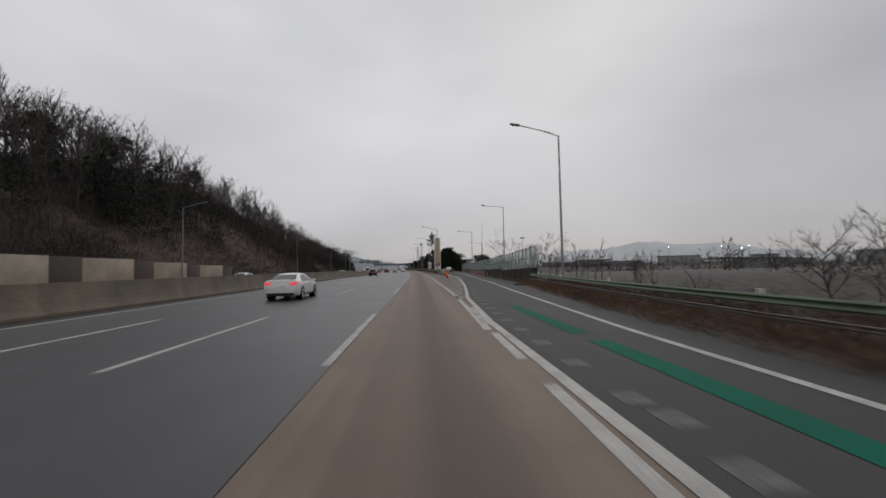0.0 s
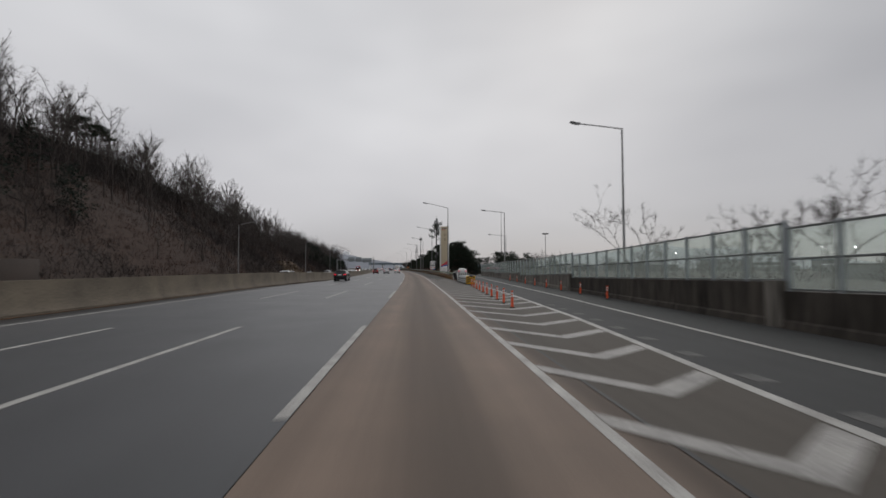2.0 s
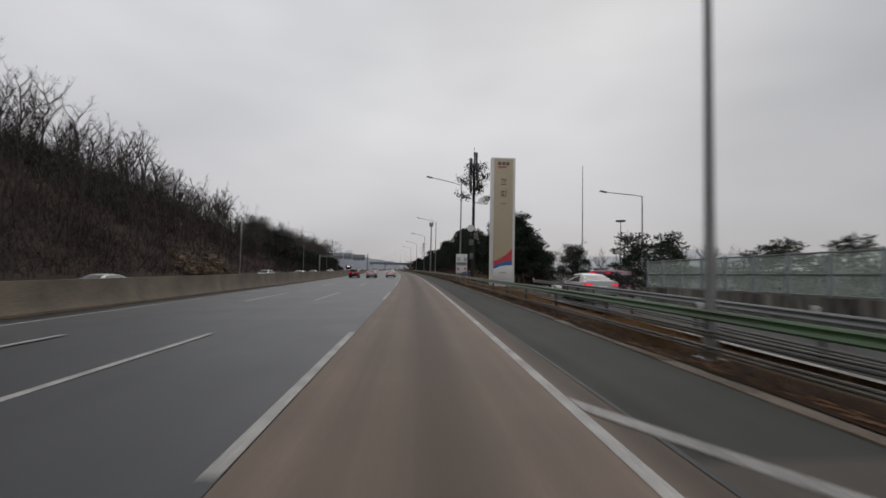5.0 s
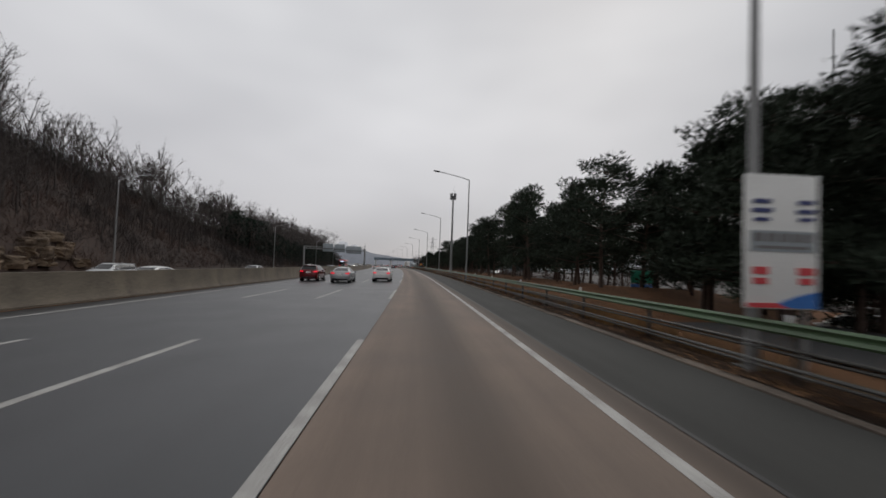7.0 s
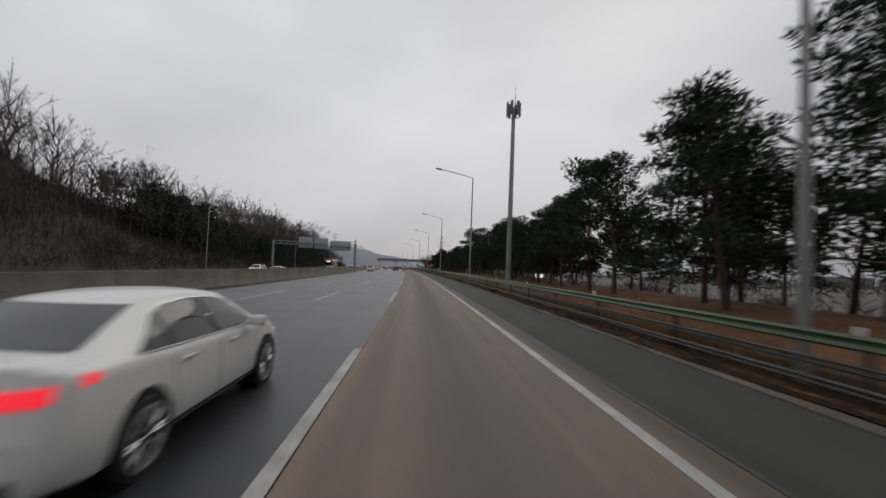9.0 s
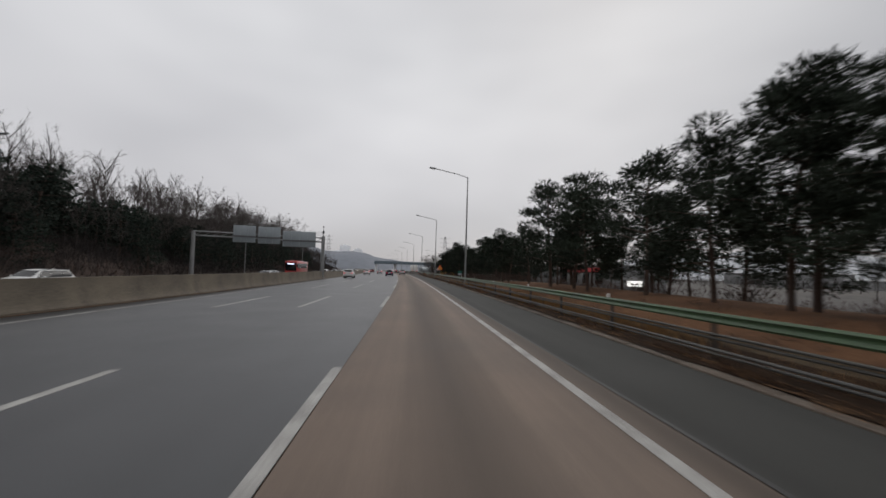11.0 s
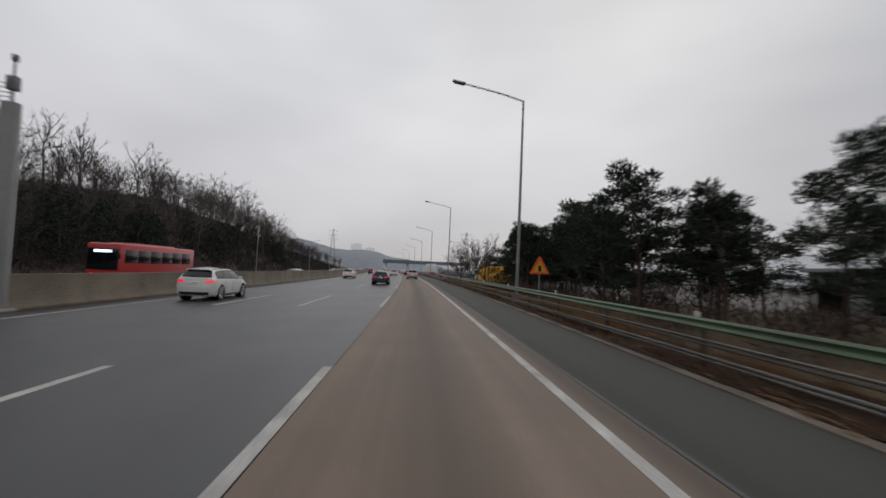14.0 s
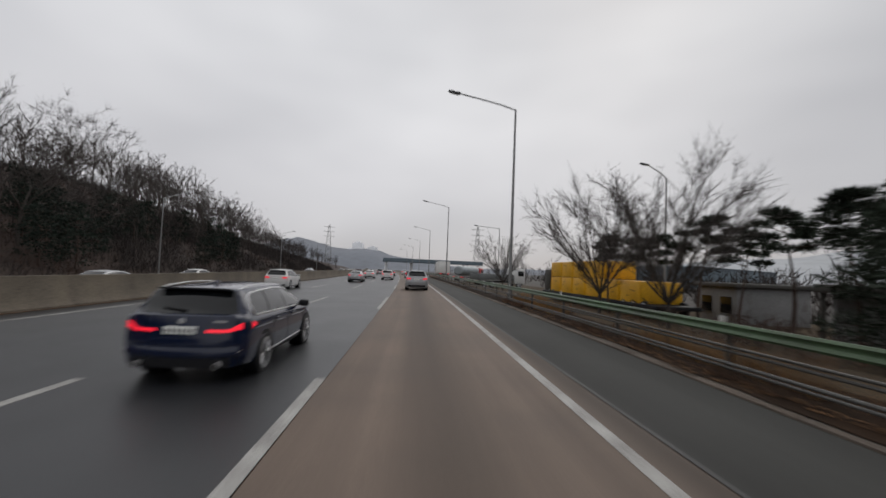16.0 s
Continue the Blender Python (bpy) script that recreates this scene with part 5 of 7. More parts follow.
car(at(-1.95, 329.95), C_NAVY, "dark navy estate car with roof rails and lit tail lights", "wagon", WAGON)
car(at(-5.7, 18.4), C_WHITE, "white saloon car with lit brake lights")
car(at(-9.0, 100.5), C_BLACK, "black sport utility car with lit tail lights", "suv", WAGON, 1.13)
car(at(-1.9, 184.0), C_WHITE, "white saloon car with glowing brake lights")
car(at(-5.4, 180.5), C_SILVER, "silver saloon car in the next lane")
car(at(-9.0, 184.0), C_MAROON, "dark red sport utility car", "suv", WAGON, 1.12)
car(at(-9.1, 304.5), C_WHITE, "white crossover car with lit tail lights", "suv", WAGON, 1.1)
car(at(1.9, 359.0), C_SILVER, "silver sport utility car with lit brake lights", "suv", WAGON, 1.13)
car(at(-5.4, 379.0), C_SILVER, "silver saloon car in slow traffic")
car(at(-1.9, 393.0), C_WHITE, "white hatchback car with lit brake lights", "suv", WAGON, 1.04)
car(at(-9.0, 358.0), C_WHITE, "white crossover car in the outer lane", "suv", WAGON, 1.1)
car(at(1.9, 408.0), C_BLACK, "black saloon car in slow traffic")
car(at(-5.4, 402.0), C_WHITE, "white saloon car far ahead in traffic")
car(at(-9.0, 420.0), C_MAROON, "dark red car far ahead in traffic", "suv", WAGON, 1.1)
car(at(-1.9, 428.0), C_GREY, "grey saloon car far ahead in traffic")
car(at(-5.4, 450.0), C_SILVER, "silver car far ahead in traffic", "suv", WAGON, 1.1)
car(at(1.9, 455.0), C_WHITE, "white car far ahead in traffic")
car(at(-9.0, 475.0), C_BLACK, "black car far ahead in traffic")
# the opposite carriageway
OPP = "cars on the opposite road"
for x, y, c, st, zk, lb in ((-19.7, 47, C_WHITE, SEDAN, 1.0, "white saloon car"), (-15.9, 96, C_WHITE, WAGON, 1.12, "white van-like car"), (-19.7, 128, C_SILVER, SEDAN, 1.0, "silver saloon car"),
                            (-15.9, 168, C_WHITE, SEDAN, 1.0, "white saloon car"), (-23.6, 176, C_SILVER, WAGON, 1.1, "silver sport utility car"), (-19.7, 198, C_GREY, SEDAN, 1.0, "grey saloon car"),
                            (-15.9, 236, C_SILVER, SEDAN, 1.0, "silver saloon car"), (-23.6, 252, C_WHITE, WAGON, 1.1, "white sport utility car"), (-15.9, 276, C_SILVER, SEDAN, 1.0, "silver saloon car"),
                            (-19.7, 292, C_GREY, SEDAN, 1.0, "grey saloon car"), (-15.9, 318, C_WHITE, WAGON, 1.1, "white sport utility car"), (-15.9, 347, C_SILVER, SEDAN, 1.0, "silver saloon car"), (-19.7, 366, C_WHITE, SEDAN, 1.0, "white saloon car"),
                            (-15.9, 400, C_BLACK, SEDAN, 1.0, "black saloon car"), (-19.7, 420, C_WHITE, SEDAN, 1.0, "white saloon car"), (-23.6, 440, C_SILVER, WAGON, 1.1, "silver sport utility car"), (-15.9, 460, C_WHITE, SEDAN, 1.0, "white saloon car"),
                            (-19.7, 480, C_GREY, SEDAN, 1.0, "grey saloon car"), (-15.9, 505, C_WHITE, SEDAN, 1.0, "white saloon car"), (-23.6, 520, C_WHITE, SEDAN, 1.0, "white saloon car"), (-19.7, 545, C_SILVER, SEDAN, 1.0, "silver saloon car")):
    car(at(x, y, 0, 180), c, lb + " coming the other way with headlights on", "suv" if st is WAGON else "sedan", st, zk, False, OPP, True)
# the rest area
for x, y, c, st, zk, lb, tn in ((22.0, 157, C_WHITE, WAGON, 1.2, "white van parked in the rest area", 10), (20.5, 152, C_SILVER, SEDAN, 1.0, "silver saloon car queuing in the rest area", 0), (23.0, 150, C_WHITE, SEDAN, 1.0, "white saloon car queuing in the rest area", 0),
                                (25.0, 134, C_GREY, SEDAN, 1.0, "grey saloon car parked in the rest area", -20), (11.2, 120, C_SILVER, SEDAN, 1.0, "silver saloon car on the slip road", -4)):
    car(at(x, y, 0.02 if x < 15 else -1.68, tn), c, lb, "suv" if st is WAGON else "sedan", st, zk, True, "cars of the rest area")


def bus(m, paint_m, label, length=11.8, lit=True):
    ob = thing("bus", m, label, "bus", "buses")
    h = length / 2
    bm = bmesh.new()
    box(bm, (0, 0, 1.85), (2.5, length, 3.0), bevel=0.16)
    part("body", bm, paint_m, ob)
    bm = bmesh.new()
    box(bm, (0, 0.6, 3.36), (1.9, length * 0.55, 0.2), bevel=0.07)
    part("roof_unit", bm, paint_m, ob)
    for sx in (1, -1):
        for k in range(6):
            bm = bmesh.new()
            w = (length - 1.4) / 6
            box(bm, (sx * 1.245, -h + 0.8 + w * (k + 0.5), 2.35), (0.03, w - 0.06, 1.05), bevel=0.01)
            part("side_window", bm, M_GLASSD, ob, "dark tinted glass")
        for y in (-h + 2.6, h - 2.4):
            bm = bmesh.new()
            tube(bm, (sx * 0.9, y, 0.52), (sx * 1.262, y, 0.52), 0.6, 0.6, 20)
            part("wheel_arch", bm, M_TRIM, ob)
            wheel(ob, sx * 1.18, y, 0.5, sx)
        bm = bmesh.new()
        box(bm, (sx * 1.0, -h - 0.01, 1.0), (0.26, 0.06, 0.3), bevel=0.02)
        part("tail_light", bm, M_TAIL, ob)
        bm = bmesh.new()
        box(bm, (sx * 0.8, -h - 0.005, 3.12), (0.6, 0.06, 0.09), bevel=0.02)
        part("tail_light", bm, M_TAIL, ob, "high red tail light")
        bm = bmesh.new()
        box(bm, (sx * 0.9, h + 0.01, 0.8), (0.4, 0.06, 0.22), bevel=0.02)
        part("headlight", bm, M_HEAD, ob)
        bm = bmesh.new()
        tube(bm, (sx * 1.2, h - 0.1, 2.9), (sx * 1.4, h + 0.35, 2.6), 0.03, 0.03, 5)
        box(bm, (sx * 1.42, h + 0.38, 2.35), (0.22, 0.1, 0.45), bevel=0.03)
        part("wing_mirror", bm, M_TRIM, ob)
    bm = bmesh.new()
    box(bm, (0, -h - 0.005, 2.4), (2.1, 0.05, 1.0), bevel=0.02)
    part("rear_window", bm, M_GLASSD, ob, "dark tinted glass")
    bm = bmesh.new()
    box(bm, (0, h + 0.005, 2.1), (2.3, 0.06, 1.7), bevel=0.03)
    part("windscreen", bm, M_GLASSD, ob, "dark tinted glass")
    bm = bmesh.new()
    box(bm, (0, h + 0.05, 2.72), (1.3, 0.04, 0.2))
    part("destination_display", bm, glow("bus display", (0.7, 0.75, 1.0), 2.0, (0.1, 0.1, 0.1)), ob, "lit white destination display")
    bm = bmesh.new()
    box(bm, (0, -h - 0.02, 0.72), (0.55, 0.04, 0.14))
    part("number_plate", bm, M_YELL, ob, "yellow number plate")
    bm = bmesh.new()
    box(bm, (0, 0, 0.42), (2.4, length - 0.3, 0.3), bevel=0.04)
    part("skirt", bm, M_TRIM, ob)
    return ob


bus(at(25.0, 145.5, -1.65, -38), C_PURPLE, "magenta coach with lit tail lights at the rest area")
bus(at(-22.6, 322.0, 0, 180), C_REDBUS, "red coach coming along the opposite road")


def truck(m, cab_m, box_m, label, length=8.0, tank=False, high=2.7):
    ob = thing("truck", m, label, "truck", "trucks")
    bm = bmesh.new()
    box(bm, (0, length / 2 + 1.1, 1.75), (2.3, 1.9, 2.3), bevel=0.18)
    part("cab", bm, cab_m, ob)
    bm = bmesh.new()
    box(bm, (0, length / 2 + 2.04, 2.15), (2.0, 0.06, 0.9), bevel=0.03)
    part("windscreen", bm, M_GLASSD, ob)
    for sx in (1, -1):
        bm = bmesh.new()
        box(bm, (sx * 1.145, length / 2 + 1.3, 2.15), (0.04, 1.0, 0.75), bevel=0.02)
        part("side_window", bm, M_GLASSD, ob)
    bm = bmesh.new()
    if tank:
        loft(bm, [[Vector((1.15 * r * math.cos(2 * math.pi * k / 16), y, 2.2 + 1.0 * r * math.sin(2 * math.pi * k / 16))) for k in range(16)] for y, r in ((-length / 2, 0.7), (-length / 2 + 0.2, 0.97), (-length / 2 + 0.5, 1), (length / 2 - 0.5, 1), (length / 2 - 0.2, 0.97), (length / 2, 0.7))], closed=True, caps=True)
        bmesh.ops.recalc_face_normals(bm, faces=bm.faces[:])
        part("tank", bm, box_m, ob)
    else:
        box(bm, (0, 0, 1.1 + high / 2), (2.45, length, high), bevel=0.04)
        bx = part("cargo_box", bm, box_m, ob)
        for k in range(7):
            for sx in (1, -1):
                bm = bmesh.new()
                box(bm, (sx * 1.235, -length / 2 + 0.2 + (length - 0.4) * k / 6, 1.1 + high / 2), (0.03, 0.07, high - 0.1))
                part("rib", bm, box_m, bx)
    bm = bmesh.new()
    box(bm, (0, 0.6, 0.88), (0.9, length + 1.5, 0.24), bevel=0.02)
    part("chassis", bm, M_TRIM, ob)
    for sx in (1, -1):
        for y in (-length / 2 + 1.2, -length / 2 + 2.4, length / 2 + 1.0):
            wheel(ob, sx * 1.05, y, 0.5, sx)
        bm = bmesh.new()
        box(bm, (sx * 0.9, -length / 2 - 0.03, 0.95), (0.35, 0.06, 0.14), bevel=0.02)
        part("tail_light", bm, M_TAIL, ob)
    return ob


truck(at(10.2, 425, -0.1, 2), C_WHITE, M_WHITE, "white box truck leaving the rest area", 7.0)
truck(at(14.0, 412, -0.5, -35), C_REDBUS, M_SIGNB, "tanker truck with a red cab and grey tank", 8.0, True)
truck(at(13.5, 384, -0.6, -70), C_WHITE, M_STEEL, "white cab truck with a grey load bed", 6.0, False, 0.9)
truck(at(38, 168, -1.6, 0), C_WHITE, M_WHITE, "white box truck parked in the rest area", 6.5)


def build_yellow():
    ob = thing("lowbed_trailer", at(15.1, 352, -0.45), "dark low trailer loaded with yellow steel boxes", "trailer")
    bm = bmesh.new()
    box(bm, (0, 0, 0.55), (2.5, 19.0, 0.22), bevel=0.03)
    part("deck", bm, M_TRIM, ob)
    for sx in (1, -1):
        for y in (-8.2, -7.1, -6.0, 6.6, 7.7):
            wheel(ob, sx * 1.1, y, 0.42, sx)
    rng = random.Random(3)
    for lvl, y0, n in ((0, -8.0, 6), (1, -3.0, 4)):
        for k in range(n):
            bx = thing("steel_box", ob.matrix_world @ pose(0, y0 + 2.55 * k + 1.27, 0.66 + 1.25 * lvl), "yellow painted steel ballast box with small dark marks", "box", "yellow boxes")
            bm = bmesh.new()
            box(bm, (0, 0, 0.62), (2.4, 2.5, 1.22), bevel=0.05)
            part("shell", bm, M_YELL, bx)
            for q in range(3):
                bm = bmesh.new()
                box(bm, (-1.205, rng.uniform(-0.9, 0.9), rng.uniform(0.35, 0.95)), (0.015, 0.3, 0.05))
                part("mark", bm, M_MUST, bx)
            for yq in (-1.1, 1.1):
                bm = bmesh.new()
                box(bm, (-1.215, yq, 0.62), (0.03, 0.06, 1.14))
                part("rib", bm, M_YELL, bx)
    bm = bmesh.new()
    box(bm, (0, 8.6, 1.6), (2.2, 1.6, 1.9), bevel=0.12)
    box(bm, (0.3, 8.0, 2.7), (1.0, 1.8, 0.5), bevel=0.1)
    part("winch", bm, M_RAILD, ob, "dark grey winch housing")


build_yellow()


# ---- buildings beside the road ----
def shed(m, sx, sy, h, wall_m, roof_m, label, openings=3, band=None):
    ob = thing("building", m, label, "building", "low buildings")
    bm = bmesh.new()
    box(bm, (0, 0, h / 2), (sx, sy, h), bevel=0.03)
    part("wall", bm, wall_m, ob)
    bm = bmesh.new()
    box(bm, (0, 0, h + 0.12), (sx + 0.6, sy + 0.6, 0.24), bevel=0.04)
    part("roof", bm, roof_m, ob)
    for k in range(openings):
        bm = bmesh.new()
        y = -sy / 2 + sy * (k + 0.5) / openings
        box(bm, (-sx / 2 - 0.01, y, h * 0.52), (0.06, sy / openings * 0.55, h * 0.45), bevel=0.01)
        w = part("window", bm, M_GLASSD, ob)
        bm = bmesh.new()
        box(bm, (-sx / 2 - 0.03, y, h * 0.28), (0.1, sy / openings * 0.6, 0.06))
        part("sill", bm, M_STEEL, w)
    if band is not None:
        bm = bmesh.new()
        box(bm, (-sx / 2 - 0.05, 0, h * 0.86), (0.12, sy * 0.8, h * 0.2), bevel=0.01)
        part("fascia", bm, band, ob)
    return ob


shed(at(72, 420, 0.0, -60), 18, 44, 4.2, M_ROOFB, M_ROOFB, "blue grey service building of the rest area", 6)
shed(at(30, 281, -0.6), 8, 16, 3.2, M_SHED, M_SHED, "grey snack shop with a red fascia", 4, M_RED)
shed(at(28, 300, -0.6), 7, 9, 3.0, M_SHED, M_SHED, "small grey kiosk among the pines", 3)
shed(at(19.3, 322.4, -0.8), 6.4, 2.4, 2.3, M_WHITE, M_WHITE, "white site container behind the pines", 1)
shed(at(21.5, 345.5, -0.8), 4.4, 3.2, 2.1, M_SHED, M_RAILD, "pale grey site cabin with a grey roof", 2)
sl = thing("shelter", at(18.0, 334.2, -0.8), "dark open shelter with a flat roof on posts", "building")
bm = bmesh.new()
box(bm, (0, 0, 2.3), (4.2, 3.4, 0.3), bevel=0.04)
part("roof", bm, M_RAILD, sl)
bm = bmesh.new()
box(bm, (0.2, 1.45, 1.1), (3.4, 0.1, 2.1))
part("back_wall", bm, M_SHED, sl)
for px_, py_ in ((-1.9, -1.5), (1.9, -1.5), (-1.9, 1.5), (1.9, 1.5)):
    bm = bmesh.new()
    box(bm, (px_, py_, 1.1), (0.14, 0.14, 2.2))
    part("post", bm, M_RAILD, sl)
shed(at(31.2, 272.5, -0.8), 1.2, 4.0, 2.2, M_SHED, M_SHED, "small dark kiosk beside the lit sign", 1)
ls = thing("lit_sign", at(29.9, 272.8, -0.2), "small lit white sign board with dark bars", "sign")
bm = bmesh.new()
box(bm, (0, 0, 0.75), (2.6, 0.15, 0.65), bevel=0.02)
part("panel", bm, glow("lit sign panel", (1.0, 0.98, 0.95), 1.3, (0.8, 0.8, 0.8)), ls)
for k in range(3):
    bm = bmesh.new()
    box(bm, (-0.7 + 0.7 * k, -0.085, 0.72), (0.45, 0.02, 0.2))
    part("bar", bm, M_GREYI, ls)
for x in (-1, 1):
    bm = bmesh.new()
    tube(bm, (x, 0, -0.5), (x, 0, 0.45), 0.05, 0.05, 8)
    part("leg", bm, M_POLE, ls)

# the small marker plate behind the rail
ms = thing("marker_sign", at(7.1, 269.3, 0.0), "small teal and white marker plate on a thin post", "road sign", "marker signs")
bm = bmesh.new()
tube(bm, (0, 0.03, -0.1), (0, 0.03, 1.5), 0.025, 0.025, 8)
part("post", bm, M_POLE, ms)
bm = bmesh.new()
box(bm, (0, 0, 1.4), (0.42, 0.02, 0.24), bevel=0.008)
part("plate", bm, M_TEAL, ms, "teal upper plate")
bm = bmesh.new()
box(bm, (0, 0, 1.17), (0.42, 0.02, 0.2), bevel=0.008)
part("plate", bm, M_SIGNB, ms, "white grey lower plate")
# green direction board, tall mast and high lamp of the rest area
gb = thing("direction_board", at(17.5, 168, -0.5), "green direction board of the rest area", "sign")
bm = bmesh.new()
box(bm, (0, 0, 1.8), (1.9, 0.08, 0.9), bevel=0.02)
part("board", bm, mat("green board", (0.01, 0.22, 0.13), 0.5, 0.1), gb)
bm = bmesh.new()
box(bm, (0, 0, 1.0), (1.9, 0.08, 0.6), bevel=0.02)
part("board", bm, M_BLUE, gb)
for x in (-0.8, 0.8):
    bm = bmesh.new()
    tube(bm, (x, 0.08, -0.5), (x, 0.08, 2.2), 0.04, 0.04, 8)
    part("leg", bm, M_POLE, gb)
fp = thing("flag_pole", at(29.8, 166, 0), "tall thin grey steel mast", "mast")
bm = bmesh.new()
tube(bm, (0, 0, 0), (0, 0, 19.1), 0.12, 0.05, 8)
part("pole", bm, M_POLE, fp)
hl = thing("high_mast_lamp", at(59.2, 209, 2.3), "high mast lamp with a round head", "street lamp")
bm = bmesh.new()
tube(bm, (0, 0, 0), (0, 0, 13.2), 0.16, 0.1, 10)
part("pole", bm, M_POLE, hl)
bm = bmesh.new()
tube(bm, (0, 0, 13.0), (0, 0, 13.4), 1.2, 1.3, 16)
part("lamp_head", bm, M_LAMPH, hl)

# tan rocks at the foot of the hill
bm = bmesh.new()
bmesh.ops.create_cube(bm, size=1.6)
bmesh.ops.subdivide_edges(bm, edges=bm.edges[:], cuts=3, use_grid_fill=True)
for v in bm.verts:
    v.co += Vector((noise.noise(v.co * 1.1), noise.noise(v.co * 1.1 + Vector((5, 0, 0))), noise.noise(v.co * 1.1 + Vector((0, 9, 0))))) * 0.42
rk = part("rock", bm, M_ROCK, None, "", True)
tagged(rk, "tan rock at the foot of the slope", "rock", "rocks by the road")
rg = random.Random(8)
rk.matrix_world = at(-35.5, 178, 0.6) @ Matrix.Diagonal((1.2, 1.5, 0.9, 1))
for k in range(38):
    y = rg.uniform(170, 190)
    lv = rg.choice((0, 0, 1, 1, 2, 3))
    o = new("rock", rk.data)
    tagged(o, "tan rock at the foot of the slope", "rock", "rocks by the road")
    o.matrix_world = at(-34.8 - 1.1 * lv - rg.random() * 0.4, y, ground_z(-34.8 - 1.1 * lv, y) + 0.2, rg.uniform(0, 360), False) @ Matrix.Diagonal((rg.uniform(0.7, 1.3), rg.uniform(0.8, 1.7), rg.uniform(0.4, 0.75), 1))

# the far bridge
br = thing("overpass", at(0, 600, 0, 0, False), "grey green road bridge far ahead", "bridge")
bm = bmesh.new()
box(bm, (28, 0, 6.6), (64, 9, 1.5), bevel=0.05)
part("deck", bm, M_ROOFB, br)
bm = bmesh.new()
box(bm, (28, -4.4, 7.8), (64, 0.2, 0.9))
part("parapet", bm, M_ROOFB, br)
# the piers' pale colour has the distance haze mixed in
for x in (-2, 14, 30, 48):
    bm = bmesh.new()
    tube(bm, (x, 0, -1), (x, 0, 6.2), 0.9, 0.9, 12)
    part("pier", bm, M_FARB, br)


# ---- trees ----
def seg_tube(V, F, p0, p1, r0, r1, n=3):
    p0, p1 = np.asarray(p0, float), np.asarray(p1, float)
    d = p1 - p0
    a = np.cross(d, (0.3, 0.5, 0.81))
    a /= np.linalg.norm(a) + 1e-9
    b = np.cross(d, a)
    b /= np.linalg.norm(b) + 1e-9
    k0 = len(V)
    for p, r in ((p0, r0), (p1, r1)):
        for k in range(n):
            t = 2 * math.pi * k / n
            V.append(p + r * (a * math.cos(t) + b * math.sin(t)))
    for k in range(n):
        j = (k + 1) % n
        F.append((k0 + k, k0 + j, k0 + n + j))
        F.append((k0 + k, k0 + n + j, k0 + n + k))


def sliver(V, F, p, d, ln, w, rng):
    d = d / (np.linalg.norm(d) + 1e-9)
    s = np.cross(d, rng.normal(size=3))
    s /= np.linalg.norm(s) + 1e-9
    k = len(V)
    V.extend((p - s * w, p + s * w, p + d * ln))
    F.append((k, k + 1, k + 2))


def bare_tree(seed, h, spread, limbs=8, subs=5, twigs=8, upright=0.9, tw=0.016):
    """A leafless tree: trunk and limbs (wood), and fine twigs."""
    rng = np.random.default_rng(seed)
    WV, WF, TV, TF = [], [], [], []
    pts = [np.zeros(3)]
    for k in range(5):
        pts.append(np.array((rng.normal(0, 0.03 * h * (k + 1) / 5), rng.normal(0, 0.03 * h * (k + 1) / 5), h * 0.8 * (k + 1) / 5)))
    r = 0.015 * h
    for k in range(5):
        seg_tube(WV, WF, pts[k], pts[k + 1], r * (1 - k / 5.6), r * (1 - (k + 1) / 5.6), 5)
    for i in range(limbs):
        u = 0.3 + 0.68 * (i + rng.random()) / limbs
        f = u * 5
        k = min(4, int(f))
        base = pts[k] + (pts[k + 1] - pts[k]) * (f - k)
        a = i * 2.4 + rng.normal(0, 0.3)
        ln = spread * h * (0.62 - 0.34 * u) * rng.uniform(0.75, 1.2)
        d = np.array((math.cos(a), math.sin(a), upright * rng.uniform(0.7, 1.3)))
        d /= np.linalg.norm(d)
        mid = base + d * ln * 0.5
        end = mid + (d + np.array((0, 0, 0.35))) * ln * 0.45
        seg_tube(WV, WF, base, mid, r * 0.45, r * 0.28, 4)
        seg_tube(WV, WF, mid, end, r * 0.28, r * 0.1, 3)
        for j in range(subs):
            v = rng.uniform(0.3, 1.0)
            b = base + (mid - base) * v * 2 if v < 0.5 else mid + (end - mid) * (v * 2 - 1)
            dd = d + rng.normal(0, 0.55, 3) + np.array((0, 0, 0.3))
            dd /= np.linalg.norm(dd)
            l2 = ln * rng.uniform(0.3, 0.5)
            e2 = b + dd * l2
            seg_tube(TV, TF, b, e2, r * 0.12, r * 0.05, 3)
            for q in range(twigs):
                p = b + (e2 - b) * rng.uniform(0.2, 1.0)
                t = dd + rng.normal(0, 0.6, 3) + np.array((0, 0, 0.25))
                sliver(TV, TF, p, t, l2 * rng.uniform(0.35, 0.8), tw, rng)
    return np.array(WV), np.array(WF), np.array(TV), np.array(TF)


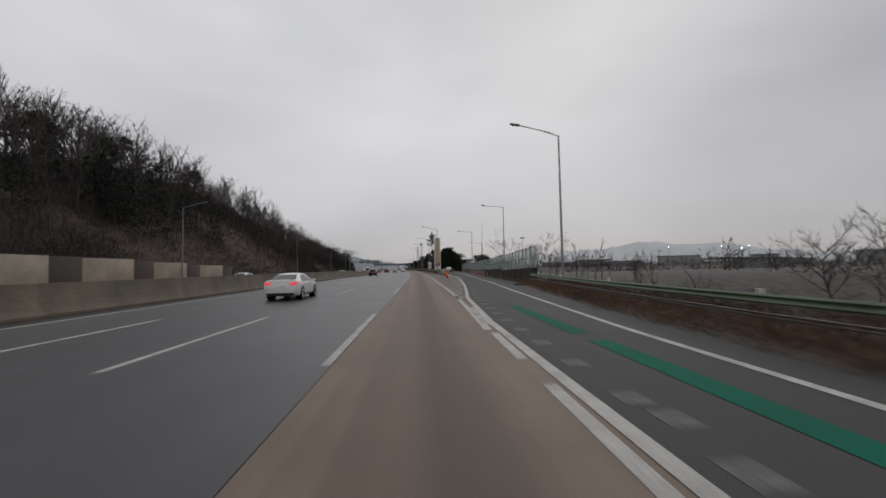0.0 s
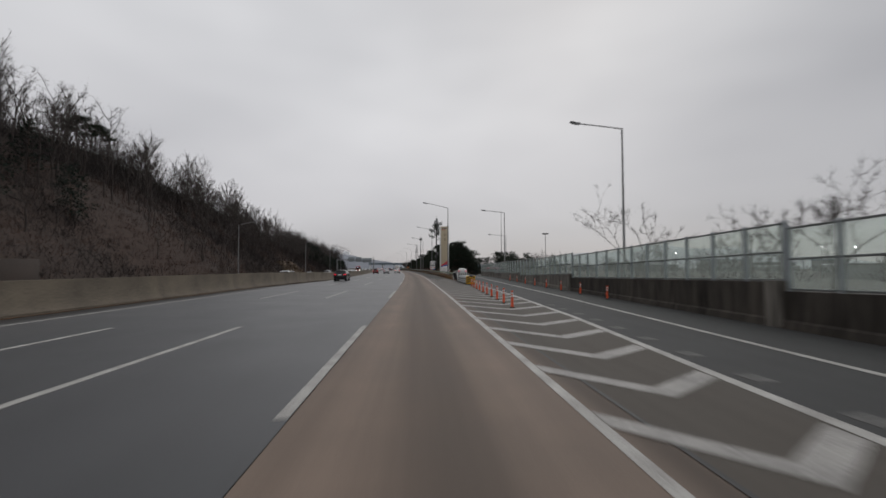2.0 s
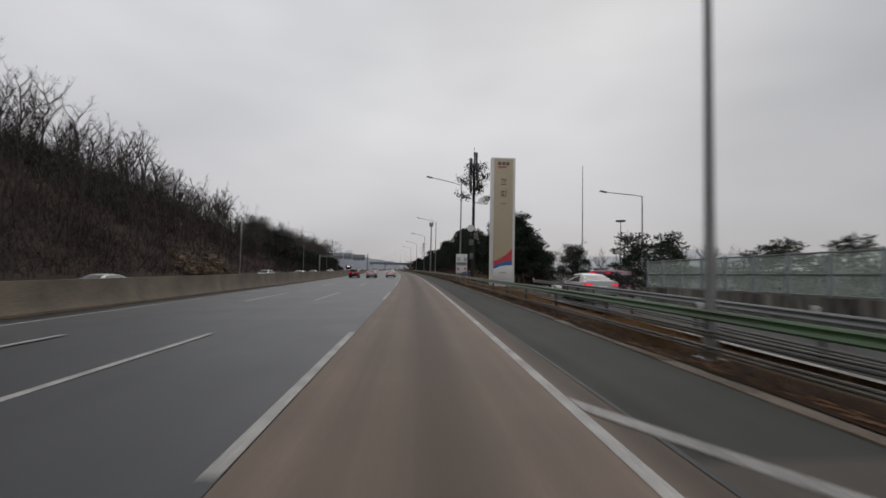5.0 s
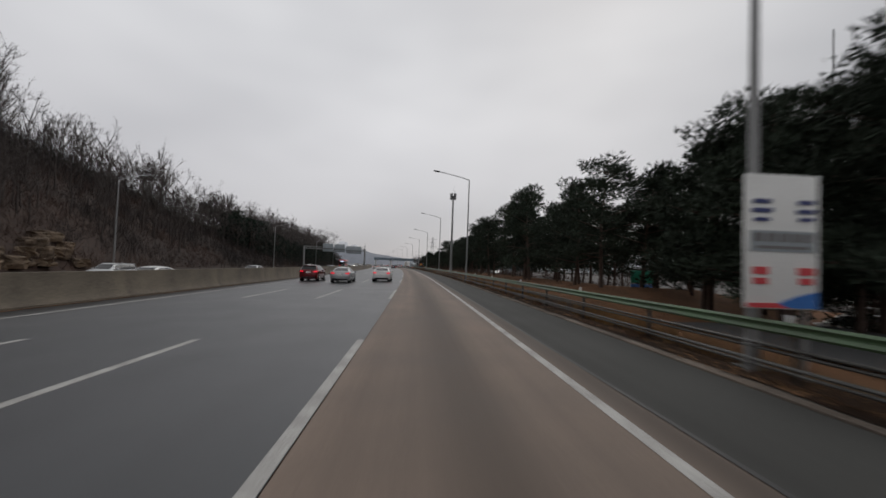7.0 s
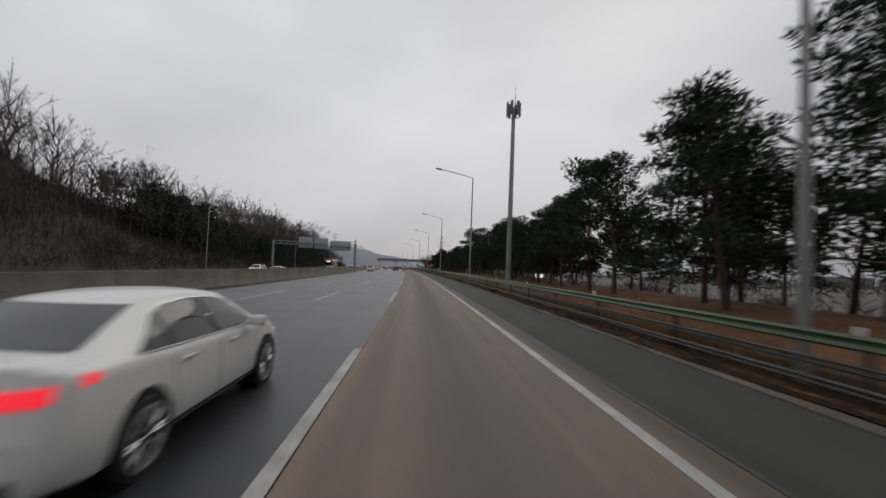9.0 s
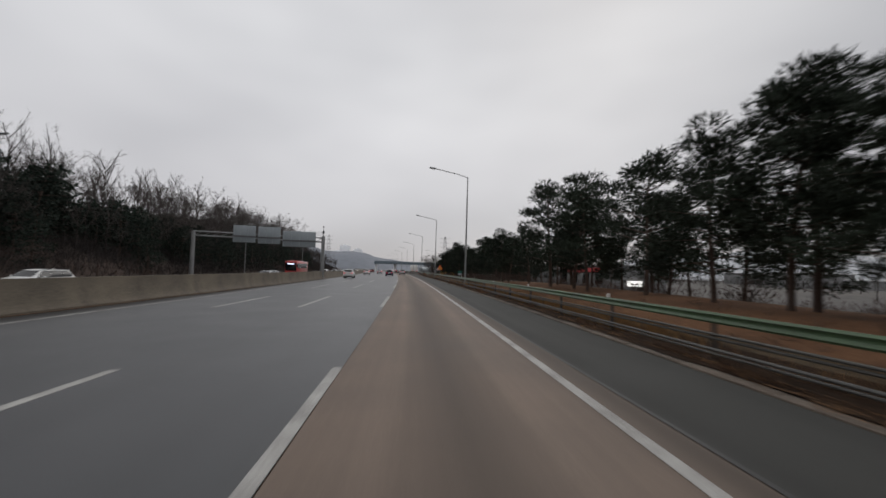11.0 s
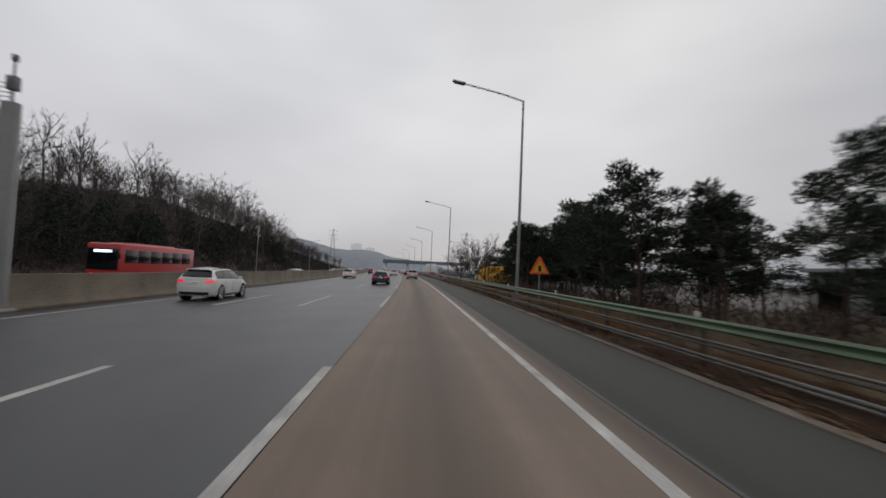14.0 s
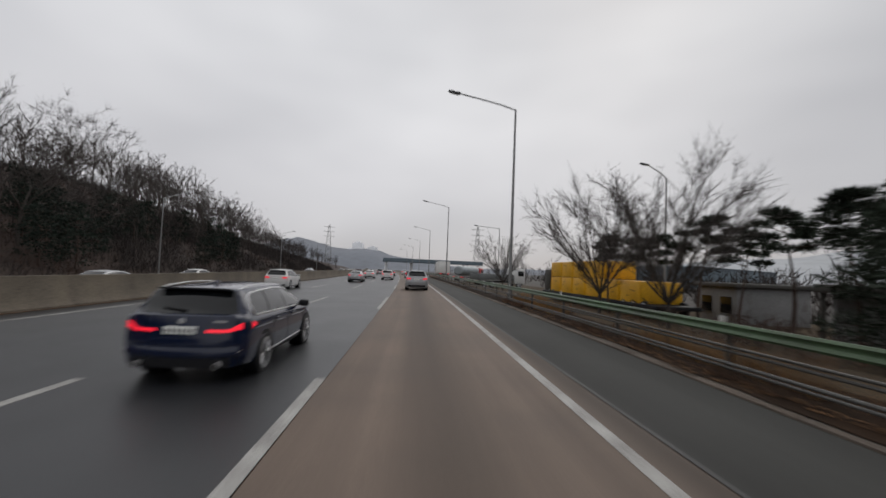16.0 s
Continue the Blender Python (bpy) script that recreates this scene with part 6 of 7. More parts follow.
def gnarled_tree(seed, h, open_=0.62, levels=6, rise=0.22, tw=0.02, first=0.24):
    """A spreading leafless tree that forks again and again, with fine twigs at the ends."""
    rng = np.random.default_rng(seed)
    WV, WF, TV, TF = [], [], [], []

    def grow(p, d, ln, r, lv):
        for k in range(2):
            d = d + rng.normal(0, 0.16, 3) + np.array((0, 0, rise * 0.3))
            d /= np.linalg.norm(d)
            e = p + d * ln * 0.5
            seg_tube(WV, WF, p, e, r, r * 0.86, 5 if lv < 2 else 3)
            p, r = e, r * 0.86
            if lv >= 2:
                for q in range(5 if lv >= levels - 2 else 6):
                    t = d + rng.normal(0, 0.75, 3) + np.array((0, 0, rise * 0.6))
                    sliver(TV, TF, p - d * ln * 0.5 * rng.random(), t, h * rng.uniform(0.04, 0.08), tw, rng)
        if lv >= levels:
            for q in range(11):
                t = d + rng.normal(0, 0.75, 3) + np.array((0, 0, rise * 0.5))
                sliver(TV, TF, p, t, h * rng.uniform(0.035, 0.09), tw * 0.8, rng)
            return
        turn = rng.normal(size=3)
        turn -= d * (turn @ d)
        turn /= np.linalg.norm(turn)
        n = 3 if lv in (0, 2) else 2
        for k in range(n):
            a = 2 * math.pi * k / n
            side = turn * math.cos(a) + np.cross(d, turn) * math.sin(a)
            nd = d + side * open_ * rng.uniform(0.6, 1.2) + np.array((0, 0, rise * 0.6))
            grow(p, nd / np.linalg.norm(nd), ln * rng.uniform(0.55, 0.98), r * 0.68, lv + (1 if rng.random() < 0.85 or lv >= levels - 1 else 2))

    grow(np.zeros(3), np.array((0, 0, 1.0)), h * first, h * 0.014, 0)
    return np.array(WV), np.array(WF), np.array(TV), np.array(TF)


def vase_tree(seed, h):
    """A leafless tree whose stems fan out from a low fork, with many fine upright twigs."""
    rng = np.random.default_rng(seed)
    WV, WF, TV, TF = [], [], [], []
    fork = np.array((0.0, 0.0, 0.16 * h))
    r = 0.015 * h
    seg_tube(WV, WF, np.zeros(3), fork, r, r * 0.85, 6)
    for i in range(11):
        a = i * 2.4 + rng.normal(0, 0.25)
        out = 0.2 + 0.8 * (i + rng.random()) / 11
        d = np.array((out * math.cos(a), out * math.sin(a), 1.0))
        p, rr = fork, r * 0.5
        ln = h * (0.8 - 0.16 * out) / 5
        for k in range(5):
            d = d / np.linalg.norm(d) + rng.normal(0, 0.09, 3) + np.array((0, 0, 0.05))
            e = p + d / np.linalg.norm(d) * ln
            seg_tube(WV, WF, p, e, rr, rr * 0.76, 4)
            for j in range(4 if k else 1):
                b = p + (e - p) * rng.random()
                dd = d + rng.normal(0, 0.38, 3) + np.array((0.3 * math.cos(a), 0.3 * math.sin(a), 0.25))
                dd /= np.linalg.norm(dd)
                l2 = h * rng.uniform(0.14, 0.26)
                seg_tube(WV, WF, b, b + dd * l2, rr * 0.42, rr * 0.16, 3)
                for q in range(5):
                    b3 = b + dd * l2 * rng.uniform(0.25, 1.0)
                    d3 = dd + rng.normal(0, 0.35, 3) + np.array((0, 0, 0.2))
                    d3 /= np.linalg.norm(d3)
                    l3 = h * rng.uniform(0.07, 0.13)
                    sliver(TV, TF, b3, d3, l3, 0.012, rng)
                    for w in range(6):
                        sliver(TV, TF, b3 + d3 * l3 * rng.random(), d3 + rng.normal(0, 0.4, 3), l3 * rng.uniform(0.5, 0.9), 0.007, rng)
            p, rr = e, rr * 0.76
    return np.array(WV), np.array(WF), np.array(TV), np.array(TF)


def pine_tree(seed, h, bare=0.3, spread=0.34, clumps=30, needles=200, flat=0.45, size=1.0, wide=0.06):
    """A pine: a bent trunk with limbs, and flattened clumps of needles."""
    rng = np.random.default_rng(seed)
    WV, WF, NV, NF = [], [], [], []
    lean = rng.normal(0, 0.05, 2)
    pts = [np.array((lean[0] * h * u * u + 0.12 * math.sin(5 * u + seed), lean[1] * h * u * u + 0.12 * math.cos(4 * u + seed), h * 0.95 * u)) for u in np.linspace(0, 1, 8)]
    r = 0.017 * h
    for k in range(7):
        seg_tube(WV, WF, pts[k], pts[k + 1], r * (1 - k / 8.0), r * (1 - (k + 1) / 8.0), 6)
    for i in range(clumps):
        u = bare + (1 - bare) * ((i + rng.random()) / clumps)
        f = u * 7
        k = min(6, int(f))
        base = pts[k] + (pts[k + 1] - pts[k]) * (f - k)
        a = i * 2.4 + rng.normal(0, 0.4)
        prof = 1.0 - 0.75 * max(0, (u - bare) / (1 - bare)) ** 1.6
        ln = spread * h * prof * rng.uniform(0.35, 1.1)
        d = np.array((math.cos(a), math.sin(a), rng.uniform(-0.05, 0.4)))
        c = base + d * ln
        seg_tube(WV, WF, base, c, r * 0.3, r * 0.1, 3)
        R = size * rng.uniform(0.75, 1.3)
        for q in range(needles):
            o = rng.normal(0, 1, 3)
            o *= 0.95 * rng.random() ** 0.45 / (np.linalg.norm(o) + 1e-6) * np.array((R, R, R * flat))
            t = o / (np.linalg.norm(o) + 1e-6) + np.array((0, 0, 0.6)) + rng.normal(0, 0.5, 3)
            sliver(NV, NF, c + o, t, rng.uniform(0.2, 0.36), wide, rng)
    return np.array(WV), np.array(WF), np.array(NV), np.array(NF)


def tree_meshes(name, data, bark, leaf):
    WV, WF, TV, TF = data
    return tri_mesh(name + "_trunk", WV, WF, bark), tri_mesh(name + "_crown", TV, TF, leaf)


def plant(name, meshes, m, label, category, group):
    ob = thing(name, m, label, category, group)
    for nm, me in zip(("trunk", "crown"), meshes):
        o = new(nm, me)
        o.parent = ob
    return ob


def stand(data_list, spots, name, label, mats):
    """Many far trees joined into one wood."""
    for which, nm, mm in ((0, "trunks", mats[0]), (2, "crowns", mats[1])):
        vs, fs, off = [], [], 0
        for k, (x, y, z, s, a) in enumerate(spots):
            d = data_list[k % len(data_list)]
            V, F = d[which], d[which + 1]
            ca, sa = math.cos(a) * s, math.sin(a) * s
            W = np.empty_like(V)
            W[:, 0], W[:, 1], W[:, 2] = V[:, 0] * ca - V[:, 1] * sa + x, V[:, 0] * sa + V[:, 1] * ca + y, V[:, 2] * s + z
            vs.append(W)
            fs.append(F + off)
            off += len(V)
        me = tri_mesh(name + "_" + nm, np.concatenate(vs), np.concatenate(fs), mm)
        if which == 0:
            top = new(name, me)
            tagged(top, label, "woods", kind="stuff")
        else:
            o = new("crowns", me)
            o.parent = top


rt = random.Random(11)
bare_near = [bare_tree(20 + k, 9.0, 0.95, 12, 8, 12, 0.9, 0.012) for k in range(4)]
bare_far = [bare_tree(40 + k, 10.5, 0.74, 7, 4, 10, 1.5, 0.019) for k in range(6)]
bare_thin = [bare_tree(50 + k, 10.0, 0.7, 6, 3, 8, 1.5, 0.028) for k in range(4)]
def bush(seed, n, tw=0.028):
    rng = np.random.default_rng(seed)
    WV, WF, TV, TF = [], [], [], []
    for k in range(4):
        a = k * 1.6 + rng.random()
        seg_tube(WV, WF, (0, 0, 0), (0.5 * math.cos(a), 0.5 * math.sin(a), 1.1), 0.03, 0.01, 3)
    for k in range(n):
        o = rng.normal(0, 0.55, 3) * np.array((1.3, 1.3, 0.6)) + np.array((0, 0, 0.8))
        sliver(TV, TF, o, np.array((o[0], o[1], 1.2)) + rng.normal(0, 0.7, 3), rng.uniform(0.3, 0.75), tw, rng)
    return np.array(WV), np.array(WF), np.array(TV), np.array(TF)


brush = [bush(60 + k, 150) for k in range(4)]
low_brush = [bush(66 + k, 37, 0.034) for k in range(3)]
pines = [pine_tree(80 + k, 9.0, 0.16 + 0.06 * (k % 3), 0.34, 33, 190, 0.5, 0.92, 0.05) for k in range(7)]
back_pines = [pine_tree(200 + k, 9.0, 0.15 + 0.06 * (k % 3), 0.35, 30, 100, 0.5, 1.05, 0.08) for k in range(4)]
umbrella = [pine_tree(95 + k, 6.4, 0.66, 0.24, 12, 230, 0.3, 0.6, 0.035) for k in range(3)]
conifers = [pine_tree(110 + k, 9.0, 0.06, 0.33, 38, 27, 0.5, 1.0, 0.17) for k in range(3)]

M_near = [tree_meshes("bare", d, M_BARK, M_TWIG) for d in bare_near]
M_gnarl = [tree_meshes("gnarled", gnarled_tree(140 + k, 10.5, 0.72, 5, 0.22, 0.012), M_BARK, M_TWIG) for k in range(4)]
M_tall = [tree_meshes("tall_bare", bare_tree(150 + k, 11.5, 0.7, 10, 6, 10, 1.6, 0.011), M_BARK, M_TWIG) for k in range(3)]
M_pine = [tree_meshes("pine", d, M_BARKP, M_NEEDLE) for d in pines]
M_back = [tree_meshes("back_pine", d, M_BARKP, M_NEEDLE) for d in back_pines]
M_umb = [tree_meshes("umbrella", d, M_BARKP, M_NEEDLE) for d in umbrella]
M_con = [tree_meshes("conifer", d, M_BARKP, M_NEEDLED) for d in conifers]


def spot_of(rng, x, y, s):
    p = P(x, y, ground_z(x, y) - 0.1, False)
    return (p.x, p.y, p.z, s, rng.uniform(0, 6.28))


def spot(x, y, s):
    return spot_of(rt, x, y, s)


# the wood on the hillside
spots = []
for k in range(1060):
    y = -40 + 560 * rt.random() ** 1.25
    low_in = smooth(95, 150, y)
    x = -50 - 34 * rt.random() if rt.random() > 0.05 + 0.6 * low_in else -37.5 - 16 * rt.random()
    if y < -x - 34:
        continue
    grown = spot(x, y, rt.uniform(0.8, 1.3) * (0.72 if x > -50 else 1.1 if 50 < y < 125 else 0.95 if y < 240 else 1.0))
    if k % 8:
        spots.append(grown)
for k in range(130):
    y = rt.uniform(470, 700)
    spots.append(spot(-37 - 40 * rt.random(), y, rt.uniform(0.6, 1.0)))
stand(bare_far, spots, "hillside_wood", "leafless grey brown wood on the hillside", (M_STEM, M_TWIG))
# thin dry stems and saplings all over the slope
rng_u = np.random.default_rng(31)
groups = ([], [])
for k in range(62000):
    y = -40 + 640 * rng_u.random() ** 1.1
    x = -34.3 - 46 * rng_u.random() ** 1.1
    if y < -x - 34:
        continue
    p = P(x, y, ground_z(x, y) - 0.1, False)
    v = noise.noise((x * 0.07, y * 0.05, 1.0)) + 0.6 * noise.noise((x * 0.22, y * 0.16, 4.0)) + (0.35 if y > 250 else 0.0) + (0.5 if y < 52 and x < -37 else 0.0) + 0.15 * rng_u.normal()
    groups[1 if v > 0.0 or (x < -58 and 60 < y < 250) else 0].append((p.x, p.y, p.z, (0.55 + 0.8 * rng_u.random() ** 2 + 2.2 * max(0.0, v)) * (1.0 + 0.7 * smooth(110, 150, y) * (1 - smooth(260, 320, y))) * (1.0 + 1.5 * smooth(52, 62, -x) * smooth(55, 90, y) * (1 - smooth(230, 260, y)))))
for pts, mm, nm in zip(groups, (M_BRUSH, M_THICKET), ("hillside_brush", "hillside_thicket")):
    clump = np.repeat(np.array(pts), 6, axis=0)
    n_u = len(clump)
    foot = clump[:, :3] + rng_u.normal(0, 0.4, (n_u, 3)) * np.array((1, 1, 0.05))
    lean = rng_u.normal(0, 0.45, (n_u, 3)) + np.array((0, 0, 1.0))
    lean /= np.linalg.norm(lean, axis=1)[:, None]
    tip = foot + lean * (clump[:, 3] * rng_u.uniform(0.5, 1.3, n_u))[:, None]
    side = np.cross(lean, rng_u.normal(size=(n_u, 3)))
    side /= np.linalg.norm(side, axis=1)[:, None]
    half = (0.014 + 0.026 * rng_u.random(n_u))[:, None]
    verts = np.stack((foot - side * half, foot + side * half, tip), axis=1).reshape(-1, 3)
    under = new(nm, tri_mesh(nm, verts, np.arange(3 * n_u).reshape(-1, 3), mm))
    tagged(under, "dry brown brush covering the slope" if mm is M_BRUSH else "dark dense thicket on the slope", "brush", kind="stuff")
# trees that stand out on the slope and the skyline
rp = random.Random(41)
for k in range(120):
    y = -20 + 4.6 * k + rt.uniform(-2, 2)
    x = rt.choice((-66, -72, -78, -58)) + rt.uniform(-3, 3)
    px, py, pz, s, a = spot(x, y, rt.uniform(1.05, 1.5))
    plant("bare_tree", rt.choice(M_tall if y < 235 else M_gnarl + M_tall), pose(px, py, pz, 0, 0, math.degrees(a)) @ Matrix.Scale(s, 4), "leafless grey tree on the hill", "tree", "bare hill trees")
for k in range(34):
    y = 288 + 4.4 * k + rt.uniform(-2, 2)
    px, py, pz, s, a = spot(-40 - rt.random() * 14, y, rt.uniform(0.95, 1.35) * (1.18 if y > 322 else 1.0))
    plant("bare_tree", rt.choice(M_gnarl), pose(px, py, pz, rt.uniform(-6, 6), rt.uniform(-6, 6), math.degrees(a)) @ Matrix.Scale(s, 4), "spreading leafless tree beside the opposite road", "tree", "bare hill trees")
for k in range(150):
    near = k < 88
    y = rt.uniform(262, 430) if near else rt.uniform(-30, 105)
    x = -35.6 - 13 * rt.random() if near else -42 - 32 * rt.random()
    if y < -x - 34:
        continue
    px, py, pz, s, a = spot(x, y, rt.uniform(0.55, 0.85) if near else rt.uniform(0.85, 1.2))
    plant("conifer_tree", rt.choice(M_con), pose(px, py, pz, 0, 0, math.degrees(a)) @ Matrix.Scale(s, 4), "dark green conifer on the slope", "tree", "conifers")
for k in range(30):
    y = 256 + 1.75 * k + rp.uniform(-1.5, 1.5)
    px, py, pz, s, a = spot_of(rp, -41 - 13 * rp.random(), y, rp.uniform(0.8, 1.12) * (1.0 if y < 290 else 0.8))
    plant("conifer_tree", rp.choice(M_con), pose(px, py, pz, 0, 0, math.degrees(a)) @ Matrix.Diagonal((s * 1.35, s * 1.35, s, 1)), "broad dark green conifer on the slope", "tree", "conifers")
for y, x in ((70, -66), (92, -64), (104, -70), (122, -62), (60, -72), (140, -68), (84, -74)):
    px, py, pz, s, a = spot(x, y, 0.7)
    plant("pine_tree", rt.choice(M_umb), pose(px, py, pz, 0, 0, math.degrees(a)) @ Matrix.Scale(1.6, 4), "dark pine standing out on the ridge", "tree", "ridge pines")
# the row of pines along the road
rp = random.Random(77)
row_spots = [(11.8, 148 + 4.0 * k) for k in range(44)] + [(16.0, 150 + 4.6 * k) for k in range(17)] + [(16.3, 229 + 4.6 * k) for k in range(20)] + [(20.5, 150 + 5.0 * k) for k in range(13)] + [(21.0, 232 + 8.0 * k) for k in range(9)] + [(13.8, 147 + 3.0 * k) for k in range(6)] + [(13.8, 279 + 4.6 * k) for k in range(5)] + [(13.9, 213 + 3.4 * k) for k in range(7)]
for x, y in row_spots:
    row = 0 if x < 14 else 1
    x, y = x + rp.uniform(-1.3, 1.3), y + rp.uniform(-1.6, 1.6)
    tall = lerp(((148, 0.95), (158, 0.92), (166, 0.76), (172, 0.82), (178, 1.0), (185, 1.06), (200, 0.9), (215, 0.72), (223, 0.74), (234, 0.82), (246, 0.84), (250, 0.84), (254, 0.7), (258, 0.62), (264, 0.58), (266, 0.34), (269.5, 0.34), (271.5, 0.64), (277, 0.66), (282, 0.7), (286, 0.7), (292, 0.6), (298, 0.62), (305, 0.69), (316, 0.8), (323, 0.82)), y)
    px, py, pz, s, a = spot_of(rp, x, y, tall * rp.uniform(0.84, 1.06) * (0.98 if row == 0 else 0.86))
    plant("pine_tree", rp.choice(M_pine if row == 0 else M_back), pose(px, py, pz, rp.uniform(-3, 3), rp.uniform(-3, 3), math.degrees(a)) @ Matrix.Scale(s, 4), "dark green pine with a bare lower trunk", "tree", "pines along the road")
for k in range(13):
    y = 313 + 20 * (k + rt.random()) / 13
    x = max(12.2, 1.1 * (y - 320.6) + 3.2) + rt.uniform(0, 5.5)
    px, py, pz, s, a = spot(x, y, 0.72 * rt.uniform(0.85, 1.15))
    plant("pine_tree", rt.choice(M_pine), pose(px, py, pz, rt.uniform(-3, 3), rt.uniform(-3, 3), math.degrees(a)) @ Matrix.Scale(s, 4), "dark green pine with a bare lower trunk", "tree", "pines along the road")
for x, y, s in ((10.9, 298.3, 0.74), (9.6, 311.5, 0.6), (14.6, 251.5, 0.6), (13.4, 255.5, 0.52), (15.5, 257.5, 0.6)):
    px, py, pz, q, a = spot_of(rp, x, y, s)
    plant("pine_tree", rp.choice(M_pine), pose(px, py, pz, 0, 0, math.degrees(a)) @ Matrix.Scale(s, 4), "dark green pine at the edge of the verge", "tree", "pines along the road")
for x, y, s in ((15.4, 150.5, 0.98), (17.2, 151.5, 0.9), (18.6, 153.5, 0.72), (14.2, 154, 0.9), (22.3, 135.8, 0.82), (24.5, 133.5, 0.8), (26, 137, 0.75), (28.5, 150, 0.6), (18.5, 112, 0.55), (21, 118, 0.6), (24, 122, 0.6), (28, 116, 0.55), (20, 160, 0.75), (31, 172, 0.8), (36, 160, 0.7), (27, 128, 0.6), (33, 146, 0.7)):
    px, py, pz, q, a = spot(x, y, s)
    plant("pine_tree", rt.choice(M_back), pose(px, py, pz, 0, 0, math.degrees(a)) @ Matrix.Scale(s, 4), "dark green pine in the rest area", "tree", "rest area pines")
for x, y, s in ((13.5, 347.0, 0.8), (15.0, 345.0, 0.78), (16.4, 342.8, 0.92), (16.9, 340.6, 0.76), (16.9, 337.8, 0.88), (16.4, 334.8, 0.93)):
    px, py, pz, q, a = spot(x, y, s)
    plant("pine_tree", rt.choice(M_umb), pose(px, py, pz, 0, 0, math.degrees(a)) @ Matrix.Scale(s, 4), "slender pine with an umbrella crown", "tree", "slender pines")
vase = [tree_meshes("vase_tree", vase_tree(132 + k, 6.3), M_BARK, M_TWIG) for k in range(2)]
for k, (x, y, s) in enumerate(((10.05, 340.6, 0.94), (10.9, 336.6, 1.0), (12.4, 372.0, 1.0), (24.6, 359.5, 1.1))):
    px, py, pz, q, a = spot(x, y, s)
    plant("bare_tree", vase[k % 2], pose(px, py, pz, 0, 0, math.degrees(a)) @ Matrix.Scale(s, 4), "wide leafless tree with fine upright twigs", "tree", "bare roadside trees")
for x, y, s in ((16.4, 64.0, 0.66), (17.6, 50.5, 0.62), (18.8, 57.0, 0.5), (17.0, 93.0, 0.42), (20.5, 71.0, 0.45)):
    px, py, pz, q, a = spot_of(rp, x, y, s)
    plant("bare_tree", rp.choice(M_gnarl), pose(px, py, pz, 0, 0, math.degrees(a)) @ Matrix.Scale(s, 4), "leafless reddish tree close behind the noise barrier", "tree", "bare roadside trees")
for x, y, s in ((40, 168, 0.7), (43, 172, 0.75), (46, 175, 0.8), (49, 176, 0.7), (38, 176, 0.65), (35, 182, 0.7), (33, 16, 1.15), (36, 20, 1.2), (39, 17, 1.2), (42, 24, 1.2), (38, 30, 1.0), (60, 44, 0.9), (28, 165, 0.7), (34, 180, 0.8), (40, 150, 0.8)):
    px, py, pz, q, a = spot(x, y, s)
    plant("bare_tree", rt.choice(M_near), pose(px, py, pz, 0, 0, math.degrees(a)) @ Matrix.Scale(s, 4), "leafless tree behind the noise barrier", "tree", "bare roadside trees")
# low dry brush on the verges and far scrub on the plain
verge = []
for k in range(620):
    y = rt.uniform(-30, 34)
    verge.append(spot(lerp(RAIL_A, y) + 0.5 + 5 * rt.random() ** 2, y, rt.uniform(0.25, 0.55)))
for k in range(500):
    y = rt.uniform(95, 400)
    verge.append(spot(7.3 + 4 * rt.random(), y, rt.uniform(0.05, 0.16)))
for k in range(240):
    y = rt.uniform(148, 303)
    verge.append(spot(rt.uniform(16.5, 27), y, rt.uniform(0.4, 0.95)))
for k in range(330):
    y = rt.uniform(270, 336)
    verge.append(spot(rt.uniform(8.6, 16), y, rt.uniform(0.35, 0.8)))
stand(low_brush, verge, "verge_scrub", "low dry brown scrub on the verge", (M_BARK, M_BRUSH))
rust = []
for k in range(1000):
    x, y = 6.75 + 4.6 * rt.random() ** 1.4, rt.uniform(100, 345)
    px, py, pz, q, a = spot(x, y, 1.0)
    rust.append((px, py, pz, rt.uniform(0.1, 0.3), a))
for k in range(900):
    y = rt.uniform(-20, 31)
    x = lerp(RAIL_A, y) - 0.8 + 1.5 * rt.random()
    p = P(x, y, -0.15, True)
    rust.append((p.x, p.y, p.z, rt.uniform(0.22, 0.42), rt.uniform(0, 6.28)))
stand(low_brush, rust, "rail_scrub", "rusty dry grass along the guard rails", (M_BARK, M_RUST))
# tall dry grass behind the rail and fallen leaves along the kerb
rng_v = np.random.default_rng(52)
blades, leaves = [], []
for k in range(4200):
    y = 98 + 247 * rng_v.random()
    thick = noise.noise((y * 0.13, 2.0, 7.0)) + 0.5 * noise.noise((y * 0.6, 5.0, 1.0))
    if thick < -0.25 + 0.3 * rng_v.random():
        continue
    x0 = 6.88 + 1.0 * rng_v.random() ** 1.5
    for q in range(7):
        p = P(x0 + rng_v.normal(0, 0.09), y + rng_v.normal(0, 0.16), 0.0)
        h = rng_v.uniform(0.28, 0.56) * (1 + 0.6 * max(0.0, thick))
        t = p + Vector((rng_v.normal(0, 0.12), rng_v.normal(0, 0.12), h))
        w = 0.012 + 0.014 * rng_v.random()
        blades += [(p.x - w, p.y - w, p.z), (p.x + w, p.y + w, p.z), (t.x, t.y, t.z)]
tufts = []
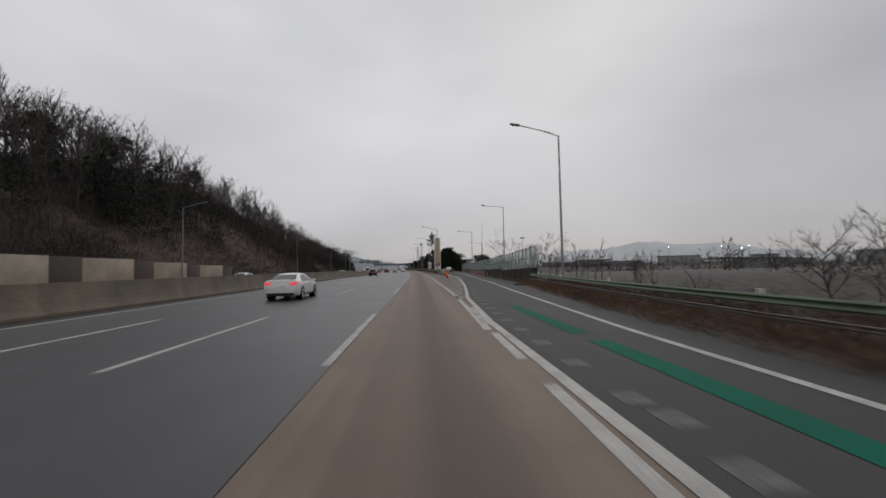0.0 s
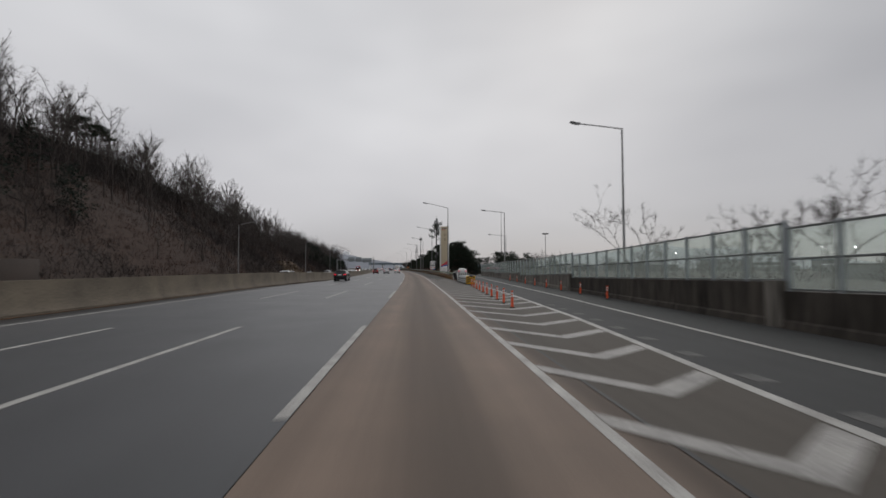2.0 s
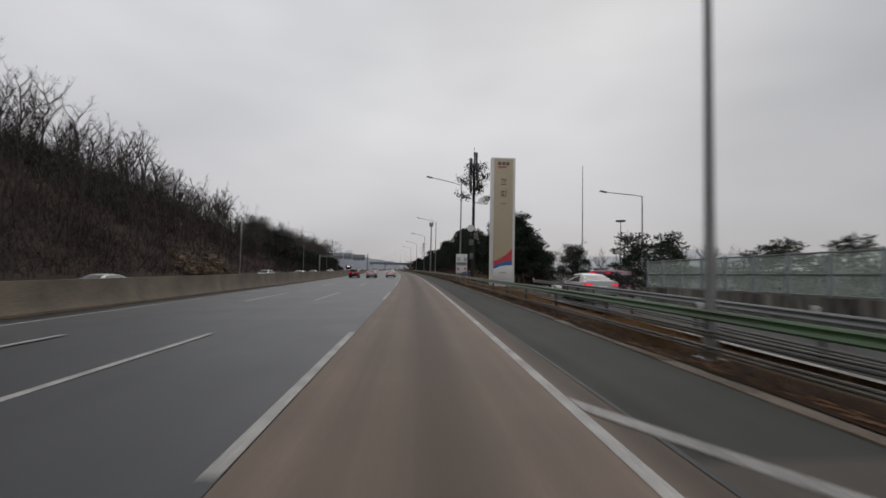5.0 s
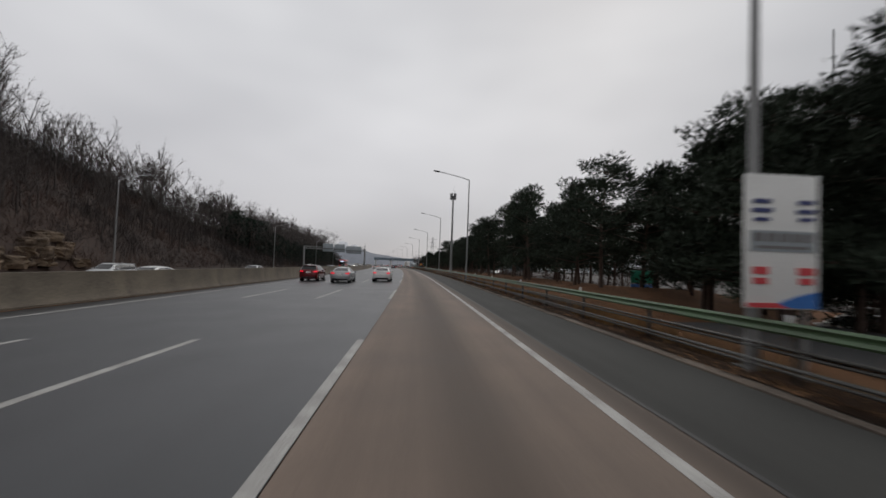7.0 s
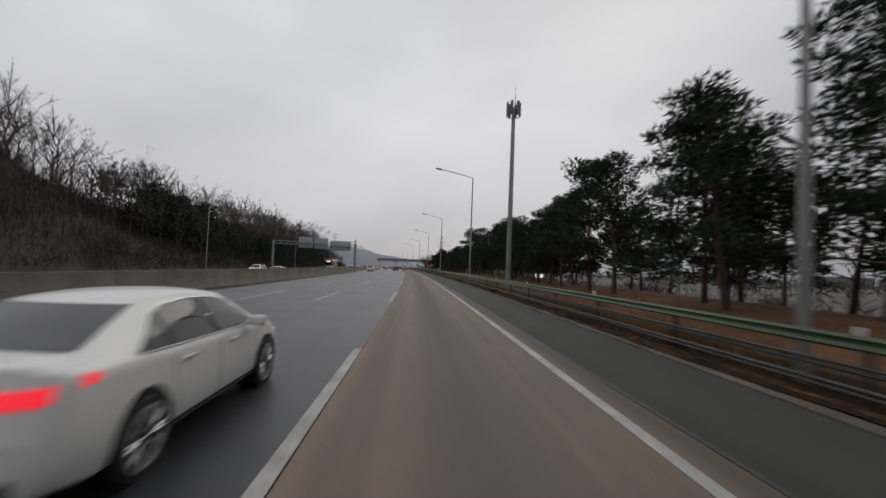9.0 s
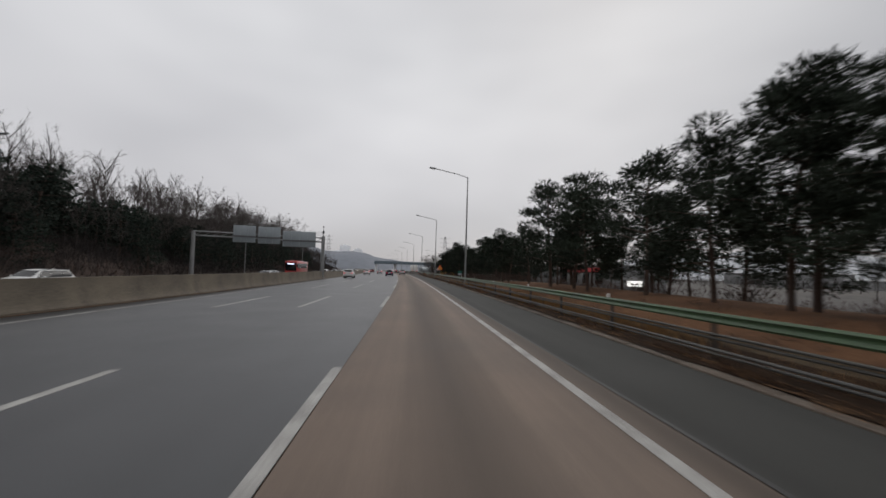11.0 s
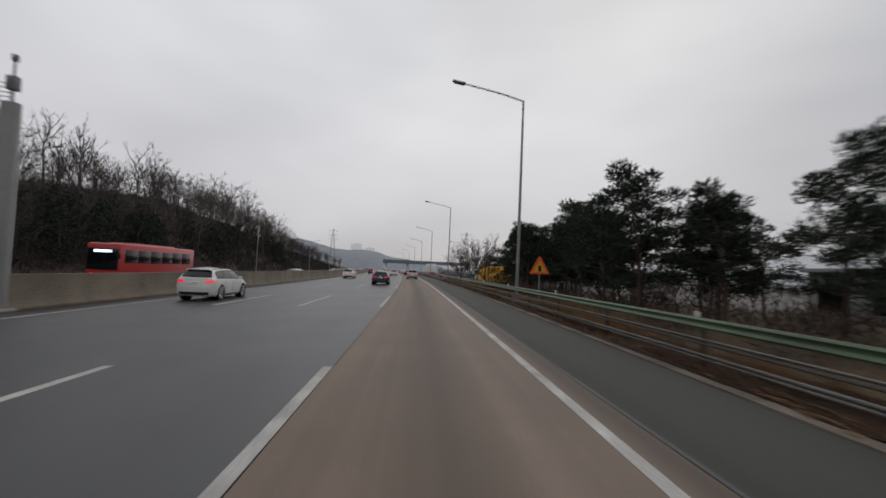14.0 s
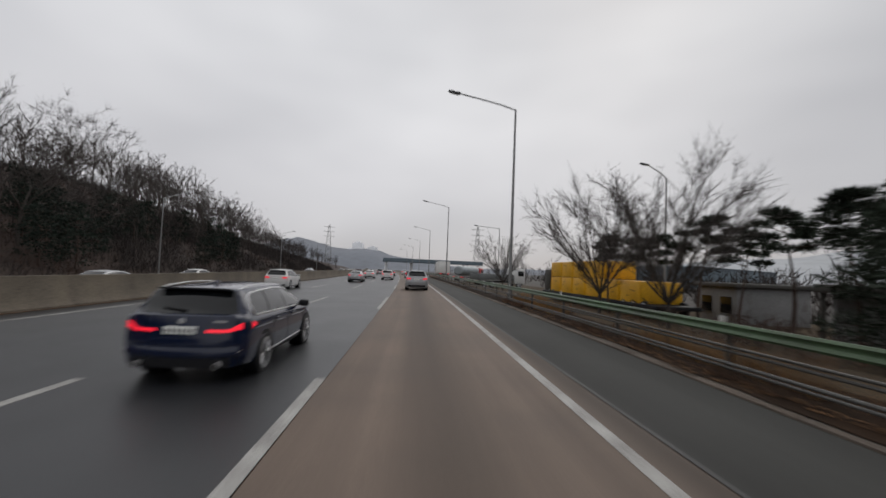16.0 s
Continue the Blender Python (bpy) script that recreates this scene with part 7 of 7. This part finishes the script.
for k in range(2600):
    y = 98 + 247 * rng_v.random()
    thick = noise.noise((y * 0.2, 6.0, 2.0)) + 0.6 * noise.noise((y * 0.8, 3.0, 9.0))
    if thick < 0.12:
        continue
    x0 = 6.62 - 0.34 * rng_v.random() * min(1.0, thick * 2)
    for q in range(7):
        p = P(x0 + rng_v.normal(0, 0.05), y + rng_v.normal(0, 0.12), 0.04)
        t = p + Vector((rng_v.normal(-0.05, 0.09), rng_v.normal(0, 0.12), rng_v.uniform(0.08, 0.24) * (1 + thick)))
        w = 0.006 + 0.009 * rng_v.random()
        tufts += [(p.x - w, p.y - w, p.z), (p.x + w, p.y + w, p.z), (t.x, t.y, t.z)]
for k in range(9000):
    y = 98 + 247 * rng_v.random()
    heap = noise.noise((y * 0.3, 8.0, 3.0)) + 0.6 * noise.noise((y * 1.3, 1.0, 3.0))
    x = 6.66 - (0.22 + 0.5 * max(0.0, heap + 0.25)) * rng_v.random() ** 0.8
    p = P(x, y, 0.055 if x > 6.04 else 0.008)
    a, r = rng_v.uniform(0, 6.28), rng_v.uniform(0.03, 0.06)
    for q in range(3):
        leaves.append((p.x + r * math.cos(a + 2.1 * q), p.y + r * math.sin(a + 2.1 * q), p.z + 0.012 * rng_v.random()))
for nm, pts, mm, text, kind_of in (("verge_grass", blades, M_STRAW, "tall dry orange grass behind the guard rail", "grass"), ("kerb_tufts", tufts, M_RUST, "brown weed tufts growing over the kerb", "grass"), ("leaf_litter", leaves, M_LITTER, "fallen brown leaves along the kerb", "leaves")):
    ob = new(nm, tri_mesh(nm, np.array(pts), np.arange(len(pts)).reshape(-1, 3), mm))
    tagged(ob, text, kind_of, kind="stuff")
belts = []
for k in range(520):
    y = rt.uniform(-60, 420)
    belts.append(spot(rt.choice((48, 62, 84, 118, 160, 230)) + rt.gauss(0, 3) + 0.08 * y, y, rt.uniform(1.0, 2.6)))
for k in range(150):
    y = rt.uniform(328, 420)
    belts.append(spot(rt.uniform(25, 46), y, rt.uniform(1.2, 2.4)))
stand(low_brush, belts, "plain_thicket", "dark hedges and thickets across the plain", (M_BARK, M_THICKET))
far = []
for k in range(150):
    y = rt.uniform(-40, 330)
    far.append(spot(rt.uniform(45, 95) if k % 3 else rt.uniform(95, 240), y, rt.uniform(0.4, 0.85)))
for k in range(110):
    y = rt.uniform(360, 560)
    far.append(spot(rt.uniform(24, 60), y, rt.uniform(0.3, 0.6)))
for k in range(46):
    y = rt.uniform(26, 105)
    far.append(spot(lerp(WALL_X, max(y, 30)) + 5 + 9 * rt.random(), y, rt.uniform(0.28, 0.5)))
stand(bare_thin, far, "plain_scrub", "bare scrub and small trees across the plain", (M_BARK, M_TWIG))


# ---- the distance ----
# hills take a base colour that already holds the haze
def far_hill(x0, x1, y, h, seed, label):
    bm = bmesh.new()
    n = 60
    rows = []
    for d, f in ((0, 0.0), (60, 0.65), (140, 1.0), (260, 0.5), (400, 0.0)):
        rows.append([Vector((x0 + (x1 - x0) * k / n, y + d, -3 + h * f * (math.sin(math.pi * k / n) ** 0.8) * (0.8 + 0.4 * noise.noise((k * 0.09, seed, d * 0.002)) + 0.05 * noise.noise((k * 0.9, seed, d * 0.01))))) for k in range(n + 1)])
    loft(bm, rows)
    bmesh.ops.recalc_face_normals(bm, faces=bm.faces[:])
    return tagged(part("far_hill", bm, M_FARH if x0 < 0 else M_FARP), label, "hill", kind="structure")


far_hill(-480, -10, 900, 50, 1, "hazy blue grey wooded hill in the distance")
far_hill(-300, 400, 1250, 22, 2, "low hazy hill on the horizon")
far_hill(150, 900, 700, 50, 3, "low hazy hills beyond the plain")
rb = random.Random(21)
# towers are paled towards the sky to imitate haze
for x, y, w, h in ((-205, 1150, 20, 50), (-183, 1180, 18, 44), (-232, 1200, 18, 40)):
    ob = thing("apartment_block", pose(x, y, -2), "pale hazy apartment tower far away", "building", "far towers")
    bm = bmesh.new()
    box(bm, (0, 0, h / 2), (w, 14, h), bevel=0.3)
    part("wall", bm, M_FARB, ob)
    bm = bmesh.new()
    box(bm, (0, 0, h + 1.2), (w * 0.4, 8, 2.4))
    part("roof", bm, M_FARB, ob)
for k in range(34):
    x, y = rb.uniform(120, 380), rb.uniform(40, 420)
    w, d, h = rb.uniform(8, 26), rb.uniform(8, 16), rb.uniform(2.5, 6)
    ob = thing("building", at(x, y, ground_z(x, y), rb.uniform(-40, 40), False), "small grey building on the plain", "building", "far buildings")
    bm = bmesh.new()
    box(bm, (0, 0, h / 2), (w, d, h), bevel=0.05)
    part("wall", bm, M_SHED, ob)
    bm = bmesh.new()
    box(bm, (0, 0, h + 0.2), (w + 0.8, d + 0.8, 0.4), bevel=0.05)
    part("roof", bm, rb.choice((M_ROOFB, M_RAILD, M_FARB)), ob)
M_FLOOD = glow("far flood lamp", (0.95, 1.0, 0.97), 40.0, (0.8, 0.8, 0.8))
for x, y, z in ((120, 150, 9), (131, 150, 9), (150, 175, 8), (105, 160, 8), (140, 240, 9)):
    ob = thing("flood_light", at(x, y, ground_z(x, y), 0, False), "distant lit floodlight on a thin pole", "street lamp", "far floodlights")
    bm = bmesh.new()
    tube(bm, (0, 0, 0), (0, 0, z), 0.12, 0.08, 6)
    part("pole", bm, M_POLE, ob)
    bm = bmesh.new()
    box(bm, (0, 0, z + 0.2), (0.26, 0.2, 0.2), bevel=0.03)
    part("lamp_head", bm, M_FLOOD, ob)
for x, y in ((-46, 700), (62, 620)):
    ob = thing("pylon_tower", at(x, y, ground_z(x, y), 0, False), "steel lattice power pylon far away", "pylon", "power pylons")
    bm = bmesh.new()
    hgt = 34
    for sx in (1, -1):
        for sy in (1, -1):
            tube(bm, (3 * sx, 3 * sy, 0), (0.5 * sx, 0.5 * sy, hgt), 0.16, 0.1, 4)
    for k in range(9):
        z0, z1 = hgt * k / 9, hgt * (k + 1) / 9
        w0, w1 = 3 - 2.5 * k / 9, 3 - 2.5 * (k + 1) / 9
        for sy in (1, -1):
            tube(bm, (-w0, w0 * sy, z0), (w1, w1 * sy, z1), 0.07, 0.07, 4)
            tube(bm, (w0, w0 * sy, z0), (-w1, w1 * sy, z1), 0.07, 0.07, 4)
    part("lattice", bm, M_POLE, ob)
    for z in (24, 28, 32):
        bm = bmesh.new()
        tube(bm, (-4.5, 0, z), (4.5, 0, z), 0.14, 0.14, 4)
        part("crossarm", bm, M_POLE, ob)
